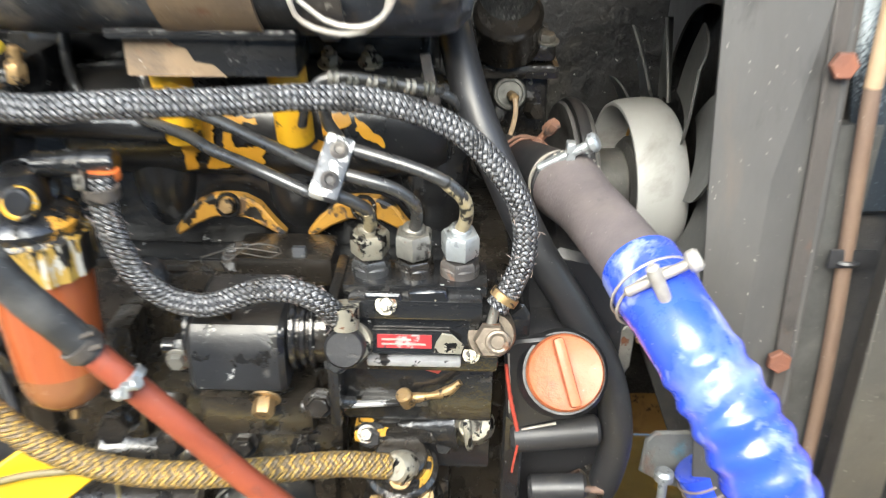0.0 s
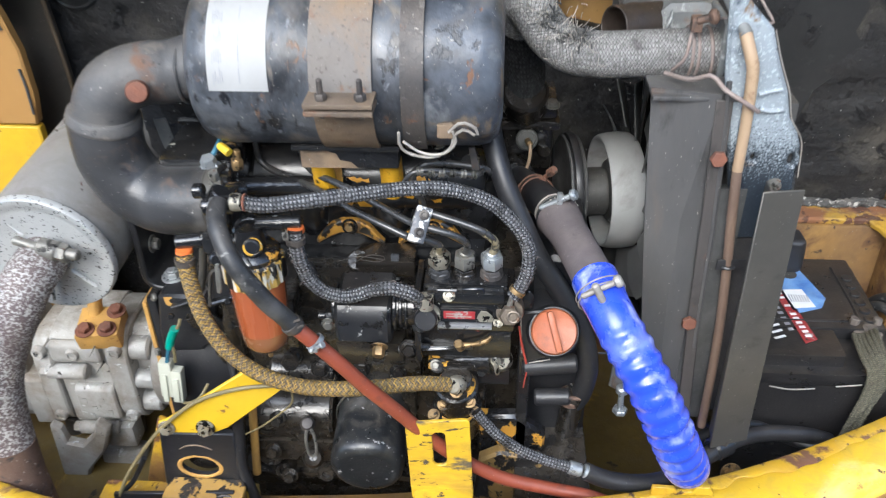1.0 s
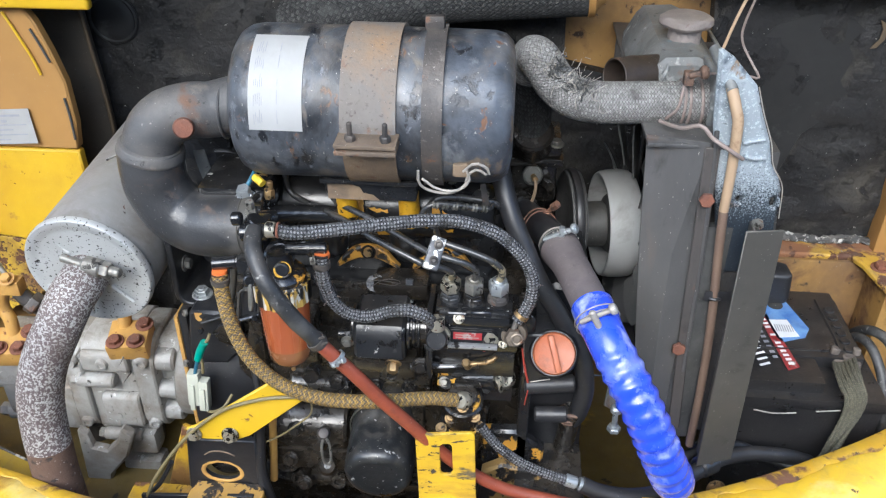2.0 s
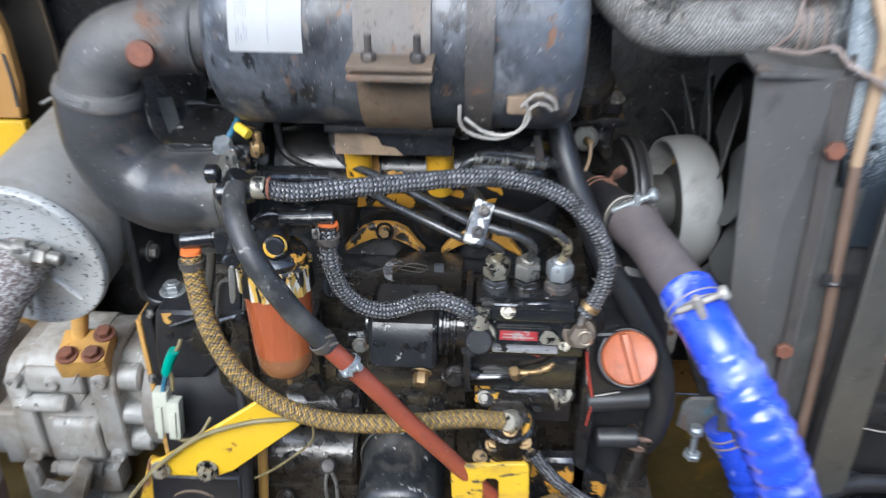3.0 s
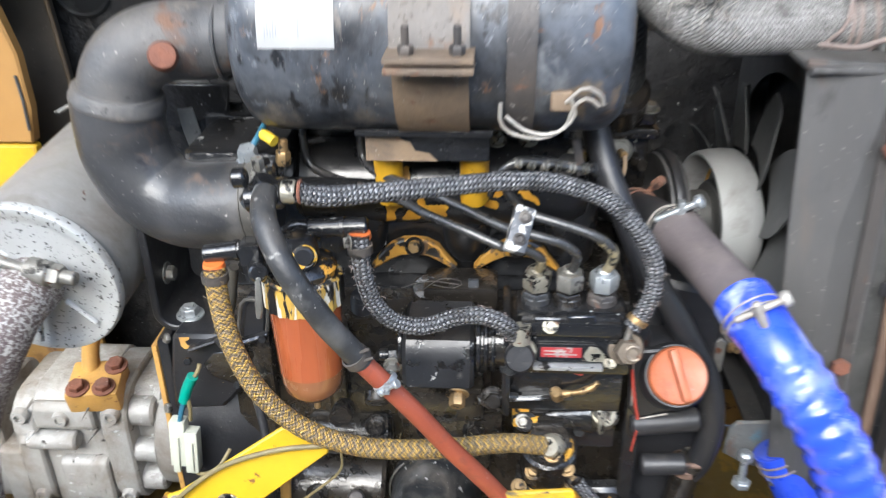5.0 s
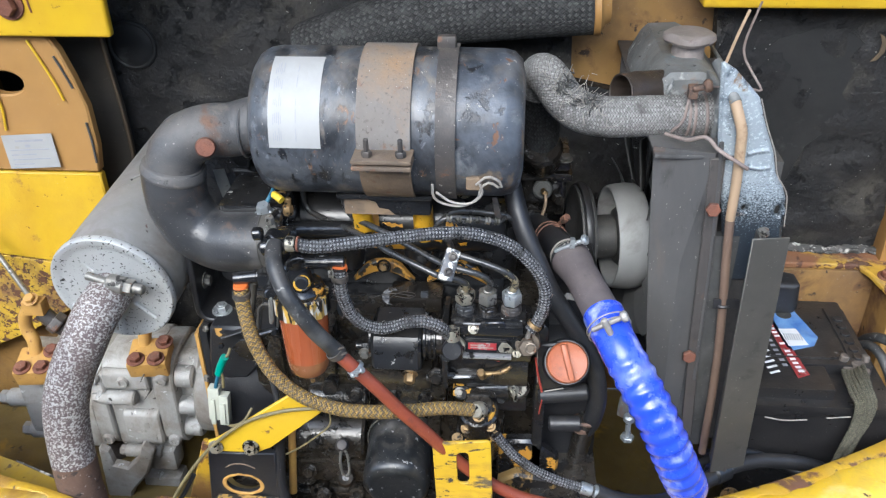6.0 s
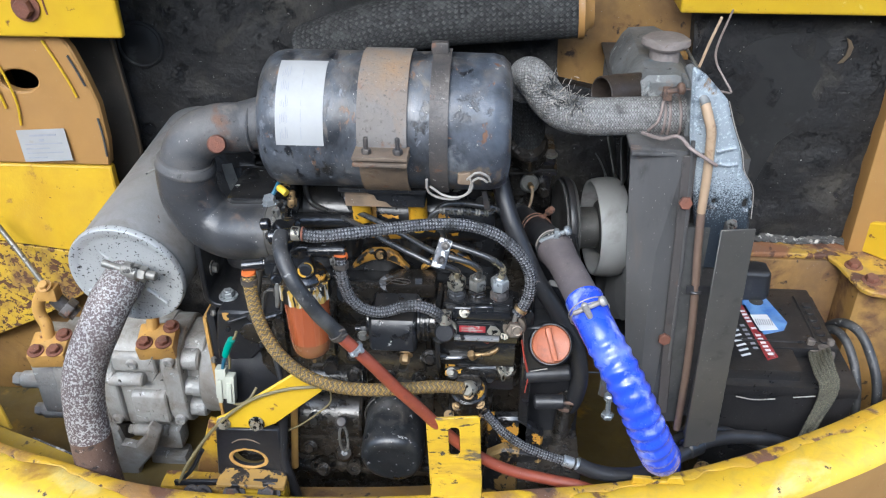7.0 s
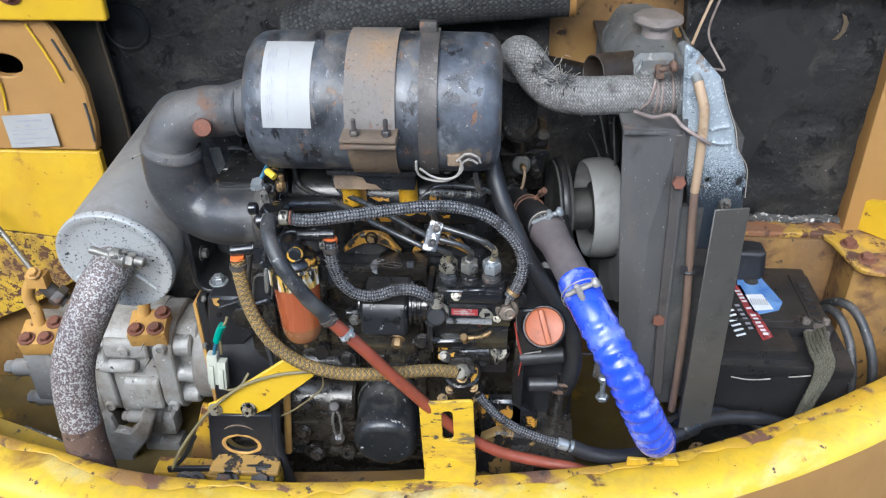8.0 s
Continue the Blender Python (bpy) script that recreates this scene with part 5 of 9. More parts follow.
# banjo fittings with hose ends
for p, mt in ((V((-0.051, 0.505, 0.927)), nut_chipped), (V((0.046, 0.510, 0.932)), banjo_steel)):
    bm = B()
    lathe(bm, p + V((0, 0.03, -0.01)), p + V((0, -0.02, 0.008)), [(0, 0), (0.016, 0), (0.0175, 0.006), (0.0175, 0.024), (0.0155, 0.030), (0, 0.030)], 26)
    q = p + V((0, -0.002, 0.001))
    if mt is nut_chipped:
        part("banjo_bolt", hexa(B(), q, q + V((0, -0.013, 0.005)), 0.0135, n=24), case_black, pump, "round black bolt head")
    else:
        hexa(bm, q, q + V((0, -0.013, 0.005)), 0.012)
    if mt is banjo_steel:
        torus(bm, q + V((0.004, -0.013, 0.005)), (0, -0.93, 0.37), 0.0065, 0.002, 20, 8)
    part("banjo_fitting", bm, mt, pump)
p = V((-0.051, 0.500, 0.952))
part("orange_seal", tube(B(), [p + V((0, 0, -0.008)), p + V((0, 0.002, 0.008))], 0.0095, 16), nut_chipped, pump)

# stop solenoid and governor housing
sol = thing("stop_solenoid", (-0.10, 0.53, 0.89), "black cast stop solenoid housing bolted beside the pump", "solenoid")
bm = plate(B(), [(0.500, 0.890), (0.492, 0.897), (0.491, 0.924), (0.495, 0.938), (0.500, 0.944), (0.565, 0.949), (0.565, 0.890)], 0.066, YZ(-0.158), bev=0.004)
part("housing", bm, solenoid_black, sol)
for x0_, x1_, r in ((-0.163, -0.158, 0.026), (-0.091, -0.086, 0.029), (-0.084, -0.079, 0.0265), (-0.077, -0.073, 0.028)):
    part("collar", cyl(B(), (x0_, 0.527, 0.925), (x1_, 0.527, 0.925), r, 32, 0.0012), engine_black, sol)
part("collar_core", cyl(B(), (-0.092, 0.527, 0.925), (-0.060, 0.527, 0.926), 0.024, 28, 0.002), oily_black, sol)
bm = B()
hexa(bm, (-0.172, 0.515, 0.916), (-0.163, 0.515, 0.917), 0.009)
cyl(bm, (-0.182, 0.515, 0.916), (-0.171, 0.515, 0.916), 0.006, 14)
part("end_bolt", bm, engine_black, sol)
bolt(sol, (-0.107, 0.492, 0.891), (0, -0.7, -0.35), 0.0075, brass, h=0.012)
bolt(sol, (-0.168, 0.505, 0.912), (0, -1, 0), 0.006, bare_steel)
bm = B()
box(bm, (-0.169, 0.530, 0.825), ((-0.083, 0.530, 0.862)[0], 0.60, (-0.083, 0.530, 0.862)[2]), 0.006)
box(bm, (-0.159, 0.540, 0.784), ((-0.063, 0.540, 0.828)[0], 0.60, (-0.063, 0.540, 0.828)[2]), 0.006)
cyl(bm, (-0.188, 0.530, 0.862), (-0.187, 0.520, 0.854), 0.012, 16)
part("lower_casting", bm, muddy_black, sol)
for p, mt in (((-0.075, 0.515, 0.870), oily_black), ((-0.140, 0.535, 0.814), oily_black), ((-0.093, 0.540, 0.808), oily_black), ((-0.189, 0.520, 0.827), oily_black)):
    bolt(sol, p, (0.1, -1, 0.35), 0.008, mt, h=0.012)
p = V((-0.219, 0.500, 0.858))
bm = hexa(B(), p, p + V((0.002, -0.012, 0.003)), 0.0115)
cyl(bm, p + V((0, 0.02, -0.01)), p, 0.0105, 20, 0.002)
part("sender_plug", bm, oily_black, sol, "black hex plug")
bm = box(B(), (-0.100, 0.578, 0.925), (-0.090, 0.583, 0.962), 0.001)
part("lug", bm, white_chip, sol, "lug with chipped white paint")
bm = B()
tube(bm, [(-0.165, 0.570, 0.957), (-0.138, 0.570, 0.965), (-0.109, 0.570, 0.962)], 0.0005, 6)
tube(bm, [(-0.147, 0.570, 0.953), (-0.125, 0.565, 0.971), (-0.105, 0.570, 0.965), (-0.114, 0.570, 0.958), (-0.134, 0.565, 0.964)], 0.0005, 6)
part("thin_wire", bm, strap_steel, sol)
bm = B()
box(bm, (-0.145, 0.575, 0.93), (-0.07, 0.62, 0.955), 0.006)
cyl(bm, (-0.142, 0.60, 0.93), (-0.142, 0.585, 0.950), 0.014, 18)
part("cover", bm, oily_black, sol)

# ---- fuel lines ----
lines = thing("injection_lines", (-0.05, 0.52, 1.0), "three black steel injection pipes held by a clip", "fuel lines")
A = [(NX[0], 0.529, 1.002), (-0.0340, 0.520, 1.012), (-0.035, 0.511, 1.024), (-0.046, 0.503, 1.035), (-0.061, 0.500, 1.041), (-0.070, 0.508, 1.037), (-0.104, 0.520, 1.047), (-0.138, 0.538, 1.053), (-0.159, 0.556, 1.056), (-0.201, 0.588, 1.056), (-0.237, 0.610, 1.058), (-0.257, 0.620, 1.067), (-0.261, 0.622, 1.092), (-0.261, 0.630, 1.120)]
Bq = [(NX[1], 0.529, 1.002), (-0.0040, 0.519, 1.015), (-0.005, 0.509, 1.030), (-0.017, 0.504, 1.042), (-0.036, 0.504, 1.048), (-0.055, 0.507, 1.052), (-0.067, 0.514, 1.052), (-0.104, 0.535, 1.060), (-0.137, 0.555, 1.067), (-0.160, 0.570, 1.069), (-0.187, 0.590, 1.070), (-0.201, 0.608, 1.077), (-0.204, 0.612, 1.099), (-0.204, 0.620, 1.125)]
C = [(NX[2], 0.529, 1.002), (0.0275, 0.520, 1.016), (0.0260, 0.510, 1.033), (0.014, 0.505, 1.047), (-0.006, 0.507, 1.055), (-0.035, 0.512, 1.062), (-0.050, 0.520, 1.063), (-0.056, 0.545, 1.060), (-0.066, 0.562, 1.066), (-0.068, 0.580, 1.075), (-0.060, 0.588, 1.081), (-0.050, 0.592, 1.083), (-0.026, 0.600, 1.079), (0.010, 0.604, 1.072), (0.022, 0.612, 1.060)]
for c_, mt in ((A, pipe_black), (Bq, pipe_black), (C, pipe_black)):
    part("pipe", tube(B(), c_, 0.0041, 14, 0.0025), mt, lines)
for c_, k in ((A, 3), (C, 4)):
    part("pipe_end", tube(B(), c_[:k], 0.0045, 14, 0.0025), pipe_cream, lines, "pipe end with worn cream paint")
ctr = V((-0.0545, 0.5045, 1.0545))
m = frame_at(ctr, (0.95, 0.0, -0.31), V((0.0225, 0.027, 0.025)))
bm = box(B(), (-0.0092, -0.0205, -0.006), (0.0092, 0.0205, 0.006), 0.003, m)
clip = part("pipe_clip", bm, white_chip, lines, "two-screw clamp block with chipped white paint")
zax = m.col[2].to_3d()
sgn = -1 if zax.y > 0 else 1
for yy in (-0.0095, 0.0105):
    p = m @ V((0.001, yy, 0.006 * sgn))
    bm = lathe(B(), p - zax * sgn * 0.001, p + zax * sgn * 0.003, [(0, 0), (0.0058, 0), (0.0058, 0.002), (0.0035, 0.0038), (0.0022, 0.002), (0, 0.002)], 18)
    part("screw", bm, strap_steel, clip)

# head studs, glow plug wires seen behind the top hose
for p, mt in (((-0.007, 0.620, 1.060), pipe_black), ((-0.284, 0.600, 1.082), brass), ((-0.293, 0.550, 1.093), zinc)):
    bolt(engine, p, (0, -0.3, 1), 0.009, mt, h=0.016)
bm = plate(B(), [(-0.006, 1.101), (0.001, 1.102), (0.009, 1.067), (0.000, 1.065)], 0.003, XZ(0.60), bev=0.0008)
part("strip_bracket", bm, strap_steel, engine, "small grey strip bracket")
for p in ((-0.044, 0.640, 1.084), (-0.003, 0.630, 1.068), (-0.074, 0.640, 1.083), (-0.254, 0.640, 1.058)):
    bolt(engine, p, (0, -0.4, 1), 0.0065, nut_chipped, h=0.008, stud=0.006)
gw = thing("glow_plug_wire", (-0.296, 0.560, 1.103), "teal and yellow wires to a plug terminal", "wire")
part("blue_wire", tube(B(), [(-0.302, 0.550, 1.082), (-0.295, 0.555, 1.101), (-0.288, 0.560, 1.112), (-0.285, 0.580, 1.119)], 0.0028, 8), wire_blue, gw)
part("yellow_sleeve", tube(B(), [(-0.281, 0.560, 1.117), (-0.276, 0.555, 1.117), (-0.269, 0.550, 1.114)], 0.005, 10), wire_yellow, gw)
bm = torus(B(), (-0.292, 0.545, 1.095), (0, -0.9, 0.4), 0.008, 0.0022, 20, 8)
part("ring_terminal", bm, zinc, gw)

# ---- fuel filter ----
filt = thing("fuel_filter", (-0.237, 0.460, 0.909), "fuel filter with an orange bowl under a yellow and black head", "fuel filter")
fb, ft = V((-0.2395, 0.488, 0.887)), V((-0.2405, 0.490, 0.990))
h = (ft - fb).length
bm = lathe(B(), fb, ft, [(0.0, 0.0), (0.009, 0.001), (0.020, 0.006), (0.0262, 0.014), (0.0280, 0.024), (0.0287, 0.034)], 36)
part("drain_cock", cyl(B(), fb + V((0.002, 0, 0.003)), fb + V((0.002, -0.004, -0.012)), 0.003, 12), brass, filt)
part("bowl_bottom", bm, bowl_dregs, filt, "cloudy brown dregs at the foot of the bowl")
bm = lathe(B(), fb, ft, [(0.0287, 0.034), (0.0289, 0.038), (0.0318, h - 0.004), (0.0318, h), (0, h)], 36)
part("bowl", bm, orange_bowl, filt)
u = (ft - fb).normalized()
bm = lathe(B(), ft, ft + u * 0.05, [(0, 0), (0.031, 0), (0.033, 0.004), (0.033, 0.010), (0.032, 0.012), (0.0335, 0.016), (0.033, 0.024), (0.030, 0.028), (0, 0.028)], 26)
tube(bm, [ft + u * 0.0005, ft + u * 0.012, ft + u * 0.0255], 0.0345, 72, 0.004, lambda s, a: 1 + 0.03 * math.sin(18 * a))
part("retaining_ring", bm, ring_chipped, filt, "knurled ring with chipped yellow paint")
bm = B()
lathe(bm, ft + u * 0.026, ft + u * 0.07, [(0, 0), (0.029, 0), (0.031, 0.008), (0.028, 0.013), (0.017, 0.018), (0.014, 0.040), (0, 0.042)], 28)
part("filter_head", bm, flaky_black, filt)
bm = box(B(), (-0.009, -0.009, -0.010), (0.009, 0.012, 0.010), 0.003, Matrix.Translation((-0.279, 0.480, 1.042)))
cyl(bm, (-0.274, 0.488, 1.037), (-0.234, 0.500, 1.034), 0.0085, 18)
part("cross_block", bm, engine_black, filt)
bm = cyl(B(), (-0.248, 0.515, 1.031), (-0.243, 0.500, 1.044), 0.019, 24, 0.004)
part("valve_body", bm, engine_black, filt)
p = V((-0.232, 0.470, 1.043))
bm = torus(B(), p, (0.2, -0.85, 0.3), 0.0085, 0.0022, 26, 8)
part("bleed_ring", bm, flaky_yellow, filt)
bm = cyl(B(), p + V((0, 0.012, 0)), p + V((0, -0.004, 0.002)), 0.0085, 18)
part("bleed_screw", bm, case_black, filt)
bm = B()
cyl(bm, (-0.275, 0.475, 1.030), (-0.267, 0.452, 1.037), 0.0078, 22, 0.002)
part("shutoff_valve", bm, engine_black, filt)
bm = plate(B(), [(-0.270, 0.450, 1.034)[::2], (-0.265, 0.450, 1.034)[::2], (-0.267, 0.450, 1.001)[::2], (-0.269, 0.450, 0.994)[::2], (-0.273, 0.450, 0.994)[::2], (-0.273, 0.450, 1.001)[::2]], 0.003, XZ(0.453), bev=0.001)
part("shutoff_lever", bm, bare_steel, filt, "grey steel lever")
for a, b in (((-0.323, 0.488, 1.035), (-0.273, 0.488, 1.042)), ((-0.233, 0.496, 1.057), (-0.182, 0.496, 1.060))):
    bm = B()
    cyl(bm, a, b, 0.0082, 18)
    v = V(b) - V(a)
    cyl(bm, V(a) + v * 0.55, V(a) + v * 0.62, 0.0094, 18, 0.0003)
    part("spigot", bm, engine_black, filt, "black pipe spigot")
for p in ((-0.314, 0.482, 1.028), (-0.188, 0.490, 1.055)):
    p = V(p)
    bm = lathe(B(), p + V((0, 0, -0.004)), p + V((0, 0, 0.006)), [(0, 0), (0.009, 0), (0.0098, 0.002), (0.009, 0.006), (0, 0.006)], 18)
    part("orange_seal", bm, orange_ring, filt, "orange seal at the hose end")
bm = B()
cyl(bm, (-0.280, 0.460, 1.117), (-0.269, 0.460, 1.118), 0.008, 14)
cyl(bm, (-0.271, 0.470, 1.089), (-0.254, 0.470, 1.111), 0.012, 16)
box(bm, (-0.268, 0.482, 1.088), ((-0.247, 0.482, 1.101)[0], 0.505, (-0.247, 0.482, 1.101)[2]), 0.004)
cyl(bm, (-0.270, 0.455, 1.102), (-0.240, 0.455, 1.105), 0.010, 16)
part("top_fitting", bm, engine_black, filt)
bm = cyl(B(), (-0.278, 0.520, 1.083), (-0.255, 0.540, 1.074), 0.009, 18)
part("breather_pipe", bm, engine_black, filt)
bm = hexa(B(), (-0.266, 0.560, 1.089), (-0.265, 0.560, 1.102), 0.007)
cyl(bm, (-0.265, 0.560, 1.100), (-0.264, 0.560, 1.113), 0.0045, 12)
part("stud", bm, brass, filt)
bolt(filt, (-0.263, 0.455, 1.097), (-0.3, -1, 0.2), 0.0042, flange_ochre)
hexa_p = V((-0.233, 0.450, 1.111))
part("hose_nut", hexa(B(), hexa_p + V((-0.006, 0, 0)), hexa_p + V((0.005, 0, 0)), 0.0092, 12), nut_chipped, filt)
part("hose_ring", torus(B(), hexa_p + V((0.008, 0, 0)), (1, 0, 0), 0.0082, 0.0014, 22, 6), rust, filt)


# ---- hoses ----
def hose(name, label, pts, r, material, n=18, step=0.004, shape=None, category="hose"):
    """A hose that is one thing; extra parts are added by the caller."""
    e = thing(name, pts[-1], label, category)
    part("hose_cover", tube(B(), pts, r, n, step, shape), material, e)
    return e


def braid_shape(per_m, around, amp):
    def f(s, a):
        return 1 + amp * math.sin(2 * math.pi * per_m * s + around * a) * math.sin(2 * math.pi * per_m * s - around * a)
    return f


def lumpy(s, a):
    """An uneven woven cover."""
    return 1 + 0.03 * noise.noise(V((s * 60, math.cos(a) * 1.2, math.sin(a) * 1.2))) + 0.018 * math.sin(2 * math.pi * 300 * s + 8 * a) * math.sin(2 * math.pi * 300 * s - 8 * a)


def clamp(parent, p, d, r, material, w=0.010, screw=None, label="", name="hose_clamp"):
    """A band round a hose with a screw across it."""
    p, d = V(p), V(d).normalized()
    bm = lathe(B(), p - d * w / 2, p + d * w / 2, [(r, 0), (r + 0.0015, 0.0004), (r + 0.0015, w - 0.0004), (r, w)], 26)
    if screw:
        s = V(screw).normalized()
        u = (V((0, -1, 0.5)) - d * V((0, -1, 0.5)).dot(d)).normalized()
        q = p + u * (r + 0.004)
        cyl(bm, q - s * r * 0.8, q + s * r * 0.9, min(0.0028, r * 0.22), 10, 0.0004)
        cyl(bm, q + s * r * 0.9, q + s * (r * 0.9 + 0.004), min(0.006, r * 0.42), 12, 0.0006)
        cyl(bm, q - s * r * 0.9, q - s * (r * 0.9 - 0.004), min(0.0055, r * 0.38), 12, 0.0006)
        k = min(0.003, r * 0.24)
        box(bm, (-k, -k, -2 * k), (k, k, 2 * k), 0.0008, Matrix.Translation(q))
    return part(name, bm, material, parent, label)


def fuzz(parent, pts, r, count, material, seed):
    """Short broken strands that stand off a woven cover."""
    rnd = random.Random(seed)
    c = along(pts, 0.002)
    bm = B()
    for _ in range(count):
        i = rnd.randrange(2, len(c) - 3)
        d = (c[i + 1] - c[i - 1]).normalized()
        u, w = axis_frame(d)
        a = rnd.uniform(0, 2 * math.pi)
        o = u * math.cos(a) + w * math.sin(a)
        q = c[i] + o * r * 0.98
        v = (d * rnd.gauss(0, 1) + o * abs(rnd.gauss(0, 0.5)) + o.cross(d) * rnd.gauss(0, 1)).normalized() * rnd.uniform(0.002, 0.006)
        tube(bm, [q, q + v * 0.5 + o * 0.0006, q + v], 0.00022, 4, 0.003, None, False)
    return part("loose_strand", bm, material, parent, "loose broken strands")


h1 = hose("fuel_return_hose", "black woven fuel hose looping over the injection pipes", [(-0.229, 0.450, 1.111), (-0.208, 0.455, 1.105), (-0.163, 0.468, 1.104), (-0.116, 0.492, 1.099), (-0.065, 0.507, 1.098), (-0.022, 0.517, 1.092), (0.016, 0.522, 1.077), (0.043, 0.522, 1.054), (0.062, 0.520, 1.025), (0.066, 0.518, 0.995), (0.059, 0.515, 0.970), (0.049, 0.511, 0.955)], 0.0081, braid_dark, 28, 0.0025, lumpy)
fuzz(h1, [(-0.229, 0.450, 1.111), (-0.208, 0.455, 1.105), (-0.163, 0.468, 1.104), (-0.116, 0.492, 1.099)], 0.0081, 24, strap_steel, 1)
fuzz(h1, [(0.062, 0.520, 1.025), (0.066, 0.518, 0.995), (0.059, 0.515, 0.970), (0.049, 0.511, 0.955)], 0.0081, 40, wire_rusty, 2)
bm = tube(B(), [(0.050, 0.511, 0.961), (0.046, 0.510, 0.944), (0.045, 0.508, 0.936)], 0.0035, 10)
part("metal_tail", bm, bare_steel, h1)
clamp(h1, (0.054, 0.513, 0.962), V((0.049, 0.511, 0.955)) - V((0.059, 0.515, 0.970)), 0.0083, brass, 0.006)
h2 = hose("fuel_feed_hose", "black woven fuel hose sagging from filter to pump", [(-0.187, 0.482, 1.057), (-0.187, 0.480, 1.038), (-0.185, 0.482, 1.015), (-0.178, 0.486, 0.989), (-0.161, 0.490, 0.969), (-0.136, 0.492, 0.964), (-0.104, 0.492, 0.975), (-0.080, 0.494, 0.974), (-0.062, 0.498, 0.961), (-0.052, 0.502, 0.944)], 0.0080, braid_dark, 28, 0.0025, lumpy)
fuzz(h2, [(-0.187, 0.482, 1.057), (-0.187, 0.480, 1.038), (-0.185, 0.482, 1.015), (-0.178, 0.486, 0.989)], 0.0080, 50, wire_rusty, 3)
fuzz(h2, [(-0.104, 0.492, 0.975), (-0.080, 0.494, 0.974), (-0.062, 0.498, 0.961), (-0.052, 0.502, 0.944)], 0.0080, 40, wire_rusty, 4)
clamp(h2, (-0.187, 0.480, 1.047), (0, 0, 1), 0.0092, clamp_dark, 0.008)
bolt(h2, (-0.194, 0.476, 1.055), (-1, -0.4, 0), 0.005, bare_steel)
h3 = hose("yellow_braid_hose", "yellow and grey woven fuel hose hanging from the filter", [(-0.312, 0.476, 1.027), (-0.311, 0.472, 1.007), (-0.306, 0.466, 0.977), (-0.296, 0.458, 0.947), (-0.280, 0.452, 0.918), (-0.257, 0.450, 0.891), (-0.227, 0.450, 0.871), (-0.188, 0.452, 0.858), (-0.144, 0.456, 0.854), (-0.098, 0.470, 0.847), (-0.059, 0.485, 0.840), (-0.025, 0.498, 0.827)], 0.0092, braid_yellow, 28, 0.0025, lumpy)
fuzz(h3, [(-0.311, 0.472, 1.007), (-0.306, 0.466, 0.977), (-0.296, 0.458, 0.947), (-0.280, 0.452, 0.918), (-0.257, 0.450, 0.891), (-0.227, 0.450, 0.871), (-0.188, 0.452, 0.858), (-0.144, 0.456, 0.854), (-0.098, 0.470, 0.847), (-0.059, 0.485, 0.840)], 0.0092, 160, wire_cream, 5)
clamp(h3, (-0.312, 0.475, 1.020), (0, 0, 1), 0.0100, clamp_dark, 0.008)
h4 = hose("drain_hose", "dark grey rubber hose", [(-0.252, 0.450, 1.110), (-0.251, 0.435, 1.105), (-0.244, 0.416, 1.094), (-0.227, 0.398, 1.069), (-0.204, 0.402, 1.024), (-0.192, 0.410, 1.000), (-0.180, 0.416, 0.978)], 0.0098, rubber_grey, 20, 0.005)
h5 = hose("red_hose", "faded red rubber hose running down behind the latch plate", [(-0.184, 0.416, 0.982), (-0.170, 0.417, 0.965), (-0.140, 0.420, 0.927), (-0.112, 0.428, 0.883), (-0.079, 0.440, 0.833), (-0.048, 0.452, 0.783), (-0.007, 0.462, 0.734), (0.044, 0.466, 0.699), (0.104, 0.466, 0.683), (0.155, 0.462, 0.676), (0.190, 0.460, 0.662)], 0.0085, red_hose, 20, 0.005)
dd = V((-0.164, 0.416, 0.957)) - V((-0.183, 0.416, 0.980))
clamp(h5, (-0.162, 0.416, 0.959), dd, 0.0093, zinc, 0.006, V((0.75, -0.2, 0.65)), "bright plated screw clamp")
clamp(h4, (-0.184, 0.415, 0.983), V((-0.180, 0.416, 0.978)) - V((-0.189, 0.412, 0.993)), 0.0102, clamp_dark, 0.008, None, "rusty band clamp")
for q in ((-0.175, 0.408, 0.995), (-0.172, 0.408, 0.987)):
    bm = tube(B(), [V(q) + V((-0.006, 0, -0.003)), q, V(q) + V((0.003, 0, 0.001))], 0.0015, 8)
    part("clamp_ear", bm, clamp_dark, h4)

fit1 = thing("pump_elbow", (-0.019, 0.510, 0.807), "oily fuel lift pump with chipped yellow paint", "lift pump")
bm = B()
cyl(bm, (-0.017, 0.530, 0.767), (-0.017, 0.520, 0.809), 0.028, 26, 0.003)
cyl(bm, (-0.017, 0.518, 0.811), (-0.017, 0.516, 0.823), 0.020, 20)
cyl(bm, (-0.018, 0.550, 0.707), (-0.017, 0.530, 0.767), 0.032, 26, 0.003)
part("pump_body", bm, oily_black, fit1)
bm = lathe(B(), (-0.017, 0.530, 0.762), (-0.017, 0.528, 0.773), [(0.028, 0), (0.0305, 0.001), (0.0305, 0.004), (0.028, 0.005)], 26)
torus(bm, (-0.017, 0.518, 0.811), (0, -0.3, 1), 0.021, 0.003, 26, 6)
part("yellow_rim", bm, fleck_yellow, fit1)
bm = box(B(), (-0.054, 0.530, 0.821), ((0.011, 0.530, 0.832)[0], 0.56, (0.011, 0.530, 0.832)[2]), 0.003)
part("upper_flange", bm, fleck_yellow, fit1)
bm = box(B(), (-0.051, 0.550, 0.797), ((0.005, 0.550, 0.814)[0], 0.58, (0.005, 0.550, 0.814)[2]), 0.003)
part("yellow_flange", bm, fleck_yellow, fit1)
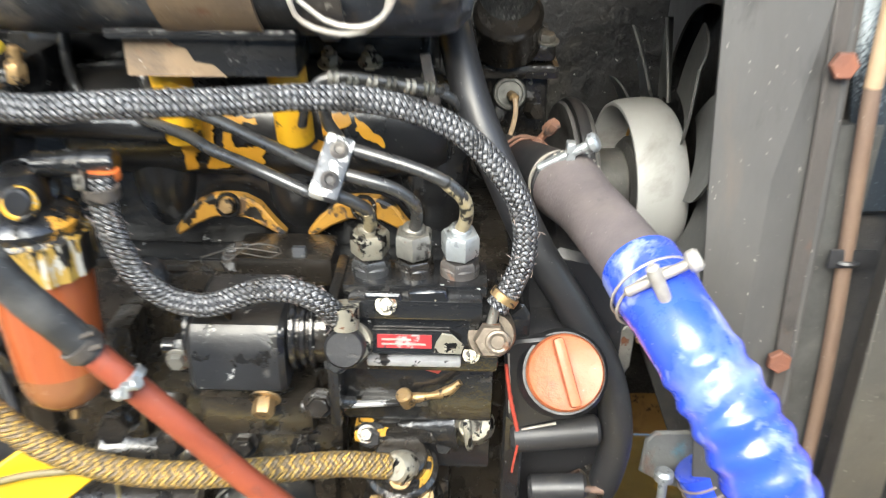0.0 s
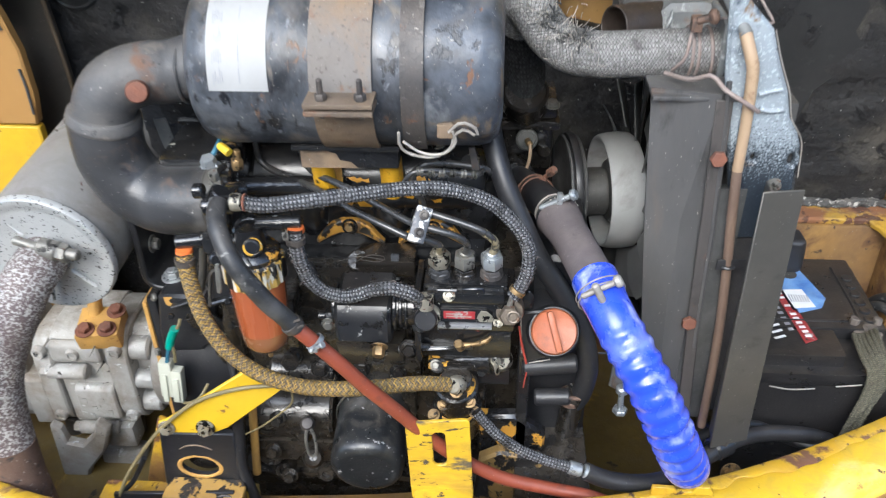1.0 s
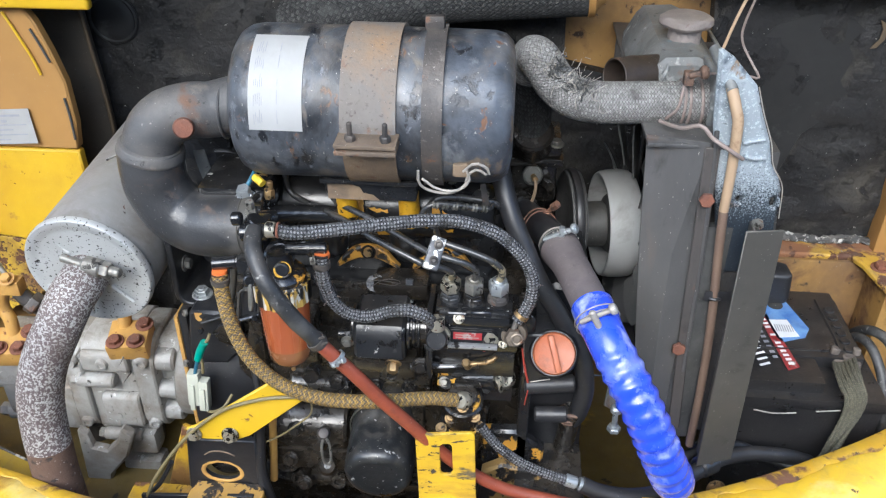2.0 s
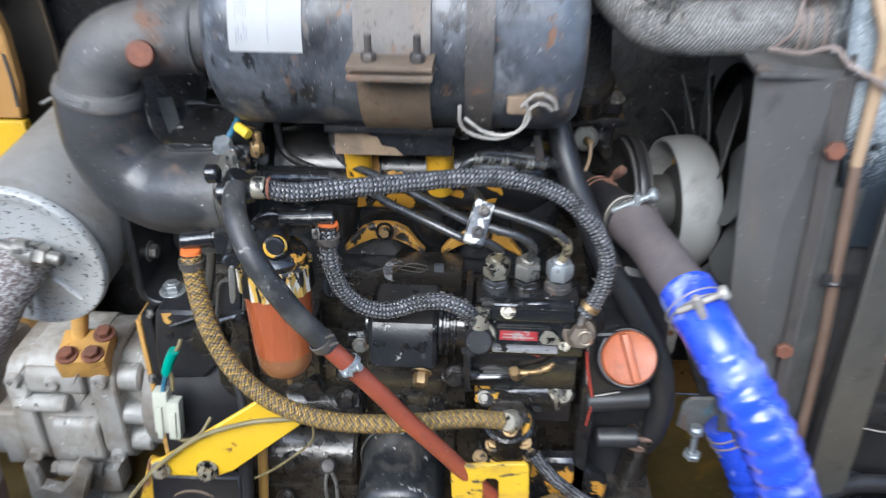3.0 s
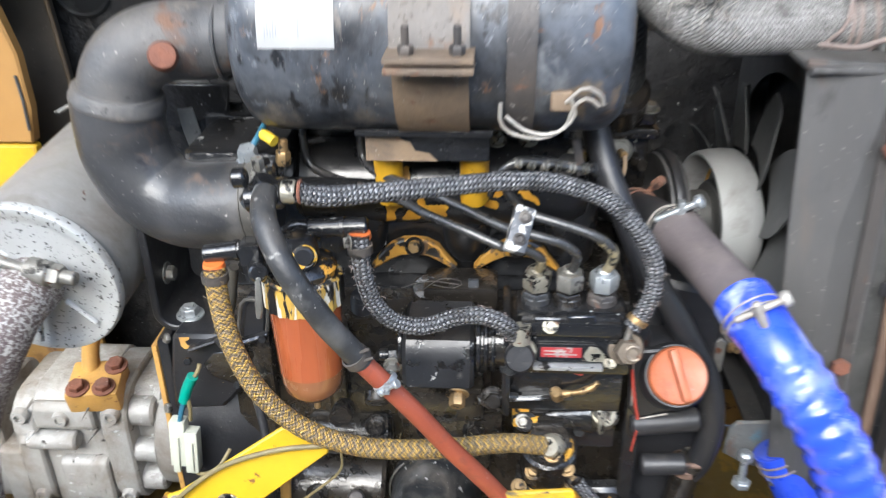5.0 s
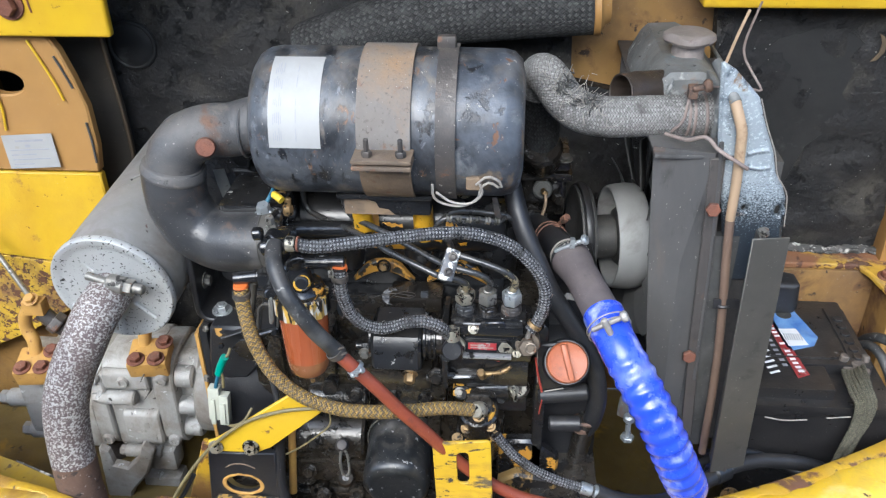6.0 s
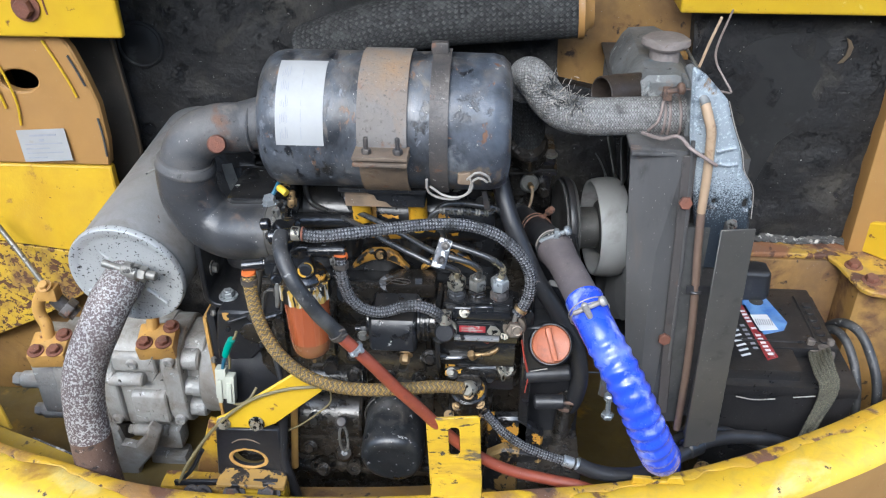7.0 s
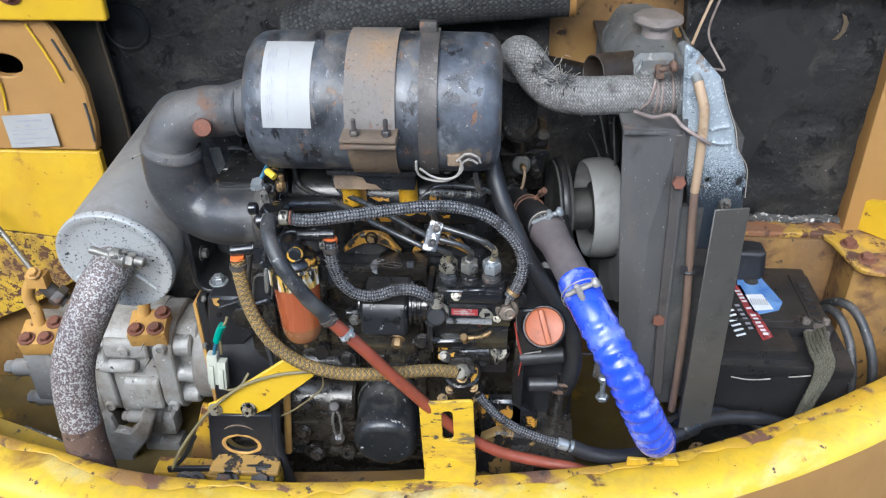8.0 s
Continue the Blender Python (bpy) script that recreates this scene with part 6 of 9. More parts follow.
for p in ((-0.033, 0.505, 0.786), (0.000, 0.505, 0.792), (-0.016, 0.495, 0.818), (-0.046, 0.510, 0.762), (0.007, 0.510, 0.769)):
    bolt(fit1, p, (0, -0.5, 0.8), 0.0055, brass)
bm = lathe(B(), (-0.012, 0.505, 0.822), (-0.021, 0.492, 0.831), [(0, 0), (0.011, 0), (0.012, 0.004), (0.012, 0.012), (0.009, 0.016), (0, 0.016)], 18)
part("spout", bm, nut_chipped, fit1)

h6 = hose("small_braid_hose", "thin black woven hose with a crimped end", [(0.009, 0.490, 0.791), (0.020, 0.486, 0.777), (0.038, 0.482, 0.758), (0.068, 0.478, 0.737), (0.102, 0.474, 0.724), (0.131, 0.472, 0.716)], 0.0068, braid_dark, 24, 0.0025, lumpy)
bm = B()
cyl(bm, (0.127, 0.472, 0.718), (0.143, 0.472, 0.712), 0.0088, 18)
cyl(bm, (0.146, 0.472, 0.712), (0.155, 0.472, 0.709), 0.0092, 18)
part("crimp_ferrule", bm, zinc, h6)
hose("black_cable", "black rubber hose along the sill", [(0.149, 0.472, 0.711), (0.175, 0.472, 0.698), (0.214, 0.475, 0.689), (0.258, 0.490, 0.683), (0.308, 0.530, 0.676), (0.359, 0.570, 0.673), (0.412, 0.600, 0.659), (0.471, 0.610, 0.649), (0.514, 0.620, 0.629)], 0.0115, rubber, 18, 0.006)
hose("black_cable", "black rubber cable beside the battery", [(0.298, 0.570, 0.666), (0.337, 0.590, 0.668), (0.369, 0.610, 0.659), (0.412, 0.630, 0.643), (0.459, 0.620, 0.628), (0.499, 0.600, 0.631)], 0.008, rubber, 14, 0.006)
bm = box(B(), (0.331, 0.545, 0.666), ((0.347, 0.545, 0.701)[0], 0.585, (0.347, 0.545, 0.701)[2]), 0.008, seg=3)
cb = thing("cable_clamp", (0.356, 0.550, 0.640), "black cable clamp with a rusty bolt", "clamp")
part("clamp_body", bm, strap_steel, cb)
for a, b in (((0.326, 0.548, 0.676), (0.352, 0.566, 0.674)), ((0.330, 0.586, 0.668), (0.362, 0.604, 0.662))):
    part("sleeve", cyl(B(), a, b, 0.0165, 22, 0.003), hose_black, cb, "black rubber sleeve round the cable")
bolt(cb, (0.356, 0.540, 0.643), (0, -1, 0.4), 0.010, brass)

# coolant hoses
bypass = hose("bypass_hose", "black rubber coolant hose curving down past the oil filler", [(0.010, 0.690, 1.130), (0.020, 0.640, 1.096), (0.034, 0.612, 1.056), (0.052, 0.596, 1.018), (0.079, 0.578, 0.966), (0.108, 0.570, 0.922), (0.139, 0.566, 0.864), (0.151, 0.562, 0.808), (0.147, 0.566, 0.757), (0.139, 0.570, 0.735)], 0.0132, rubber, 20, 0.006)
bm = B()
lathe(bm, (0.134, 0.570, 0.749), (0.134, 0.575, 0.718), [(0.0152, 0), (0.0172, 0.001), (0.0172, 0.009), (0.0152, 0.010)], 26)
cyl(bm, (0.125, 0.555, 0.757), (0.146, 0.555, 0.756), 0.003, 10)
part("hose_clamp", bm, flex_rust, bypass, "rusty band clamp")
bm = plate(B(), [(0.152, 0.842), (0.152, 0.884), (0.157, 0.890), (0.164, 0.884), (0.163, 0.850), (0.158, 0.840)], 0.004, XZ(0.600), bev=0.001)
part("hose_bracket", bm, bare_steel, bypass, "small bare steel bracket")
bolt(bypass, (0.170, 0.598, 0.880), (0.6, -0.8, 0), 0.0055, brass, h=0.008)
hose("pipe_stub", "black coolant pipe below the hose", [(0.140, 0.566, 0.758), (0.137, 0.573, 0.728), (0.133, 0.590, 0.661), (0.123, 0.600, 0.599)], 0.0149, muddy_black, 18, 0.006, category="pipe")

lower = hose("lower_radiator_hose", "mauve-grey rubber radiator hose", [(0.103, 0.617, 0.999), (0.110, 0.597, 0.998), (0.121, 0.560, 0.996), (0.135, 0.510, 0.992), (0.145, 0.475, 0.986)], 0.0232, rubber_mauve, 32, 0.004, lambda s, a: 1.17 - 0.17 * min(1.0, max(0.0, s - 0.004) / 0.030))
d1 = V((0.110, 0.598, 0.998)) - V((0.095, 0.650, 0.993))
part("black_sleeve", tube(B(), [(0.056, 0.765, 0.966), (0.070, 0.728, 0.975), (0.082, 0.692, 0.984), (0.095, 0.650, 0.993), (0.108, 0.606, 0.998)], 0.0218, 28), rubber, lower, "black rubber sleeve pushed into the hose")
part("cut_edge", torus(B(), (0.1025, 0.618, 0.9995), d1, 0.0255, 0.0022, 40, 8), rubber, lower, "black cut end of the hose")
for k in range(8):
    a = 0.5 + k * 0.21
    u, w = axis_frame(d1)
    o = u * math.cos(a) + w * math.sin(a)
    part("ply_end", cyl(B(), V((0.1035, 0.616, 0.999)) + o * 0.0262, V((0.1035, 0.616, 0.999)) + o * 0.0284, 0.0013, 8, 0.0004), wire_white, lower, "white thread end of the hose ply")
for k, mt in ((0.0, wire_white), (0.006, bare_steel)):
    part("clamp_wire", torus(B(), V((0.099, 0.636, 0.9950)) + d1.normalized() * k, d1, 0.0235, 0.0014, 36, 6), mt, lower)
bm = B()
cyl(bm, (0.080, 0.612, 1.014), (0.117, 0.605, 1.037), 0.0036, 12)
cyl(bm, (0.115, 0.6055, 1.036), (0.1215, 0.604, 1.040), 0.0072, 14, 0.002)
box(bm, (-0.0035, -0.004, -0.010), (0.0035, 0.006, 0.008), 0.002, Matrix.Translation((0.103, 0.608, 1.029)))
part("clamp_screw", bm, zinc, lower, "bright zinc clamp screw")
bl_pts = [(0.138, 0.499, 0.993), (0.143, 0.482, 0.989), (0.156, 0.449, 0.976), (0.178, 0.420, 0.948), (0.197, 0.403, 0.918), (0.212, 0.396, 0.888), (0.226, 0.393, 0.858), (0.239, 0.397, 0.828), (0.251, 0.411, 0.798), (0.261, 0.438, 0.768), (0.270, 0.472, 0.738), (0.280, 0.503, 0.708), (0.288, 0.524, 0.684)]


def ripple(s, a):
    return 1.06 - 0.06 * min(1.0, max(0.0, (s - 0.025) / 0.015)) + min(1.0, max(0.0, (s - 0.060) / 0.02)) * (0.11 * (0.5 + 0.5 * math.sin(2 * math.pi * s / 0.0175)) - 0.03)


blue = hose("blue_radiator_hose", "bright blue corrugated silicone radiator hose", bl_pts, 0.0245, blue_hose, 32, 0.002, ripple)
bm = tube(B(), [(0.286, 0.518, 0.690), (0.296, 0.538, 0.652), (0.297, 0.565, 0.632), (0.288, 0.585, 0.645), (0.266, 0.600, 0.690), (0.240, 0.611, 0.735)], 0.0235, 28, 0.002, lambda s, a: 1.0 + (0.10 * (0.5 + 0.5 * math.sin(2 * math.pi * s / 0.0175)) - 0.03) * min(1.0, max(0.0, (0.150 - s) / 0.02)))
part("return_bend", bm, blue_hose, blue, "lower bend of the blue hose")
d2 = V(bl_pts[2]) - V(bl_pts[1])
bm = B()
cyl(bm, (0.120, 0.457, 0.999), (0.155, 0.455, 1.021), 0.0032, 12)
cyl(bm, (0.153, 0.455, 1.020), (0.160, 0.455, 1.0245), 0.0070, 14, 0.002)
cyl(bm, (0.145, 0.450, 0.994), (0.131, 0.449, 1.022), 0.0042, 12, 0.002)
for k in (-1, 1):
    torus(bm, V((0.1435, 0.480, 0.987)) + d2.normalized() * 0.0035 * k, d2, 0.0272, 0.0010, 32, 6)
part("wire_clamp", bm, wire_white, blue, "dull zinc double-wire clamp with a long screw")
bm = B()
cyl(bm, (0.207, 0.598, 0.690), (0.206, 0.598, 0.736), 0.0042, 12)
cyl(bm, (0.206, 0.598, 0.728), (0.206, 0.598, 0.741), 0.0085, 16, 0.003)
hexa(bm, (0.207, 0.598, 0.692), (0.207, 0.598, 0.700), 0.0105)
part("lower_clamp", bm, zinc, blue, "pale zinc clamp bolt")
d4 = V((0.240, 0.611, 0.735)) - V((0.266, 0.600, 0.690))
bm = B()
for k in (-0.020, -0.010):
    torus(bm, V((0.240, 0.611, 0.735)) + d4.normalized() * k, d4, 0.0245, 0.0012, 34, 6)
part("lower_wire", bm, wire_rusty, blue, "double-wire clamp")
bm = plate(B(), [(0.194, 0.706), (0.196, 0.742), (0.204, 0.752), (0.256, 0.755), (0.272, 0.742), (0.300, 0.690), (0.285, 0.676), (0.220, 0.690)], 0.006, XZ(0.640), bev=0.002)
part("outlet_flange", bm, tank_dirty, blue, "grey cast outlet flange behind the hose end")

# leak-off pipe joints above the manifold
for k in range(6):
    q = V((-0.057, 0.542, 1.100)).lerp(V((0.002, 0.555, 1.090)), k / 5)
    d = V((0.058, 0.013, -0.010)).normalized()
    bm = lathe(B(), q - d * 0.004, q + d * 0.004, [(0.0028, 0), (0.0048, 0.001), (0.0048, 0.003), (0.0034, 0.004), (0.0050, 0.005), (0.0050, 0.007), (0.0028, 0.008)], 14)
    part("pipe_joint", bm, sender_steel if k % 2 else bare_steel, engine)
part("leak_off_pipe", tube(B(), [(-0.080, 0.550, 1.066), (-0.074, 0.542, 1.086), (-0.066, 0.540, 1.098), (-0.052, 0.543, 1.101), (-0.025, 0.549, 1.096), (0.004, 0.556, 1.089), (0.012, 0.575, 1.085)], 0.0032, 10), pipe_black, engine, "thin black leak-off pipe")

# thermostat housing and top hose
th = thing("thermostat_housing", (0.068, 0.840, 0.975), "grimy black thermostat housing with a temperature sender", "thermostat")
bm = B()
box(bm, (0.034, 0.800, 0.965), (0.104, 0.90, 1.050), 0.008)
cyl(bm, (0.048, 0.790, 0.962), (0.056, 0.765, 0.966), 0.027, 24)
part("housing", bm, oily_black, th)
for z0_, z1_, k in ((1.032, 1.046, 0.0), (1.048, 1.064, 0.004)):
    part("flange", box(B(), (0.026 + k, 0.786 + k, z0_), (0.112 - k, 0.890, z1_), 0.005), oily_black, th)
bm = cyl(B(), (0.063, 0.800, 1.062), (0.062, 0.770, 1.098), 0.031, 24, 0.004)
part("outlet_neck", bm, oily_black, th)
p = V((0.067, 0.787, 1.018))
bm = lathe(B(), p + V((0, 0.03, -0.010)), p + V((0, -0.006, 0.003)), [(0, 0), (0.0135, 0), (0.0135, 0.024), (0.0155, 0.026), (0.0160, 0.032), (0.0145, 0.036), (0.0120, 0.0365), (0.0115, 0.034), (0, 0.034)], 26)
part("sender", bm, sender_steel, th, "round plated temperature sender")
part("sender_stud", cyl(B(), p + V((0.001, -0.002, 0.0)), p + V((0.004, -0.018, 0.002)), 0.0045, 12), brass, th)
part("sender_wire", tube(B(), [p + V((0.004, -0.018, 0.002)), p + V((0.005, -0.022, -0.008)), p + V((0.003, -0.024, -0.022)), p + V((-0.001, -0.024, -0.036))], 0.0024, 10), tan_hose, th, "yellowed wire")
part("side_fitting", hexa(B(), p + V((0.020, 0.005, -0.016)), p + V((0.026, -0.012, -0.012)), 0.0085), oily_black, th)
for q in ((0.034, 0.792, 1.064), (0.100, 0.800, 1.064)):
    bolt(th, q, (0, -0.2, 1), 0.0075, bare_steel)
dc = V((0.082, 0.692, 0.984)) - V((0.072, 0.722, 0.977))
bm = B()
cyl(bm, (0.084, 0.712, 0.994), (0.099, 0.700, 1.018), 0.0032, 10)
hexa(bm, (0.095, 0.703, 1.012), (0.101, 0.698, 1.021), 0.0062)
torus(bm, (0.080, 0.697, 0.983), dc, 0.0240, 0.0013, 28, 6)
torus(bm, (0.077, 0.705, 0.981), dc + V((0.004, 0, 0.004)), 0.0245, 0.0013, 28, 6)
tube(bm, [(0.074, 0.690, 1.002), (0.085, 0.684, 1.006), (0.094, 0.682, 1.000), (0.101, 0.680, 0.994)], 0.0013, 6)
box(bm, (-0.005, -0.004, -0.007), (0.004, 0.004, 0.006), 0.0015, Matrix.Translation((0.087, 0.702, 0.999)))
part("rusty_clamp", bm, clamp_rust, th, "rusty screw clamp")

top = hose("upper_radiator_hose", "frayed grey woven upper radiator hose", [(0.052, 0.735, 1.200), (0.052, 0.722, 1.222), (0.057, 0.708, 1.230), (0.066, 0.690, 1.227), (0.085, 0.675, 1.206), (0.109, 0.668, 1.192), (0.144, 0.665, 1.188), (0.190, 0.665, 1.190), (0.236, 0.665, 1.192), (0.269, 0.668, 1.193)], 0.0265, braid_grey, 40, 0.004, None)
bm = B()
rnd = random.Random(5)
for i in range(150):
    t = rnd.random()
    base = V((0.065, 0.660, 1.236)).lerp(V((0.129, 0.634, 1.203)), t) + V((rnd.gauss(0, .008), rnd.gauss(0.004, .004), rnd.gauss(0, .014)))
    v = V((rnd.gauss(0, .007), rnd.gauss(-.004, .003), rnd.gauss(.002, .007)))
    tube(bm, [base, base + v * 0.5 + V((0, 0, rnd.gauss(0, .002))), base + v], 0.0004, 4, 0.004, None, False)
part("frayed_strand", bm, wire_white, top, "loose frayed strands")
bm = B()
for i in range(70):
    t = rnd.choice((0.25, 0.75)) + rnd.gauss(0, 0.06)
    base = V((0.065, 0.660, 1.236)).lerp(V((0.128, 0.632, 1.207)), t) + V((rnd.gauss(0, .005), rnd.gauss(0.003, .002), rnd.gauss(0.004, .008)))
    v = V((rnd.gauss(0, .006), rnd.gauss(-.001, .002), rnd.gauss(0, .006)))
    tube(bm, [base, base + v * 0.5 + V((0, -.001, 0)), base + v], 0.0009, 4, 0.004, None, False)
part("scuffed_strand", bm, hub_black, top, "dark bared strands")
part("riser", tube(B(), [(0.063, 0.788, 1.070), (0.061, 0.785, 1.115), (0.056, 0.768, 1.160), (0.052, 0.742, 1.200), (0.052, 0.724, 1.219)], 0.0262, 32, 0.005), braid_black, top, "dark grimy lower run")
bm = B()
for p, k in (((0.239, 0.667, 1.192), -0.02), ((0.246, 0.667, 1.192), 0.01), ((0.261, 0.667, 1.192), 0.06)):
    torus(bm, p, (1, 0.02, k), 0.0278, 0.0021, 34, 7)
part("wire_binding", bm, wire_rusty, top, "rusty wire bound round the hose end")
bm = B()
box(bm, (-0.006, -0.006, -0.009), (0.006, 0.006, 0.008), 0.002, Matrix.Translation((0.238, 0.640, 1.234)))
cyl(bm, (0.237, 0.636, 1.238), (0.250, 0.634, 1.242), 0.0045, 12, 0.001)
cyl(bm, (0.249, 0.634, 1.242), (0.259, 0.634, 1.244), 0.0085, 14, 0.003)
part("rusty_clamp", bm, flex_rust, top)
bm = B()
tube(bm, [(0.252, 0.640, 1.240), (0.283, 0.660, 1.232), (0.319, 0.680, 1.223), (0.335, 0.690, 1.218), (0.325, 0.700, 1.234), (0.315, 0.720, 1.252), (0.321, 0.750, 1.266), (0.347, 0.800, 1.302)], 0.0016, 8)
tube(bm, [(0.210, 0.630, 1.181), (0.231, 0.600, 1.186), (0.249, 0.584, 1.197), (0.264, 0.578, 1.184), (0.283, 0.566, 1.175), (0.300, 0.570, 1.163)], 0.0026, 8)
tube(bm, [(0.219, 0.640, 1.180), (0.229, 0.630, 1.198), (0.233, 0.636, 1.216), (0.235, 0.640, 1.234)], 0.002, 8)
part("tie_wire", bm, wire_rusty, top, "bent tie wire with rust")

# ---- fan, pulleys and belt ----
fan = thing("cooling_fan", (0.20, 0.838, 0.75), "pale grey plastic cooling fan on a dark hub", "fan")
FC = V((0.203, 0.838, 0.912))
AX = V((math.cos(radians(8)), math.sin(radians(8)), 0))
bm = lathe(B(), FC + AX * -0.012, FC + AX * 0.05, [(0.076, 0.028), (0.077, -0.009), (0.079, -0.013), (0.082, -0.013), (0.0845, -0.008), (0.0860, 0.002), (0.0868, 0.018), (0.0855, 0.031), (0.080, 0.038), (0, 0.040)], 64)
part("fan_hub", bm, fan_grey, fan)
part("ochre_ring", torus(B(), FC + AX * 0.012, AX, 0.0715, 0.0036, 44, 8), flange_ochre, fan, "ochre painted ring inside the hub")
part("hub_plate", lathe(B(), FC + AX * 0.006, FC + AX * 0.05, [(0, 0), (0.050, 0.0), (0.068, 0.004), (0.0755, 0.008), (0.0755, 0.014), (0, 0.016)], 44), hub_black, fan, "dark plate inside the hub")
bm = lathe(B(), FC + AX * -0.016, FC, [(0, 0), (0.030, 0.0), (0.044, 0.003), (0.048, 0.008), (0.048, 0.020), (0, 0.024)], 44)
part("hub_boss", bm, hub_black, fan)
bm = cyl(B(), FC + AX * -0.065, FC + AX * -0.014, 0.036, 32, 0.004)
part("spacer", bm, hub_black, fan)
for i in range(11):
    bm = B()
    rows = []
    for k in range(9):
        r = 0.084 + 0.080 * k / 8
        tw = radians(62 - 10 * k / 8)
        w = 0.036 + 0.022 * math.sin(math.pi * (0.15 + 0.7 * k / 8))
        rows.append([])
        for side in (1, -1):
            for j in range(7):
                s = (j / 6 - 0.5) * 2 * w * side
                bow = 0.006 * (1 - (s / w) ** 2)
                x = s * math.cos(tw) * 0.5 + bow
                y = s * math.sin(tw)
                rows[-1].append(bm.verts.new((x + 0.0013 * side + 0.026, y, r)))
    n = 14
    for a, b in zip(rows, rows[1:]):
        for j in range(n):
            bm.faces.new((a[j], a[(j + 1) % n], b[(j + 1) % n], b[j]))
    bm.faces.new(rows[-1])
    bm.faces.new(rows[0][::-1])
    bmesh.ops.transform(bm, matrix=Matrix.Translation(FC) @ Matrix.Rotation(radians(8), 4, "Z") @ Matrix.Rotation(2 * math.pi * i / 11 + 0.35, 4, "X"), verts=bm.verts)
    part("blade", bm, blade_grey, fan, "grey fan blade")
pl = thing("fan_pulley", (0.13, 0.75, 0.90), "grey pressed-steel fan pulley with a rubber belt", "pulley")
PC = V((0.124, 0.838, 0.918))
bm = lathe(B(), PC, PC + AX * 0.04, [(0, 0.008), (0.03, 0.008), (0.052, 0.004), (0.060, 0.0), (0.074, 0.0), (0.076, 0.003), (0.066, 0.009), (0.066, 0.014), (0.076, 0.020), (0.074, 0.023), (0, 0.023)], 44)
part("pulley_disc", bm, pulley_grey, pl)
bm = B()
lathe(bm, PC + AX * 0.006, PC + AX * 0.02, [(0.066, 0.001), (0.0785, 0.0), (0.0795, 0.003), (0.0795, 0.008), (0.0785, 0.011), (0.066, 0.010)], 44)
part("belt", bm, rubber, pl, "black rubber V-belt")
bm = B()
for pts in ([(0.139, 0.762, 0.910), (0.139, 0.775, 0.81), (0.139, 0.795, 0.70)],):
    tube(bm, pts, 0.006, 8)
part("belt_run", bm, rubber, pl)

# ---- radiator ----
rad = thing("radiator", (0.28, 0.75, 0.66), "dusty steel radiator with pale chipped side plate and cap", "radiator")
bm = B()
box(bm, (0.292, 0.60, 0.70), (0.352, 1.0, 1.16), 0.003)
part("core", bm, core_fins, rad)
bm = B()
pts = [(0.255, 0.600, 1.289), (0.273, 0.600, 1.278), (0.305, 0.600, 1.245), (0.317, 0.600, 1.213), (0.333, 0.600, 1.177), (0.341, 0.600, 1.148), (0.353, 0.600, 1.130), (0.359, 0.600, 1.115), (0.363, 0.600, 1.076), (0.367, 0.600, 1.040), (0.336, 0.600, 0.992), (0.304, 0.600, 0.991), (0.280, 0.600, 1.117), (0.264, 0.600, 1.199)]
plate(bm, [(p[0], p[2]) for p in pts], 0.012, XZ(0.60), [circle((0.353, 0.600, 1.097)[0], (0.353, 0.600, 1.097)[2], 0.004, 0.007, 12), circle((0.311, 0.600, 1.099)[0], (0.311, 0.600, 1.099)[2], 0.003, 0.004, 12)], bev=0.004)
sp = part("side_plate", bm, tank_pale, rad, "pale blue-white painted side plate, worn and spattered")
part("pressed_rib", tube(B(), [(0.302, 0.586, 1.176), (0.313, 0.586, 1.180), (0.325, 0.586, 1.182)], 0.003, 8), tank_pale, sp)
part("pressed_rib", tube(B(), [(0.305, 0.586, 1.160), (0.317, 0.586, 1.157), (0.330, 0.586, 1.159)], 0.003, 8), tank_pale, sp)
bm = box(B(), (0.293, 0.588, 1.204), ((0.299, 0.588, 1.224)[0], 0.60, (0.299, 0.588, 1.224)[2]), 0.004, seg=3)
part("bump_stop", bm, tank_dirty, sp)
bm = B()
pts = [(0.305, 0.600, 1.245), (0.317, 0.600, 1.213), (0.333, 0.600, 1.177), (0.341, 0.600, 1.148), (0.353, 0.600, 1.130), (0.359, 0.600, 1.115), (0.363, 0.600, 1.076)]
tube(bm, [(p[0] + 0.001, p[1] - 0.012, p[2]) for p in pts], 0.0007, 6)
part("rim", bm, wire_white, sp, "bright bare edge")
bm = B()
plate(bm, [(0.195, 1.15), (0.196, 1.190), (0.212, 1.222), (0.222, 1.232), (0.262, 1.234), (0.280, 1.226), (0.308, 1.195), (0.330, 1.15)], 0.245, XZ(0.95), bev=0.008)
tk = part("top_tank", bm, tank_dirty, rad, "grimy grey top tank")
for x, z0, z1 in ((0.212, 1.170, 1.222), (0.285, 1.165, 1.222)):
    part("solder_seam", tube(B(), [(x, 0.703, z0), (x + 0.004, 0.702, (z0 + z1) / 2), (x + 0.012, 0.705, z1), (x + 0.014, 0.74, z1 + 0.006), (x + 0.014, 0.9, z1 + 0.006)], 0.0025, 8), tank_dirty, tk)
cpt = V((0.256, 0.790, 1.248))
bm = lathe(B(), cpt - V((0, 0, 0.02)), cpt + V((0, 0, 0.03)), [(0, 0), (0.022, 0), (0.022, 0.020), (0.031, 0.022), (0.034, 0.026), (0.033, 0.033), (0.029, 0.036), (0.023, 0.0365), (0, 0.037)], 36)
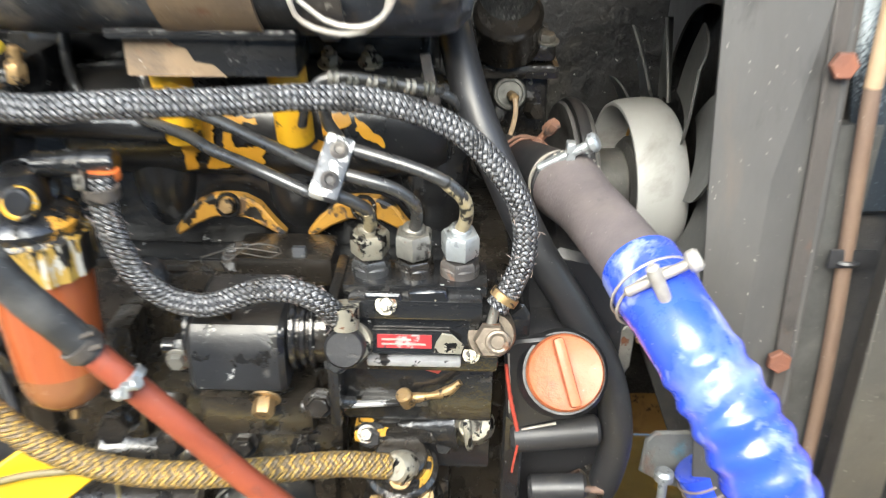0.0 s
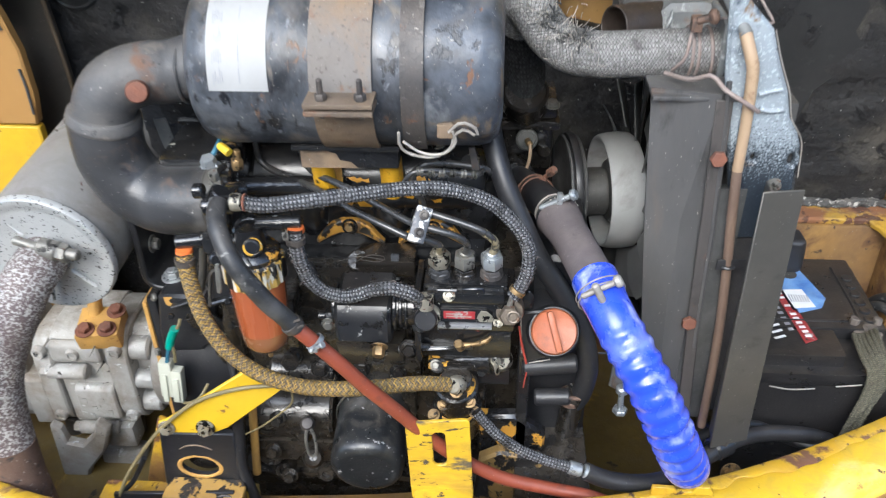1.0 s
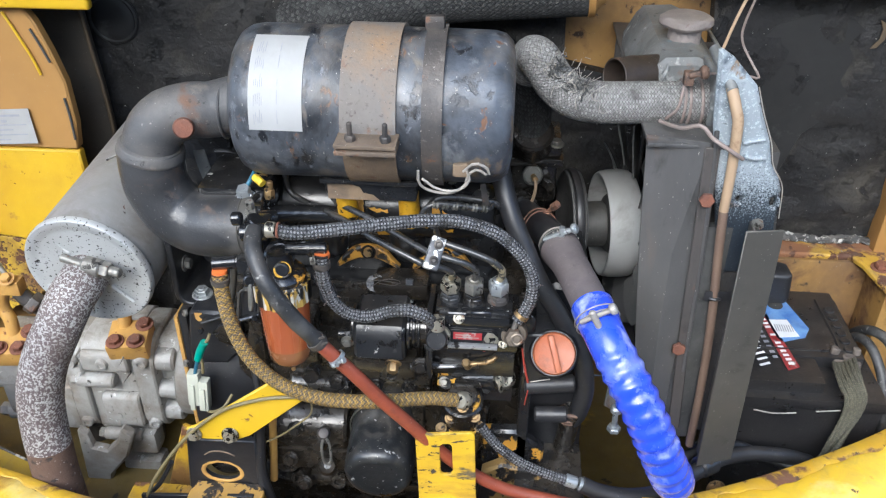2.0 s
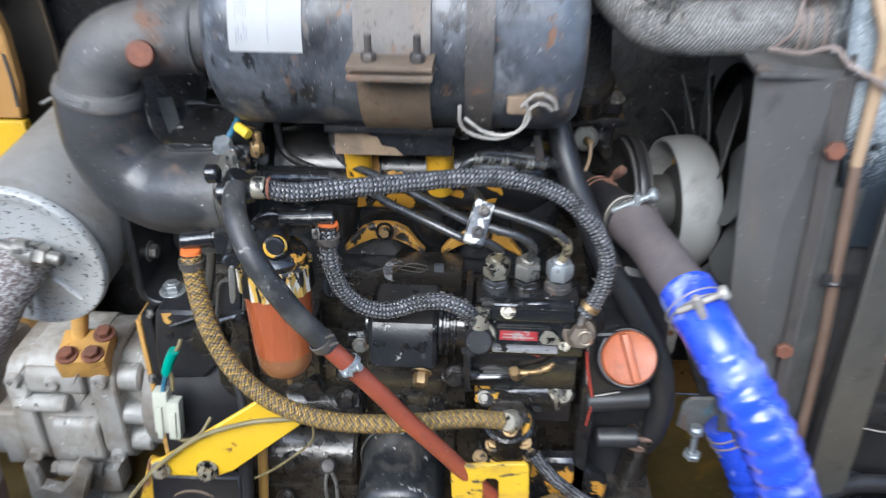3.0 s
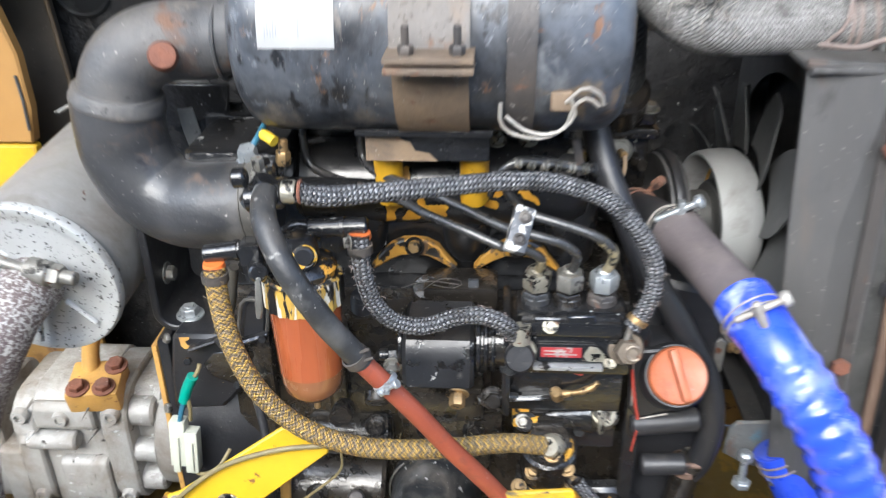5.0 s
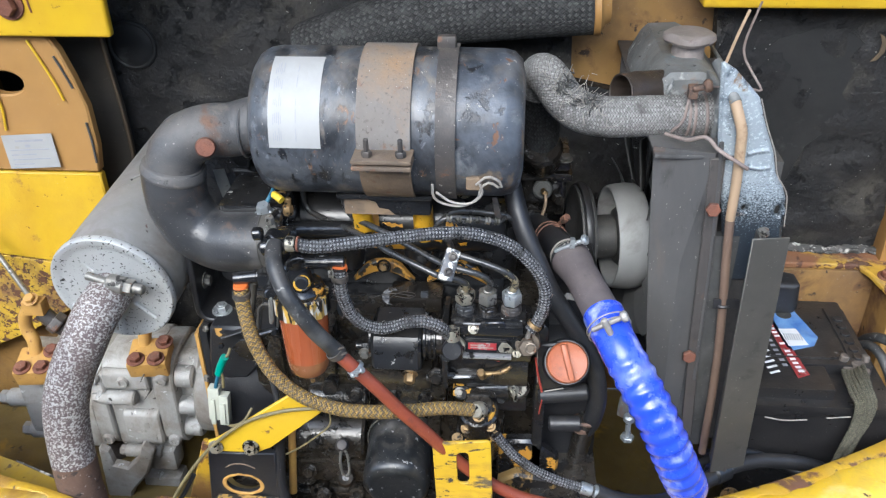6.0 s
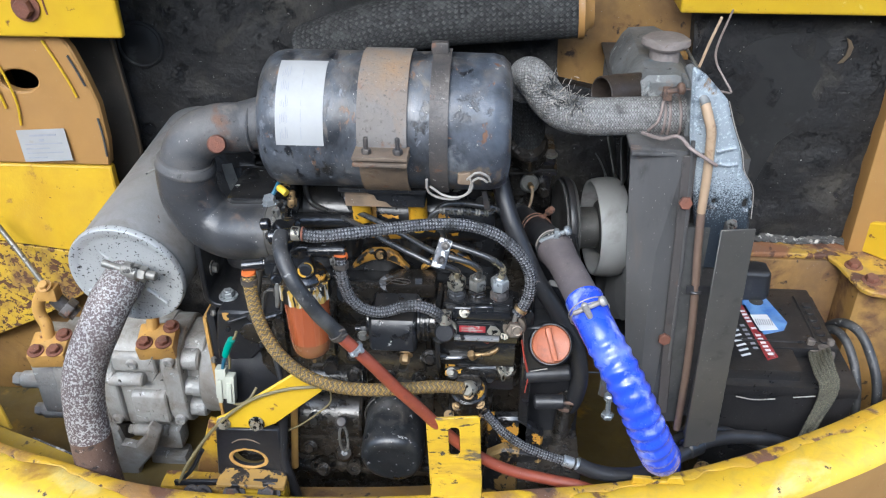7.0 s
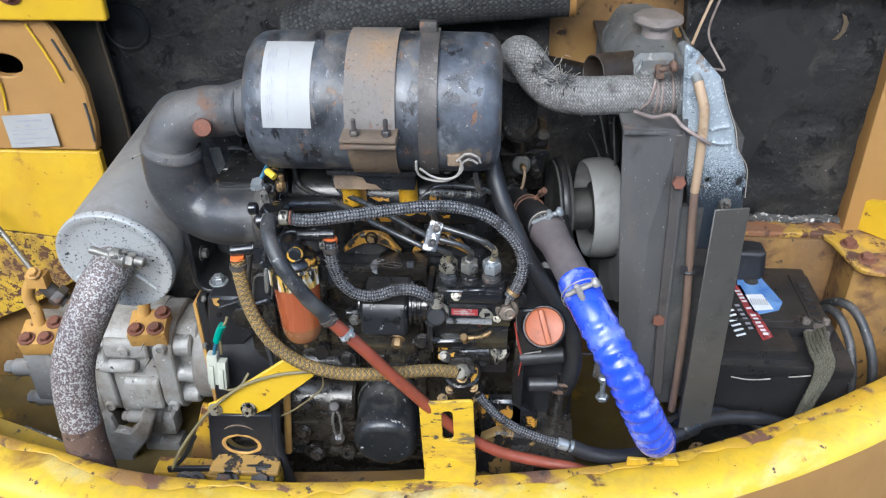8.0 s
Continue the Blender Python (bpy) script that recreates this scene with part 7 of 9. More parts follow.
for v in bm.verts:
    o = v.co - cpt
    if o.xy.length > 0.030:
        k = 1 + 0.06 * math.cos(4 * math.atan2(o.y, o.x) + 0.6)
        v.co.x, v.co.y = cpt.x + o.x * k, cpt.y + o.y * k
part("filler_cap", bm, cap_dusty, rad, "grimy radiator cap")
bm = B()
cyl(bm, (0.256, 0.668, 1.192), (0.291, 0.668, 1.193), 0.0245, 26, 0.003)
box(bm, (0.269, 0.640, 1.171), ((0.277, 0.640, 1.247)[0], 0.72, (0.279, 0.640, 1.235)[2]), 0.014, seg=3)
part("inlet_neck", bm, tank_dirty, rad)
bm = lathe(B(), (0.158, 0.700, 1.208), (0.233, 0.745, 1.200), [(0, 0.05), (0.0225, 0.048), (0.0225, 0.001), (0.0235, 0.0), (0.0250, 0.001), (0.0252, 0.020), (0.0262, 0.024), (0.0262, 0.032), (0.0255, 0.036), (0.0255, 0.085), (0, 0.086)], 32)
part("stub_pipe", bm, stub_rusty, rad, "open black stub pipe with rusty patches")
part("tube_end", tube(B(), [(0.262, 0.640, 1.270), (0.268, 0.606, 1.258), (0.277, 0.584, 1.241)], 0.0066, 14), tank_dirty, rad, "grimy upper end of the tube")
part("overflow_tube", tube(B(), [(0.2755, 0.587, 1.244), (0.2845, 0.577, 1.217), (0.288, 0.576, 1.202), (0.292, 0.578, 1.146), (0.293, 0.578, 1.089)], 0.0066, 14, 0.006, lambda s, a: 1 - 0.12 * min(1, s / 0.2)), tan_hose, rad, "tan rubber overflow tube")
part("lower_tube", tube(B(), [(0.293, 0.578, 1.089), (0.298, 0.578, 1.025), (0.305, 0.580, 0.957), (0.311, 0.580, 0.877), (0.314, 0.578, 0.792), (0.315, 0.576, 0.694)], 0.0058, 14), tan_hose_dark, rad, "darkened lower run of the tube")
bm = torus(B(), (0.305, 0.580, 0.959), (0, 0.1, 1), 0.0078, 0.0022, 18, 6)
box(bm, (0.291, 0.575, 0.955), ((0.324, 0.575, 0.970)[0], 0.578, (0.324, 0.575, 0.970)[2]), 0.001)
part("tube_clip", bm, rubber, rad)
part("thin_rod", tube(B(), [(0.333, 0.800, 1.291), (0.317, 0.780, 1.261), (0.300, 0.750, 1.233)], 0.0022, 8), tan_hose, rad)

shr = thing("fan_shroud", (0.24, 0.78, 0.68), "dark dusty sheet-metal fan shroud with rusty bolts", "shroud")
bm = B()
rows = []
for (xl, xc, xr), z in (((0.192, 0.264, 0.269), 1.176), ((0.198, 0.252, 0.272), 1.09), ((0.203, 0.242, 0.275), 1.02), ((0.214, 0.243, 0.280), 0.90), ((0.235, 0.252, 0.292), 0.70)):
    rows.append([bm.verts.new(p) for p in ((xl, 0.600, z), (xc, 0.584, z), (xr, 0.589, z), (xr, 0.593, z), (xc, 0.588, z), (xl, 0.604, z))])
for a, b in zip(rows, rows[1:]):
    for k in range(6):
        bm.faces.new((a[k], a[(k + 1) % 6], b[(k + 1) % 6], b[k]))
bm.faces.new(rows[0])
bm.faces.new(rows[-1][::-1])
part("front_side", bm, shroud_dark, shr, "dusty side sheet with a diagonal crease", 12)
bm = B()
box(bm, (0.192, 0.5865, 1.166), (0.29, 1.05, 1.172), 0.002)
part("top_side", bm, shroud_dark, shr)
bm = B()
box(bm, (0.2, 1.044, 0.70), (0.29, 1.050, 1.165), 0.002)
part("rear_side", bm, shroud_dark, shr)
bm = box(B(), (0.235, 0.589, 0.700), (0.29, 0.99, 0.704), 0.001)
part("bottom_side", bm, shroud_dark, shr)
bm = B()
plate(bm, [(0.605, 0.70), (1.05, 0.70), (1.05, 1.165), (0.605, 1.165)], 0.003, YZ(0.262), [circle(0.838, 0.915, 0.176, n=56)], bev=0.0)
part("fan_ring_plate", bm, shroud_dark, shr)
bm = B()
tube(bm, [(0.268, 0.583, 1.191), (0.273, 0.583, 1.134), (0.277, 0.583, 1.065), (0.281, 0.583, 0.991), (0.283, 0.583, 0.913), (0.286, 0.583, 0.828)], 0.003, 8)
part("folded_edge", bm, shroud_dark, shr)
bm = plate(B(), [(0.258, 1.17), (0.276, 1.17), (0.281, 1.05), (0.285, 0.90), (0.297, 0.72), (0.281, 0.72), (0.270, 0.90), (0.264, 1.05)], 0.004, XZ(0.5855), bev=0.001)
part("rusty_channel", bm, channel_rust, shr, "rust-brown edge channel")
for p in ((0.270, 0.581, 1.103), (0.272, 0.581, 0.872)):
    bolt(shr, p, (0, -1, 0.1), 0.0095, rust, h=0.007, washer=False)
bm = B()
box(bm, (0.272, 0.586, 0.70), (0.312, 0.60, 1.06), 0.001)
part("dark_strip", bm, hub_black, shr, "dark strip between the shroud and the radiator")

guard = thing("guard_plate", (0.345, 0.56, 0.69), "plain grey steel angle guard beside the radiator", "guard")
bm = B()
m = frame_at((0.311, 0.538, 0.690), (0.052, 0.018, 0), (0.0, 0.0, 1))
plate(bm, [(0.008, 0), (0.064, 0), (0.053, 0.390), (0.0, 0.396)], 0.003, m, bev=0.001)
part("face", bm, guard_steel, guard)
bm = B()
plate(bm, [(0.0, 0.0), (0.03, 0.0), (0.03, 0.388), (0.0, 0.392)], 0.003, frame_at((0.322, 0.543, 0.692), (0.1, 1, 0), (0, 0, 1)), bev=0.001)
part("return_flange", bm, guard_steel, guard)
bm = lathe(B(), (0.337, 0.575, 1.070), (0.334, 0.575, 1.080), [(0, 0), (0.007, 0), (0.007, 0.008), (0, 0.010)], 12)
part("bolt", bm, bare_steel, guard)

# ---- battery ----
batt = thing("battery", (0.52, 0.80, 0.45), "black car battery with a red, white and blue label", "battery")
ba, bb, bc = V((0.392, 0.641, 0.755)), V((0.596, 0.659, 0.755)), V((0.514, 0.987, 0.755))
ux = V((1, 0.0, 0))
by0, bx0, bx1, by1 = 0.660, 0.385, 0.620, 0.925
TOP = 0.742
bm = box(B(), (bx0, by0, 0.42), (bx1, by1, 0.708), 0.006)
part("case", bm, battery_black, batt)
bm = B()
box(bm, (bx0 - 0.003, by0 - 0.003, 0.700), (bx1 + 0.003, by1 + 0.003, 0.722), 0.004)
part("lid", bm, battery_black, batt)
bm = box(B(), (bx0 + 0.006, by0 + 0.014, 0.716), (bx1 - 0.090, by0 + 0.075, TOP), 0.004)
part("lid_step", bm, battery_black, batt)
bm = box(B(), (bx0 + 0.003, by0 + 0.078, 0.716), (bx1 - 0.012, by1 - 0.004, TOP), 0.005)
part("lid_rear", bm, battery_black, batt)
bm = B()
tube(bm, [(bx0 + 0.02, by0 + 0.095, TOP), (bx1 - 0.06, by0 + 0.095, TOP), (bx1 - 0.045, by0 + 0.11, TOP), (bx1 - 0.045, by1 - 0.03, TOP)], 0.0022, 8, 0.004)
part("lid_bead", bm, battery_black, batt)
for i in range(6):
    part("cell_plug", lathe(B(), (bx1 - 0.030, by0 + 0.100 + 0.021 * i, TOP - 0.001), (bx1 - 0.030, by0 + 0.100 + 0.021 * i, TOP + 0.01), [(0.0085, 0), (0.0085, 0.003), (0.007, 0.004), (0.003, 0.0035), (0, 0.0035)], 18), battery_black, batt)
bm = B()
tube(bm, [(0.423, 0.650, 0.703), (0.453, 0.650, 0.698), (0.487, 0.650, 0.701)], 0.0012, 6)
tube(bm, [(0.515, 0.650, 0.706), (0.550, 0.650, 0.711)], 0.0012, 6)
part("worn_ridge", bm, wire_white, batt, "ridge scuffed to white")


def flat(name, pix, z, material, parent, label="", th=0.0008):
    bm = B()
    plate(bm, [(p[0], p[1]) for p in pix], th, Matrix.Translation((0, 0, z)), bev=0)
    return part(name, bm, material, parent, label)


zt = TOP + 0.0004
lab = flat("label_blue", [(0.484, 0.906, 0.742), (0.518, 0.899, 0.742), (0.541, 0.809, 0.742), (0.528, 0.785, 0.742), (0.490, 0.771, 0.742), (0.482, 0.779, 0.742), (0.473, 0.859, 0.742)], zt, label_blue, batt, "blue and white printed label")
flat("label_white", [(0.480, 0.828, 0.743), (0.510, 0.830, 0.743), (0.519, 0.786, 0.743), (0.486, 0.781, 0.743)], zt + 0.0009, label_white, lab, "white barcode field")
bm = B()
b0 = V((0.485, 0.823, 0.743))
for i in range(8):
    box(bm, (b0.x + 0.0038 * i, b0.y - 0.026, zt + 0.0017), (b0.x + 0.0038 * i + 0.0015, b0.y - 0.008, zt + 0.0021), 0)
part("barcode_bar", bm, ink, lab)
p = V((0.501, 0.872, 0.743))
part("round_hole", cyl(B(), (p.x, p.y, zt + 0.0009), (p.x, p.y, zt + 0.0016), 0.013, 20, 0), hub_black, lab)
red = flat("label_red", [(0.463, 0.858, 0.742), (0.478, 0.859, 0.742), (0.499, 0.709, 0.742), (0.479, 0.699, 0.742)], zt, label_red, batt, "red label stripe with white print")
bm = B()
r0, r1 = V((0.468, 0.845, 0.743)), V((0.489, 0.708, 0.743))
ang = math.atan2((r1 - r0).y, (r1 - r0).x)
for i in range(13):
    if i in (4, 6):
        continue
    a = r0.lerp(r1, (i + 0.6) / 13.4)
    box(bm, (-0.0026, -0.0045, 0), (0.0026, 0.0045, 0.0004), 0, Matrix.Translation((a.x, a.y, zt + 0.0009)) @ Matrix.Rotation(ang, 4, "Z"))
part("print_bar", bm, label_white, red, "white print")
bm = B()
l0, l1 = V((0.441, 0.786, 0.743)), V((0.447, 0.706, 0.743))
for i in range(6):
    a = l0.lerp(l1, (i + 0.5) / 6)
    box(bm, (-0.0022, -0.009, 0), (0.0022, 0.009, 0.0006), 0.0, Matrix.Translation((a.x, a.y, zt)) @ Matrix.Rotation(ang + 0.25, 4, "Z"))
part("logo_bar", bm, label_white, batt, "bold white lettering")
s0, s1 = V((0.459, 0.796, 0.743)), V((0.467, 0.732, 0.743))
bm = B()
for i in range(6):
    a = s0.lerp(s1, i / 5)
    box(bm, (-0.003, -0.004, 0), (0.003, 0.004, 0.0004), 0, Matrix.Translation((a.x, a.y, zt)) @ Matrix.Rotation(ang, 4, "Z"))
part("small_print_bar", bm, ink, batt)
p = V((0.585, 0.742, 0.735))
bm = lathe(B(), (p.x, p.y, 0.720), (p.x, p.y, 0.77), [(0, 0), (0.011, 0), (0.010, 0.022), (0.0085, 0.024), (0, 0.024)], 20)
box(bm, (p.x - 0.026, p.y - 0.014, 0.724), (p.x + 0.018, p.y + 0.016, 0.738), 0.005)
cyl(bm, (p.x - 0.020, p.y + 0.01, 0.738), (p.x - 0.020, p.y + 0.012, 0.752), 0.007, 12)
cyl(bm, (p.x + 0.012, p.y + 0.01, 0.738), (p.x + 0.014, p.y + 0.012, 0.750), 0.007, 12)
for v in bm.verts:
    v.co += 0.0025 * V((noise.noise(v.co * 70), noise.noise(v.co * 70 + V((5, 0, 0))), noise.noise(v.co * 70 + V((0, 7, 0)))))
part("terminal", bm, terminal_dirt, batt, "corroded terminal clamp")
bm = box(B(), (bx0 + 0.070, by1 - 0.05, 0.735), (bx0 + 0.140, by1 + 0.01, 0.800), 0.016, seg=4)
for v in bm.verts:
    v.co += 0.006 * V((noise.noise(v.co * 40), noise.noise(v.co * 40 + V((5, 0, 0))), noise.noise(v.co * 40 + V((0, 7, 0)))))
part("terminal_boot", bm, rubber, batt, "crumpled rubber terminal boot")
es = thing("earth_strap", (0.543, 0.600, 0.714), "flat braided earth strap from the battery terminal", "earth strap")
bm = B()
core = [(0.572, 0.728, 0.742), (0.566, 0.702, 0.748), (0.562, 0.668, 0.750), (0.566, 0.648, 0.738), (0.562, 0.637, 0.709), (0.550, 0.630, 0.678), (0.538, 0.622, 0.646), (0.522, 0.610, 0.608), (0.508, 0.600, 0.575)]
for i in range(6):
    off = (i - 2.5) * 0.0058
    tube(bm, [(p[0] + off * (1 - 0.06 * k), p[1] - 0.0025 * math.sin(1.3 * k + 1.1 * i), p[2] + off * 0.35 + 0.002 * math.cos(1.7 * k + i)) for k, p in enumerate(core)], 0.0036, 10, 0.003, lambda s, a: 1 + 0.16 * math.sin(900 * s + 3 * a))
part("strap", bm, braid_strap, es)
hose("battery_cable", "black battery cable looping behind the battery", [(0.618, 0.850, 0.680), (0.624, 0.825, 0.730), (0.632, 0.790, 0.760), (0.646, 0.760, 0.762), (0.660, 0.735, 0.738), (0.671, 0.710, 0.702), (0.676, 0.695, 0.660), (0.680, 0.685, 0.600)], 0.0082, rubber_grey, 14, 0.006)
hose("battery_cable", "black battery cable dropping to the floor", [(0.612, 0.835, 0.690), (0.616, 0.808, 0.732), (0.626, 0.782, 0.742), (0.636, 0.755, 0.728), (0.643, 0.728, 0.700), (0.646, 0.705, 0.660), (0.650, 0.690, 0.598)], 0.0078, rubber_grey, 14, 0.006)

# ---- air cleaner ----
ac = thing("air_cleaner", (-0.13, 0.60, 1.12), "black steel air cleaner canister, dusty and scuffed, with a paper label", "air cleaner")
AY, AZ, AR = 0.594, 1.206, 0.090
x0, x1 = -0.293, 0.032
bm = lathe(B(), (x0, AY, AZ), (x1, AY, AZ), [(0, 0.0), (0.054, 0.0), (0.074, 0.003), (0.083, 0.009), (0.088, 0.018), (AR, 0.03), (AR, 0.233)], 72)
part("canister", bm, canister_black, ac)
bm = lathe(B(), (x0, AY, AZ), (x1, AY, AZ), [(AR - 0.002, 0.226), (AR + 0.003, 0.227), (AR + 0.003, 0.235), (AR, 0.238), (AR - 0.001, 0.300), (0.086, 0.312), (0.077, 0.321), (0.058, 0.325), (0, 0.325)], 72)
part("end_cup", bm, cup_worn, ac, "scuffed black end cup")


def band(xa, xb, r, t, a0, a1, n=40):
    """A strap round the canister from angle a0 to a1 (0 is towards the camera, 90 is up)."""
    bm = B()
    rows = []
    for i in range(n + 1):
        a = radians(a0 + (a1 - a0) * i / n)
        c, s = -math.cos(a), math.sin(a)
        rows.append([bm.verts.new((x, AY + c * rr, AZ + s * rr)) for x, rr in ((xa, r), (xb, r), (xb, r + t), (xa, r + t))])
    for a, b in zip(rows, rows[1:]):
        for k in range(4):
            bm.faces.new((a[k], a[(k + 1) % 4], b[(k + 1) % 4], b[k]))
    bm.faces.new(rows[0])
    bm.faces.new(rows[-1][::-1])
    return bm


lx0, lx1 = (-0.261, 0.510, 1.255)[0], (-0.201, 0.510, 1.257)[0]
lbl = part("paper_label", band(lx0, lx1, AR + 0.0003, 0.0006, 1, 75, 30), paper, ac, "white paper label with faint grey print")
bm = B()
rnd = random.Random(3)
for i in range(9):
    xa = lx0 + 0.006 + i * 0.0022 if i < 5 else lx0 + 0.006 + i * 0.0052
    for k in range(5):
        a0 = 4 + k * 13 + rnd.random() * 3
        tmp = band(xa, xa + 0.0007, AR + 0.0010, 0.0003, a0, a0 + 4 + 6 * rnd.random(), 3)
        me = bpy.data.meshes.new("t")
        tmp.to_mesh(me)
        tmp.free()
        bm.from_mesh(me)
        bpy.data.meshes.remove(me)
    if i > 4:
        break
part("print_bar", bm, ink, lbl, "faint line of print")
cx0, cx1 = (-0.159, 0.505, 1.259)[0], (-0.097, 0.505, 1.261)[0]
mb = part("mounting_band", band(cx0, cx1, AR + 0.001, 0.003, -6, 170, 50), dusty_band, ac, "wide dusty rust-brown mounting band")
part("lower_band", band(cx0 + 0.001, cx1 - 0.001, AR + 0.001, 0.003, -75, -7, 26), band_tan, ac, "tan-rusted black lower half of the band")
bm = B()
box(bm, (cx0 - 0.002, 0.470, 1.196), (cx1 + 0.004, AY - AR + 0.006, 1.201), 0.0015)
box(bm, (cx0 - 0.002, 0.470, 1.204), (cx1 + 0.004, AY - AR + 0.006, 1.209), 0.0015)
part("band_lip", bm, band_tan, mb)
for f in (0.24, 0.86):
    x = cx0 + (cx1 - cx0) * f
    bm = B()
    hexa(bm, (x, 0.482, 1.209), (x, 0.482, 1.216), 0.0062)
    cyl(bm, (x, 0.482, 1.190), (x, 0.481, 1.231), 0.0030, 12, 0.001)
    part("clamp_bolt", bm, strap_steel, mb)
sx0, sx1 = (-0.069, 0.505, 1.254)[0], (-0.046, 0.505, 1.255)[0]
st = part("latch_strap", band(sx0, sx1, AR + 0.0035, 0.0035, -48, 95, 50), strap_steel, ac, "dark rusty latch strap")
bm = box(B(), (sx0 - 0.003, AY - 0.012, AZ + AR + 0.004), (sx1 - 0.004, AY + 0.000, AZ + AR + 0.020), 0.003)
part("strap_hook", bm, strap_steel, st)
bm = B()
tube(bm, [(-0.073, 0.517, 1.169), (-0.072, 0.520, 1.151), (-0.059, 0.522, 1.141), (-0.037, 0.523, 1.139), (-0.021, 0.522, 1.149), (-0.016, 0.515, 1.167), (-0.006, 0.513, 1.175), (0.006, 0.517, 1.166), (0.005, 0.514, 1.176), (-0.009, 0.510, 1.184), (-0.022, 0.515, 1.171)], 0.0017, 8)
tube(bm, [(-0.069, 0.519, 1.158), (-0.051, 0.520, 1.145), (-0.029, 0.520, 1.144), (-0.015, 0.516, 1.159), (-0.019, 0.513, 1.176)], 0.0016, 8)
bmesh.ops.translate(bm, vec=(0, -0.013, -0.004), verts=bm.verts[:])
part("wire_latch", bm, wire_white, ac, "bent pale wire latch")
bm = box(B(), (-0.009, -0.003, -0.009), (0.008, 0.004, 0.007), 0.003, Matrix.Translation((-0.024, 0.505, 1.168)), 4)
for v in bm.verts:
    v.co += 0.004 * V((noise.noise(v.co * 90), 0.3 * noise.noise(v.co * 90 + V((5, 0, 0))), noise.noise(v.co * 90 + V((0, 7, 0)))))
part("latch_boss", bm, band_tan, ac, "crumpled rusty latch boss")

# intake pipe and elbow
ip = thing("intake_pipe", (-0.354, 0.560, 1.198), "dull grey steel intake pipe with a rusty bolt boss", "intake pipe")
bm = tube(B(), [(-0.298, AY, AZ - 0.005), (-0.331, 0.585, 1.194), (-0.355, 0.575, 1.196), (-0.380, 0.567, 1.190), (-0.398, 0.562, 1.174), (-0.407, 0.560, 1.150), (-0.409, 0.560, 1.133)], 0.034, 30, 0.006)
part("pipe", bm, intake_pipe, ip)
bm = torus(B(), (-0.314, 0.587, 1.194), (1, 0, 0.02), 0.034, 0.002, 32, 6)
part("joint_bead", bm, intake_pipe, ip)
bm = lathe(B(), (-0.353, 0.545, 1.188), (-0.342, 0.515, 1.200), [(0, 0), (0.011, 0.0), (0.0125, 0.02), (0.0105, 0.027), (0, 0.028)], 18)
part("boss", bm, rust, ip, "rusty bolt boss")
el = hose("intake_elbow", "black moulded rubber intake elbow", [(-0.407, 0.560, 1.153), (-0.409, 0.560, 1.127), (-0.407, 0.560, 1.098), (-0.390, 0.558, 1.067), (-0.361, 0.552, 1.053), (-0.330, 0.545, 1.054), (-0.277, 0.540, 1.059)], 0.0395, elbow_rubber, 32, 0.006)
bm = lathe(B(), (-0.408, 0.560, 1.143), (-0.404, 0.560, 1.158), [(0.0393, 0), (0.0408, 0.002), (0.0408, 0.006), (0.0397, 0.008), (0.0392, 0.013), (0.0375, 0.015), (0.0335, 0.016)], 40)
part("clamp_band", bm, intake_pipe, el)
bm = tube(B(), [(-0.435, 0.550, 1.152), (-0.431, 0.545, 1.148), (-0.428, 0.545, 1.139)], 0.0024, 8)
tube(bm, [(-0.460, 0.550, 1.138), (-0.449, 0.550, 1.144), (-0.436, 0.550, 1.149)], 0.0015, 6)
part("clamp_tail", bm, bare_steel, el)
bm = lathe(B(), (-0.291, 0.541, 1.058), (-0.273, 0.540, 1.060), [(0.0395, 0), (0.0412, 0.0005), (0.0412, 0.0015), (0.0402, 0.002), (0.0402, 0.013), (0.0412, 0.0135), (0.0412, 0.0145), (0.0395, 0.015)], 36)
part("end_clamp", bm, guard_steel, el, "grey band clamp")

bm = B()
q = V((-0.270, 0.500, 1.100))
box(bm, (-0.006, -0.004, -0.010), (0.006, 0.004, 0.010), 0.001, Matrix.Translation(q))
for k in range(6):
    box(bm, (-0.0065, -0.0048, -0.009 + k * 0.003), (0.0065, -0.0036, -0.0078 + k * 0.003), 0, Matrix.Translation(q))
hexa(bm, q + V((0, -0.002, 0.010)), q + V((0, -0.004, 0.020)), 0.0055)
part("worm_drive", bm, bare_steel, el, "worm-drive clamp housing")
part("vent_pipe", tube(B(), [(-0.286, 0.560, 1.062), (-0.249, 0.580, 1.056), (-0.188, 0.600, 1.046)], 0.012, 16), engine_black, engine)

# ---- muffler ----
muf = thing("muffler", (-0.53, 0.74, 0.86), "grey steel drum muffler with a pale, soot-spotted end plate", "muffler")
MC, MR = V((-0.533, 0.572, 0.957)), 0.0855
md = V((0.05, 1.0, 0.12)).normalized()
bm = lathe(B(), MC, MC + md, [(0.083, 0.004), (MR, 0.008), (MR, 0.36), (0.080, 0.372), (0, 0.374)], 60)
part("drum", bm, muffler_grey, muf)
bm = lathe(B(), MC - md * 0.006, MC + md, [(0, 0.006), (0.068, 0.004), (0.075, 0.003), (0.080, 0.0), (0.0865, 0.0), (0.0885, 0.003), (0.0885, 0.010), (0.084, 0.014), (0, 0.014)], 60)
ep = part("end_plate", bm, muffler_face, muf, "pale grey end plate with black soot spots")
for a in (18, 78, 128, 205, 262, 318):
    o = V((math.cos(radians(a)), 0, math.sin(radians(a))))
    bm = tube(B(), [MC - md * 0.002 + o * 0.035, MC - md * 0.003 + o * 0.072], 0.003, 8)
    part("pressed_rib", bm, muffler_face, ep)
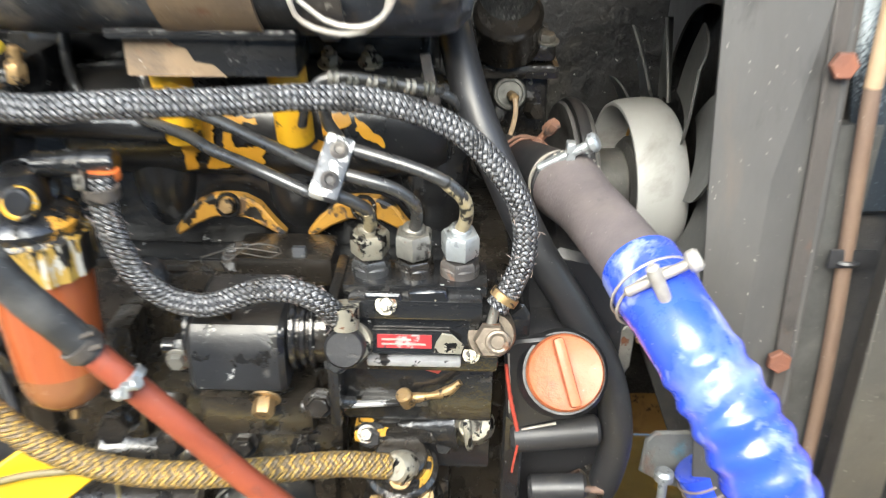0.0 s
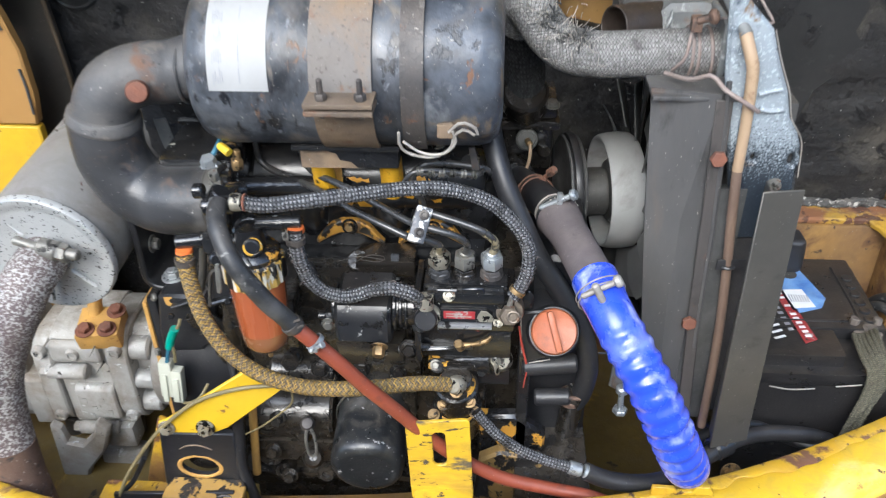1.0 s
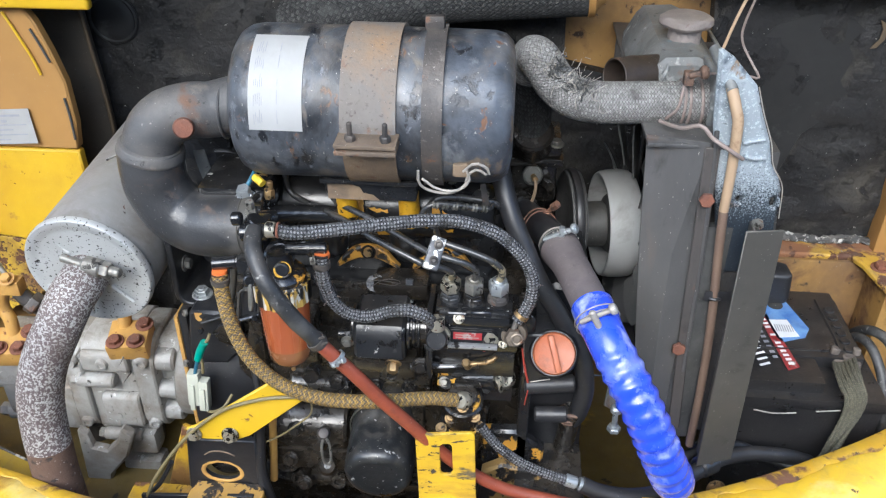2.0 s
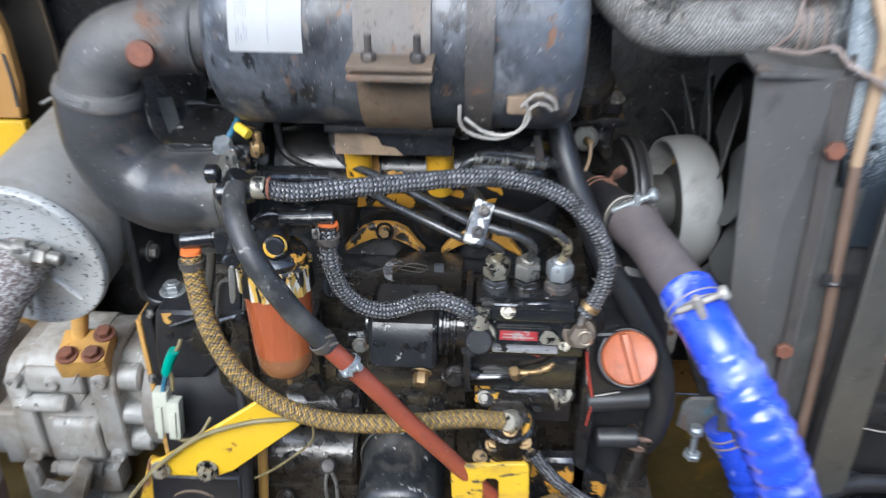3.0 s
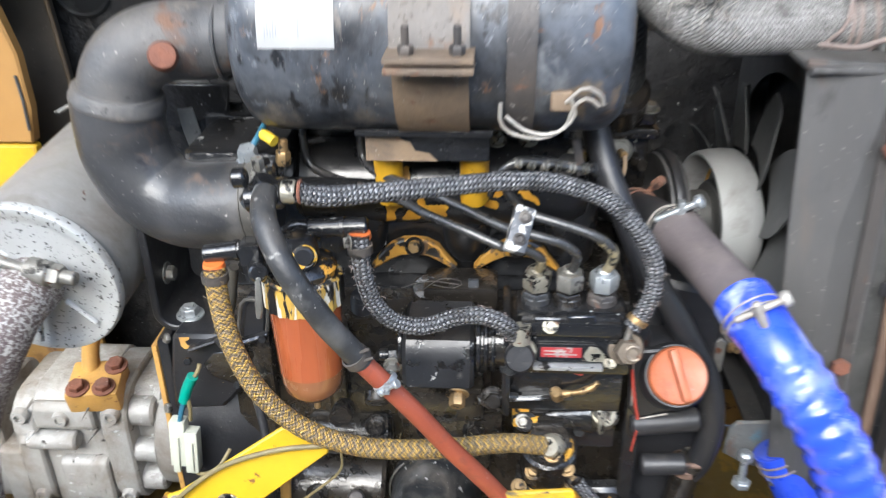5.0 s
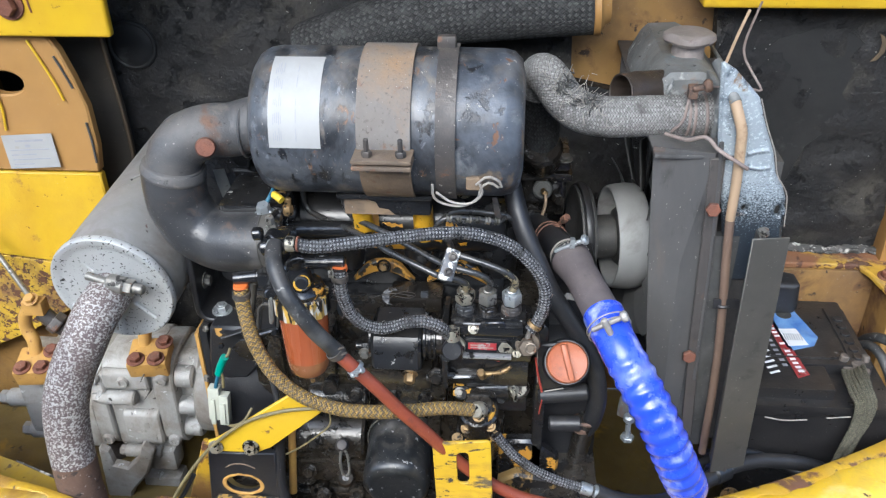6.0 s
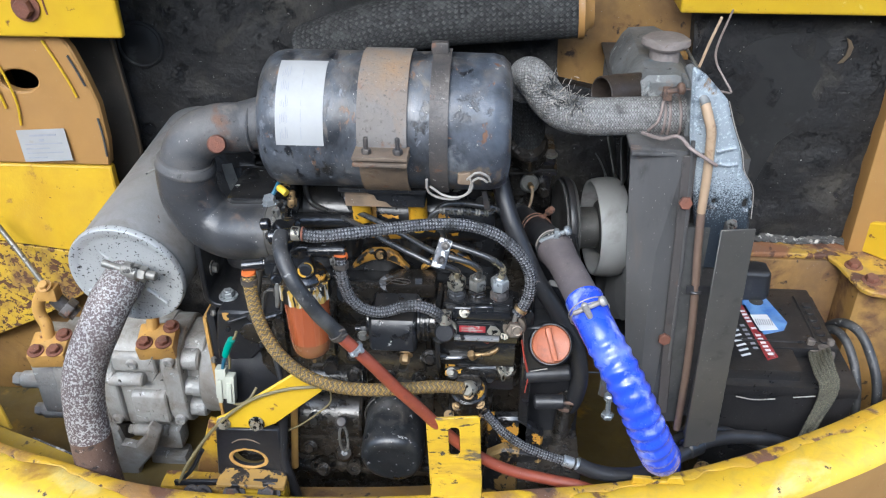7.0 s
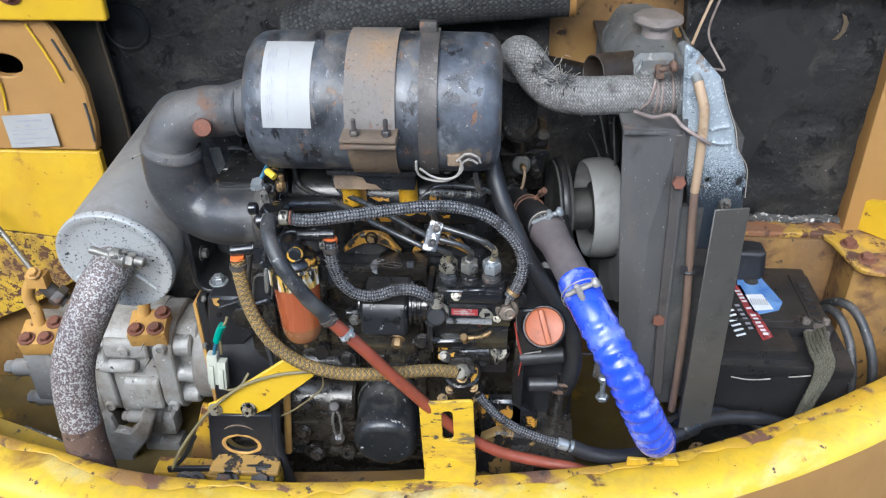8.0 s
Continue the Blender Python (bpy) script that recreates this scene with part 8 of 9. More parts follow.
bm = box(B(), (-0.020, -0.004, -0.006), (0.020, 0.004, 0.006), 0.003, frame_at(V((-0.487, 0.600, 1.021)), (0.9, 0.1, -0.5), (0, 0, 1)))
part("bracket_tab", bm, muffler_grey, muf)
bm = B()
cyl(bm, (-0.556, 0.552, 0.989), (-0.522, 0.545, 0.983), 0.006, 14)
cyl(bm, (-0.524, 0.548, 0.983), (-0.497, 0.543, 0.979), 0.0125, 18, 0.003)
hexa(bm, (-0.497, 0.543, 0.979), (-0.486, 0.541, 0.978), 0.012)
cyl(bm, (-0.488, 0.541, 0.979), (-0.472, 0.539, 0.977), 0.007, 14)
part("clamp_bolt", bm, bare_steel, muf, "bright clamp bolt")
fx = hose("exhaust_flex_pipe", "speckled brown and silver exhaust pipe curving down", [(-0.536, 0.572, 0.953), (-0.533, 0.545, 0.955), (-0.539, 0.520, 0.945), (-0.554, 0.500, 0.913), (-0.574, 0.485, 0.872), (-0.589, 0.475, 0.826), (-0.595, 0.468, 0.776), (-0.594, 0.460, 0.732)], 0.0305, flex_speckle, 32, 0.006, category="exhaust pipe")
bm = tube(B(), [(-0.593, 0.460, 0.735), (-0.593, 0.455, 0.689), (-0.589, 0.450, 0.639), (-0.590, 0.450, 0.574)], 0.0306, 32, 0.006)
part("rusty_end", bm, flex_rust, fx, "rust-brown lower end")
clamp(fx, (-0.535, 0.556, 0.956), V((0.2, -0.5, -0.8)), 0.0312, muffler_face, 0.014)

# muffler bracket: bent black plate with bolts
mbk = thing("muffler_bracket", (-0.40, 0.65, 0.87), "black bent steel bracket plate with bolts", "bracket")
bend = [(-0.440, 1.008), (-0.4405, 0.905)] + [(-0.4165 - 0.024 * math.cos(a), 0.896 - 0.025 * math.sin(a)) for a in (radians(15 * k) for k in range(7))] + [(-0.325, 0.871)]
back = [(-0.325, 0.8785), (-0.414, 0.8785)] + [(-0.4165 - 0.0165 * math.cos(a), 0.896 - 0.0175 * math.sin(a)) for a in (radians(75 - 15 * k) for k in range(6))] + [(-0.432, 0.905), (-0.432, 1.008)]
part("bent_plate", plate(B(), bend + back, 0.148, XZ(0.76), bev=0.0015), case_black, mbk, "black plate bent into an upright and a foot")
part("saddle", box(B(), (-0.498, 0.632, 0.996), (-0.4405, 0.742, 1.004), 0.003), muffler_grey, mbk, "welded saddle tab on the drum")
for y, z in ((0.650, 0.985), (0.646, 0.925)):
    bolt(mbk, (-0.432, y, z), (1, 0, 0), 0.0085, bare_steel, h=0.008)
    part("nut", hexa(B(), (-0.4405, y, z), (-0.450, y, z), 0.009), zinc, mbk)
bm = B()
pp = [(-0.463, 0.645, 0.979), (-0.340, 0.645, 0.989), (-0.349, 0.645, 0.872), (-0.444, 0.645, 0.859), (-0.453, 0.645, 0.879)]
plate(bm, [(p[0], p[2]) for p in pp], 0.004, XZ(0.72), bev=0.001)
part("web", bm, intake_pipe, mbk)
bolt(mbk, (-0.408, 0.634, 0.8785), (0, -0.05, 1), 0.0105, zinc, stud=0.004)
bm = B()
tube(bm, [(-0.325, 0.560, 0.982), (-0.337, 0.570, 0.935), (-0.349, 0.580, 0.901)], 0.005, 10)
tube(bm, [(-0.288, 0.520, 1.018), (-0.292, 0.530, 0.983), (-0.299, 0.540, 0.952)], 0.004, 10)
part("stay_rod", bm, guard_steel, mbk)
bm = plate(B(), [(-0.296, 0.946), (-0.302, 0.900), (-0.331, 0.895), (-0.322, 0.940), (-0.317, 0.947)], 0.018, XZ(0.578), bev=0.004)
part("relay_box", bm, case_black, mbk)
part("box_rim", tube(B(), [(-0.331, 0.556, 0.893), (-0.323, 0.556, 0.938), (-0.317, 0.556, 0.948), (-0.298, 0.556, 0.947), (-0.295, 0.556, 0.942), (-0.301, 0.556, 0.900)], 0.0022, 8), guard_steel, mbk, "worn grey rim of the box")
bm = plate(B(), [(-0.326, 0.903), (-0.296, 0.914), (-0.297, 0.909), (-0.327, 0.896)], 0.012, XZ(0.560), bev=0.002)
part("relay_flange", bm, engine_black, mbk)

# ---- hydraulic pump ----
hp = thing("hydraulic_pump", (-0.60, 0.78, 0.50), "cast aluminium tandem gear pump with oily stains", "hydraulic pump")
YC, ZC = 0.800, 0.590


def P0(px):
    return -0.605 + (px - 300) * 0.00115


def sect(name, px0, px1, y0, y1, z0, z1, r, mt=None):
    """One cast slice of the pump between two stations along its axis, with rounded corners."""
    bm = plate(B(), rrect(y0, z0, y1, z1, r, 5), P0(px1) - P0(px0), YZ(P0(px0)), bev=0.003)
    return part(name, bm, mt or cast_alu, hp)


sect("end_cover", 70, 112, 0.748, 0.862, 0.476, 0.655, 0.035)
sect("gear_body", 111, 172, 0.737, 0.865, 0.480, 0.664, 0.030)
sect("step_block", 168, 200, 0.724, 0.80, 0.488, 0.592, 0.008)
sect("joint_flange", 198, 226, 0.722, 0.875, 0.482, 0.676, 0.045)
sect("gear_body", 225, 307, 0.733, 0.870, 0.472, 0.688, 0.030)
sect("joint_flange", 306, 338, 0.722, 0.875, 0.490, 0.690, 0.050)
sect("drive_end", 336, 372, 0.752, 0.86, 0.50, 0.68, 0.030)
for px, z, y in ((25, 0.566, 0.765), (44, 0.486, 0.768)):
    bm = B()
    cyl(bm, (P0(px + 14), y, z), (P0(px + 75), y, z + 0.004), 0.0175, 24, 0.004)
    hexa(bm, (P0(px), y, z), (P0(px + 15), y, z), 0.0135)
    part("bolt_boss", bm, cast_alu, hp)
sect("cast_pad", 247, 306, 0.7165, 0.74, 0.510, 0.584, 0.010)
sect("cast_pad", 228, 300, 0.7195, 0.74, 0.632, 0.676, 0.012)
for px0, px1, z, r in ((216, 276, 0.617, 0.0135), (236, 296, 0.488, 0.012)):
    bm = B()
    cyl(bm, (P0(px0), 0.722, z), (P0(px1), 0.722, z), r, 22, 0.003)
    hexa(bm, (P0(px0 - 8), 0.722, z), (P0(px0), 0.722, z), r * 0.8)
    part("through_bolt", bm, cast_alu, hp)
for z, y, r in ((0.648, 0.752, 0.021), (0.588, 0.742, 0.017), (0.534, 0.748, 0.019)):
    bm = B()
    cyl(bm, (P0(334), y, z), (P0(366), y, z), r, 24, 0.004)
    part("drive_lug", bm, lug_alu, hp, "bright cast lug")
for px, z, y in ((212, 0.655, 0.722), (212, 0.515, 0.722), (322, 0.66, 0.722), (322, 0.52, 0.722), (262, 0.655, 0.7195), (130, 0.63, 0.737), (130, 0.52, 0.737)):
    bm = lathe(B(), (P0(px), y + 0.004, z), (P0(px), y - 0.02, z), [(0.0125, 0), (0.0105, 0.008), (0.0095, 0.010), (0.0055, 0.010), (0.005, 0.007), (0, 0.007)], 20)
    part("bolt_boss", bm, cast_alu, hp)
for px, z in ((258, 0.556), (270, 0.538), (284, 0.558), (292, 0.530), (264, 0.522)):
    bm = box(B(), (P0(px - 3), 0.7155, z - 0.007), (P0(px + 4), 0.718, z + 0.005), 0.001)
    part("cast_mark", bm, cast_alu, hp)
bm = B()
cyl(bm, (P0(366), YC, ZC), (P0(441), YC, ZC), 0.085, 40, 0.004)
part("mount_flange", bm, cast_alu, hp)


def port(px, py, pts, r):
    """A square yellow port flange on top of the pump with rusty bolts and its pipe."""
    c = V((-0.813, 0.740, 0.671)) if px < 200 else V((-0.600, 0.740, 0.701))
    f = thing("port_flange", c, "ochre-yellow hydraulic port flange with rusty bolts", "flange", "pump port flanges")
    m = frame_at(c, (1, 0.12, 0.0), (0, 1, 0.25))
    bm = box(B(), (-0.034, -0.026, -0.030), (0.034, 0.034, 0.006), 0.004, m)
    part("flange_block", bm, flange_ochre, f)
    for dx_, dy in ((-0.018, -0.014), (0.016, -0.014), (0.024, 0.022)):
        bolt(f, m @ V((dx_, dy, 0.006)), m.col[2].to_3d(), 0.0105, rust, h=0.009)
    part("pipe", tube(B(), pts, r, 18, 0.006), flange_ochre, f)
    return f


f1 = port(100, 620, [(-0.821, 0.760, 0.675), (-0.822, 0.765, 0.704), (-0.831, 0.770, 0.726), (-0.826, 0.770, 0.752), (-0.808, 0.765, 0.775), (-0.787, 0.760, 0.786)], 0.0115)
bm = B()
box(bm, (-0.018, -0.012, -0.014), (0.018, 0.012, 0.014), 0.003, Matrix.Translation((-0.790, 0.755, 0.787)))
part("elbow_block", bm, flange_ochre, f1)
bolt(f1, (-0.788, 0.745, 0.806), (0, -0.5, 1), 0.009, flange_ochre)
bm = B()
tube(bm, [(-0.786, 0.760, 0.771), (-0.771, 0.760, 0.752), (-0.752, 0.760, 0.735)], 0.014, 16)
hexa(bm, (-0.767, 0.755, 0.758), (-0.755, 0.755, 0.746), 0.020)
part("hose_union", bm, strap_steel, f1, "black hose union")
f2 = port(290, 600, [(-0.614, 0.760, 0.705), (-0.612, 0.765, 0.727), (-0.606, 0.770, 0.762), (-0.600, 0.780, 0.805)], 0.0115)
hose("left_hose", "thin dark rod along the yellow panel", [(-0.914, 0.840, 0.888), (-0.887, 0.830, 0.849), (-0.853, 0.810, 0.815), (-0.814, 0.780, 0.790)], 0.005, bare_steel, 10, 0.008, category="rod")
# supports under the pump
sup = thing("pump_support", (-0.56, 0.72, 0.45), "grey steel fork bracket under the hydraulic pump", "bracket")
bm = B()
pp = [(-0.713, 0.700, 0.522), (-0.697, 0.700, 0.509), (-0.692, 0.700, 0.480), (-0.667, 0.700, 0.474), (-0.643, 0.700, 0.498), (-0.630, 0.700, 0.532), (-0.609, 0.700, 0.515), (-0.630, 0.700, 0.461), (-0.668, 0.700, 0.413), (-0.678, 0.700, 0.380), (-0.722, 0.700, 0.377), (-0.717, 0.700, 0.455)]
plate(bm, [(p[0], p[2]) for p in pp], 0.02, XZ(0.71), bev=0.004)
part("fork", bm, cast_alu, sup)
for a, b, r in (((-0.737, 0.800, 0.443), (-0.745, 0.800, 0.379), 0.020), ((-0.628, 0.800, 0.450), (-0.649, 0.800, 0.294), 0.022)):
    part("pipe", cyl(B(), a, b, r, 18, 0.003), strap_steel, sup, "dark brown pipe")
for a, b in (((-0.642, 0.720, 0.441), (-0.587, 0.720, 0.490)), ((-0.661, 0.720, 0.368), (-0.587, 0.720, 0.421))):
    bm = box(B(), a, (b[0], 0.76, b[2]), 0.008)
    part("casting", bm, cast_alu, sup)

# ---- flywheel end, mounts, wiring ----
bell = thing("bell_housing", (-0.40, 0.65, 0.5), "black cast flywheel housing with an end plate", "housing")
bm = B()
box(bm, (-0.437, 0.600, 0.58), (-0.424, 0.95, 0.868), 0.004)
part("end_plate", bm, case_black, bell)
bm = box(B(), (-0.4435, 0.60, 0.60), (-0.4378, 0.93, 0.86), 0.001)
part("spacer", bm, flange_ochre, bell, "edge with ochre paint")
bm = B()
lathe(bm, (-0.425, 0.76, 0.69), (-0.30, 0.76, 0.69), [(0, 0), (0.185, 0), (0.187, 0.01), (0.180, 0.06), (0.165, 0.10), (0.15, 0.125), (0, 0.13)], 48)
part("bell", bm, case_black, bell)
bm = box(B(), (-0.42, 0.625, 0.825), (-0.30, 0.70, 0.852), 0.005)
part("top_pad", bm, case_black, bell)
bm = plate(B(), [(-0.412, 0.884), (-0.350, 0.884), (-0.340, 0.868), (-0.345, 0.815), (-0.368, 0.790), (-0.424, 0.785), (-0.421, 0.830)], 0.030, XZ(0.616), bev=0.004)
part("face_casting", bm, case_black, bell, "black cast face with worn edges")
for p in ((-0.419, 0.596, 0.874), (-0.425, 0.580, 0.793)):
    bolt(bell, p, (-0.6, -0.7, 0.3), 0.0058, bare_steel, washer=False)
bm = plate(B(), [(-0.404 + u, 0.882 + w) for u, w in ((0, 0), (0.011, 0.0005), (0.0105, -0.002), (0.006, -0.005), (0.0075, -0.009), (0.017, -0.0145), (0.0165, -0.0165), (0.008, -0.0135), (0.0045, -0.0145), (0.001, -0.011))], 0.0006, XZ(0.5855), bev=0)
part("paint_flake", bm, flange_ochre, bell, "flake of ochre paint")
bm = plate(B(), [(-0.392, 0.875), (-0.354, 0.890), (-0.354, 0.887), (-0.392, 0.870)], 0.012, XZ(0.584), bev=0.0015)
part("slanted_bar", bm, case_black, bell, "thin black bar across the housing")
bm = plate(B(), [(-0.367, 0.868), (-0.348, 0.871), (-0.324, 0.844), (-0.322, 0.833), (-0.346, 0.827), (-0.372, 0.838), (-0.380, 0.853)], 0.004, XZ(0.582), bev=0.001)
part("shield", bm, engine_black, bell, "oily black shield plate")
for p in ((-0.392, 0.572, 0.862), (-0.343, 0.572, 0.833), (-0.301, 0.546, 0.910)):
    part("screw", hexa(B(), p, V(p) + V((0, -0.005, 0.002)), 0.0045), engine_black, bell)

arm = thing("stay_bar", (-0.31, 0.47, 0.78), "bright yellow flat steel stay bar with two bolts", "stay bar")
bm = B()
pp = [(-0.395, 0.475, 0.768), (-0.382, 0.475, 0.774), (-0.270, 0.475, 0.860), (-0.245, 0.475, 0.862), (-0.225, 0.475, 0.846), (-0.229, 0.475, 0.831), (-0.305, 0.475, 0.763), (-0.326, 0.475, 0.752), (-0.394, 0.475, 0.750)]
plate(bm, [(p[0], p[2]) for p in pp], 0.006, XZ(0.478), bev=0.0015)
part("bar", bm, body_yellow, arm)
bolt(arm, (-0.333, 0.471, 0.764), (0, -1, 0.1), 0.0085, nut_chipped, h=0.009)
bolt(arm, (-0.384, 0.471, 0.761), (0, -1, 0.1), 0.0075, nut_chipped, h=0.007)
part("wire", tube(B(), [(-0.470, 0.460, 0.639), (-0.450, 0.462, 0.680), (-0.410, 0.465, 0.739), (-0.374, 0.466, 0.780), (-0.331, 0.466, 0.816), (-0.278, 0.466, 0.838), (-0.232, 0.467, 0.845)], 0.0026, 10), wire_cream, arm, "dirty sheathed wire tied along the bar")
part("wire", tube(B(), [(-0.469, 0.470, 0.636), (-0.451, 0.472, 0.657), (-0.428, 0.474, 0.699)], 0.0035, 10), rubber, arm)
part("wire", tube(B(), [(-0.218, 0.480, 0.832), (-0.221, 0.485, 0.800), (-0.243, 0.490, 0.772), (-0.273, 0.495, 0.742), (-0.298, 0.500, 0.722)], 0.0013, 8), wire_cream, arm)

mnt = thing("engine_mount", (-0.33, 0.50, 0.62), "black engine mount bracket with an ochre oval opening", "engine mount")
cc = (-0.361, 0.673)
bm = plate(B(), [(-0.405, 0.735), (-0.306, 0.738), (-0.309, 0.648), (-0.416, 0.634)], 0.012, XZ(0.497), [circle(cc[0], cc[1], 0.028, 0.0195)], bev=0.002)
part("bracket_web", bm, case_black, mnt)
bm = torus(B(), (0, 0, 0), (0, 1, 0), 0.0290, 0.0036, 40, 8)
bmesh.ops.transform(bm, matrix=Matrix.Translation((cc[0], 0.4865, cc[1])) @ Matrix.Diagonal((1, 0.6, 0.70, 1)), verts=bm.verts)
for v in bm.verts:
    v.co += 0.0012 * V((noise.noise(v.co * 160), 0, noise.noise(v.co * 160 + V((5, 0, 0)))))
part("oval_rim", bm, flange_ochre, mnt, "rim with ochre paint")
bm = cyl(B(), (cc[0], 0.56, cc[1]), (cc[0], 0.505, cc[1]), 0.027, 28)
part("rubber_block", bm, oily_black, mnt)
bm = tube(B(), [(cc[0] - 0.022, 0.4855, 0.706), (cc[0] - 0.012, 0.4848, 0.713), (cc[0], 0.4845, 0.7155), (cc[0] + 0.012, 0.4848, 0.713), (cc[0] + 0.022, 0.4855, 0.707)], 0.0013, 8)
part("pressed_arc", bm, band_tan, mnt, "worn arc above the opening")
bm = plate(B(), [(-0.406, 0.448), (-0.298, 0.448), (-0.298, 0.470), (-0.303, 0.4845), (-0.400, 0.4845), (-0.406, 0.470)], 0.008, Matrix.Translation((0, 0, 0.645)), bev=0.0015)
part("foot", bm, fleck_ochre, mnt, "foot plate with flaking ochre paint")
for p in ((-0.378, 0.446, 0.634), (-0.322, 0.446, 0.640)):
    bolt(mnt, p, (0, -0.75, 0.66), 0.0125, strap_steel, h=0.011, stud=0.003)
rail = thing("frame_rail", (-0.4, 0.50, 0.45), "yellow frame rail and cross member below the engine", "frame", kind="structure")
bm = B()
box(bm, (-0.507, 0.465, 0.598), ((-0.409, 0.465, 0.629)[0], 0.50, (-0.465, 0.465, 0.624)[2]), 0.004)
box(bm, (-0.426, 0.450, 0.607), ((-0.299, 0.450, 0.646)[0], 0.48, (-0.358, 0.450, 0.637)[2]), 0.004)
part("rail", bm, edge_rust, rail)
bm = B()
plate(bm, [(-0.512, 0.600, 0.498)[::2], (-0.462, 0.600, 0.652)[::2], (-0.446, 0.600, 0.646)[::2], (-0.464, 0.600, 0.502)[::2]], 0.012, XZ(0.60), bev=0.002)
part("upright_web", bm, edge_rust, rail)
bm = plate(B(), [(-0.478, 0.633), (-0.478, 0.643), (-0.311, 0.656), (-0.311, 0.646)], 0.006, XZ(0.464), bev=0.001)
part("edge_strip", bm, case_black, rail)
bm = box(B(), (-0.374, 0.418, 0.590), (-0.303, 0.436, 0.650), 0.003)
part("step_block", bm, body_yellow, rail, "bright yellow stepped block")
for p in ((-0.443, 0.440, 0.638), (-0.425, 0.440, 0.639)):
    bolt(rail, p, (0, -0.8, 0.5), 0.010, strap_steel)
bm = box(B(), (0.06, 0.48, 0.52), (0.16, 0.9, 0.66), 0.006)
part("cross_member", bm, muddy_black, rail)
bm = B()
plate(bm, [(0.013, 0.520, 0.669)[::2], (0.040, 0.520, 0.686)[::2], (0.097, 0.520, 0.675)[::2], (0.106, 0.520, 0.616)[::2], (0.098, 0.520, 0.576)[::2], (0.002, 0.520, 0.568)[::2]], 0.02, XZ(0.54), bev=0.004)
part("front_plate", bm, tan_flaked, rail, "tan painted plate with black oily flakes")
bm = B()
plate(bm, [(0.009, 0.550, 0.721)[::2], (0.060, 0.550, 0.724)[::2], (0.102, 0.550, 0.691)[::2], (0.101, 0.550, 0.657)[::2], (0.010, 0.550, 0.654)[::2]], 0.02, XZ(0.57), bev=0.004)
part("front_plate", bm, flaky_black, rail)

cn = thing("wire_connector", (-0.404, 0.556, 0.756), "white plastic wire connector with a teal-taped wire", "connector")
m = frame_at(V((-0.405, 0.556, 0.765)), (1, 0, -0.06), (0.06, 0.1, 1))
bm = B()
box(bm, (-0.015, -0.026, -0.008), (0.002, 0.030, 0.008), 0.002, m)
box(bm, (0.001, -0.034, -0.008), (0.015, 0.018, 0.008), 0.002, m)
box(bm, (-0.011, -0.032, 0.006), (-0.004, 0.012, 0.011), 0.001, m)
box(bm, (0.004, -0.030, 0.006), (0.011, 0.006, 0.011), 0.001, m)
part("plug", bm, connector_white, cn)
part("tape", tube(B(), [(-0.398, 0.556, 0.822), (-0.391, 0.554, 0.840), (-0.382, 0.552, 0.857)], 0.0058, 12), teal_tape, cn, "teal tape")
part("wire", tube(B(), [(-0.408, 0.556, 0.790), (-0.403, 0.556, 0.808), (-0.398, 0.556, 0.822)], 0.0028, 8), wire_blue, cn)
part("wire", tube(B(), [(-0.394, 0.554, 0.798), (-0.392, 0.554, 0.815), (-0.393, 0.554, 0.829)], 0.0022, 8), wire_cream, cn)
part("wire", tube(B(), [(-0.380, 0.552, 0.857), (-0.376, 0.553, 0.863), (-0.374, 0.556, 0.870)], 0.0022, 8), wire_cream, cn)
part("wire", tube(B(), [(-0.405, 0.556, 0.730), (-0.389, 0.546, 0.730), (-0.369, 0.546, 0.741), (-0.357, 0.556, 0.758)], 0.0022, 8), wire_cream, cn)

# ---- oil filter and low clutter ----
of = thing("oil_filter", (-0.134, 0.57, 0.707), "black spin-on oil filter canister, dusty", "oil filter")
d3 = V((0.03, -0.99, -0.10)).normalized()
o0 = V((-0.131, 0.470, 0.697))
bm = lathe(B(), o0 - d3 * 0.105, o0, [(0, 0), (0.044, 0), (0.0495, 0.002), (0.0505, 0.005), (0.0495, 0.009), (0.0490, 0.012), (0.0490, 0.088), (0.0475, 0.097), (0.0435, 0.1025), (0.0385, 0.1050), (0.0345, 0.1055), (0.0300, 0.1050), (0.020, 0.1040), (0.012, 0.1045), (0, 0.1045)], 56)
for v in bm.verts:
    v.co += 0.0022 * V((noise.noise(v.co * 26), 0.6 * noise.noise(v.co * 26 + V((5, 0, 0))), noise.noise(v.co * 26 + V((0, 7, 0)))))
part("can", bm, filter_black, of)
part("band_wire", tube(B(), [o0 - d3 * 0.088 + V((0.0515 * math.cos(a), 0, 0.0515 * math.sin(a))) for a in (math.pi * (1.12 - 0.09 * k) for k in range(8))], 0.0013, 6), bare_steel, of)
dip = thing("dipstick", (-0.218, 0.510, 0.690), "steel ring handle of the dipstick in a rusty bore", "dipstick")
bm = tube(B(), [(-0.214, 0.510, 0.732), (-0.217, 0.505, 0.713), (-0.215, 0.505, 0.683), (-0.206, 0.506, 0.685), (-0.206, 0.508, 0.717), (-0.212, 0.510, 0.732)], 0.0022, 8)
part("ring", bm, bare_steel, dip)
bm = lathe(B(), (-0.216, 0.520, 0.726), (-0.211, 0.500, 0.750), [(0, 0), (0.009, 0), (0.010, 0.006), (0.007, 0.016), (0, 0.018)], 16)
part("plug", bm, strap_steel, dip)
bm = lathe(B(), (-0.218, 0.530, 0.651), (-0.213, 0.510, 0.671), [(0, 0), (0.014, 0), (0.015, 0.01), (0.011, 0.018), (0.005, 0.012), (0, 0.012)], 20)
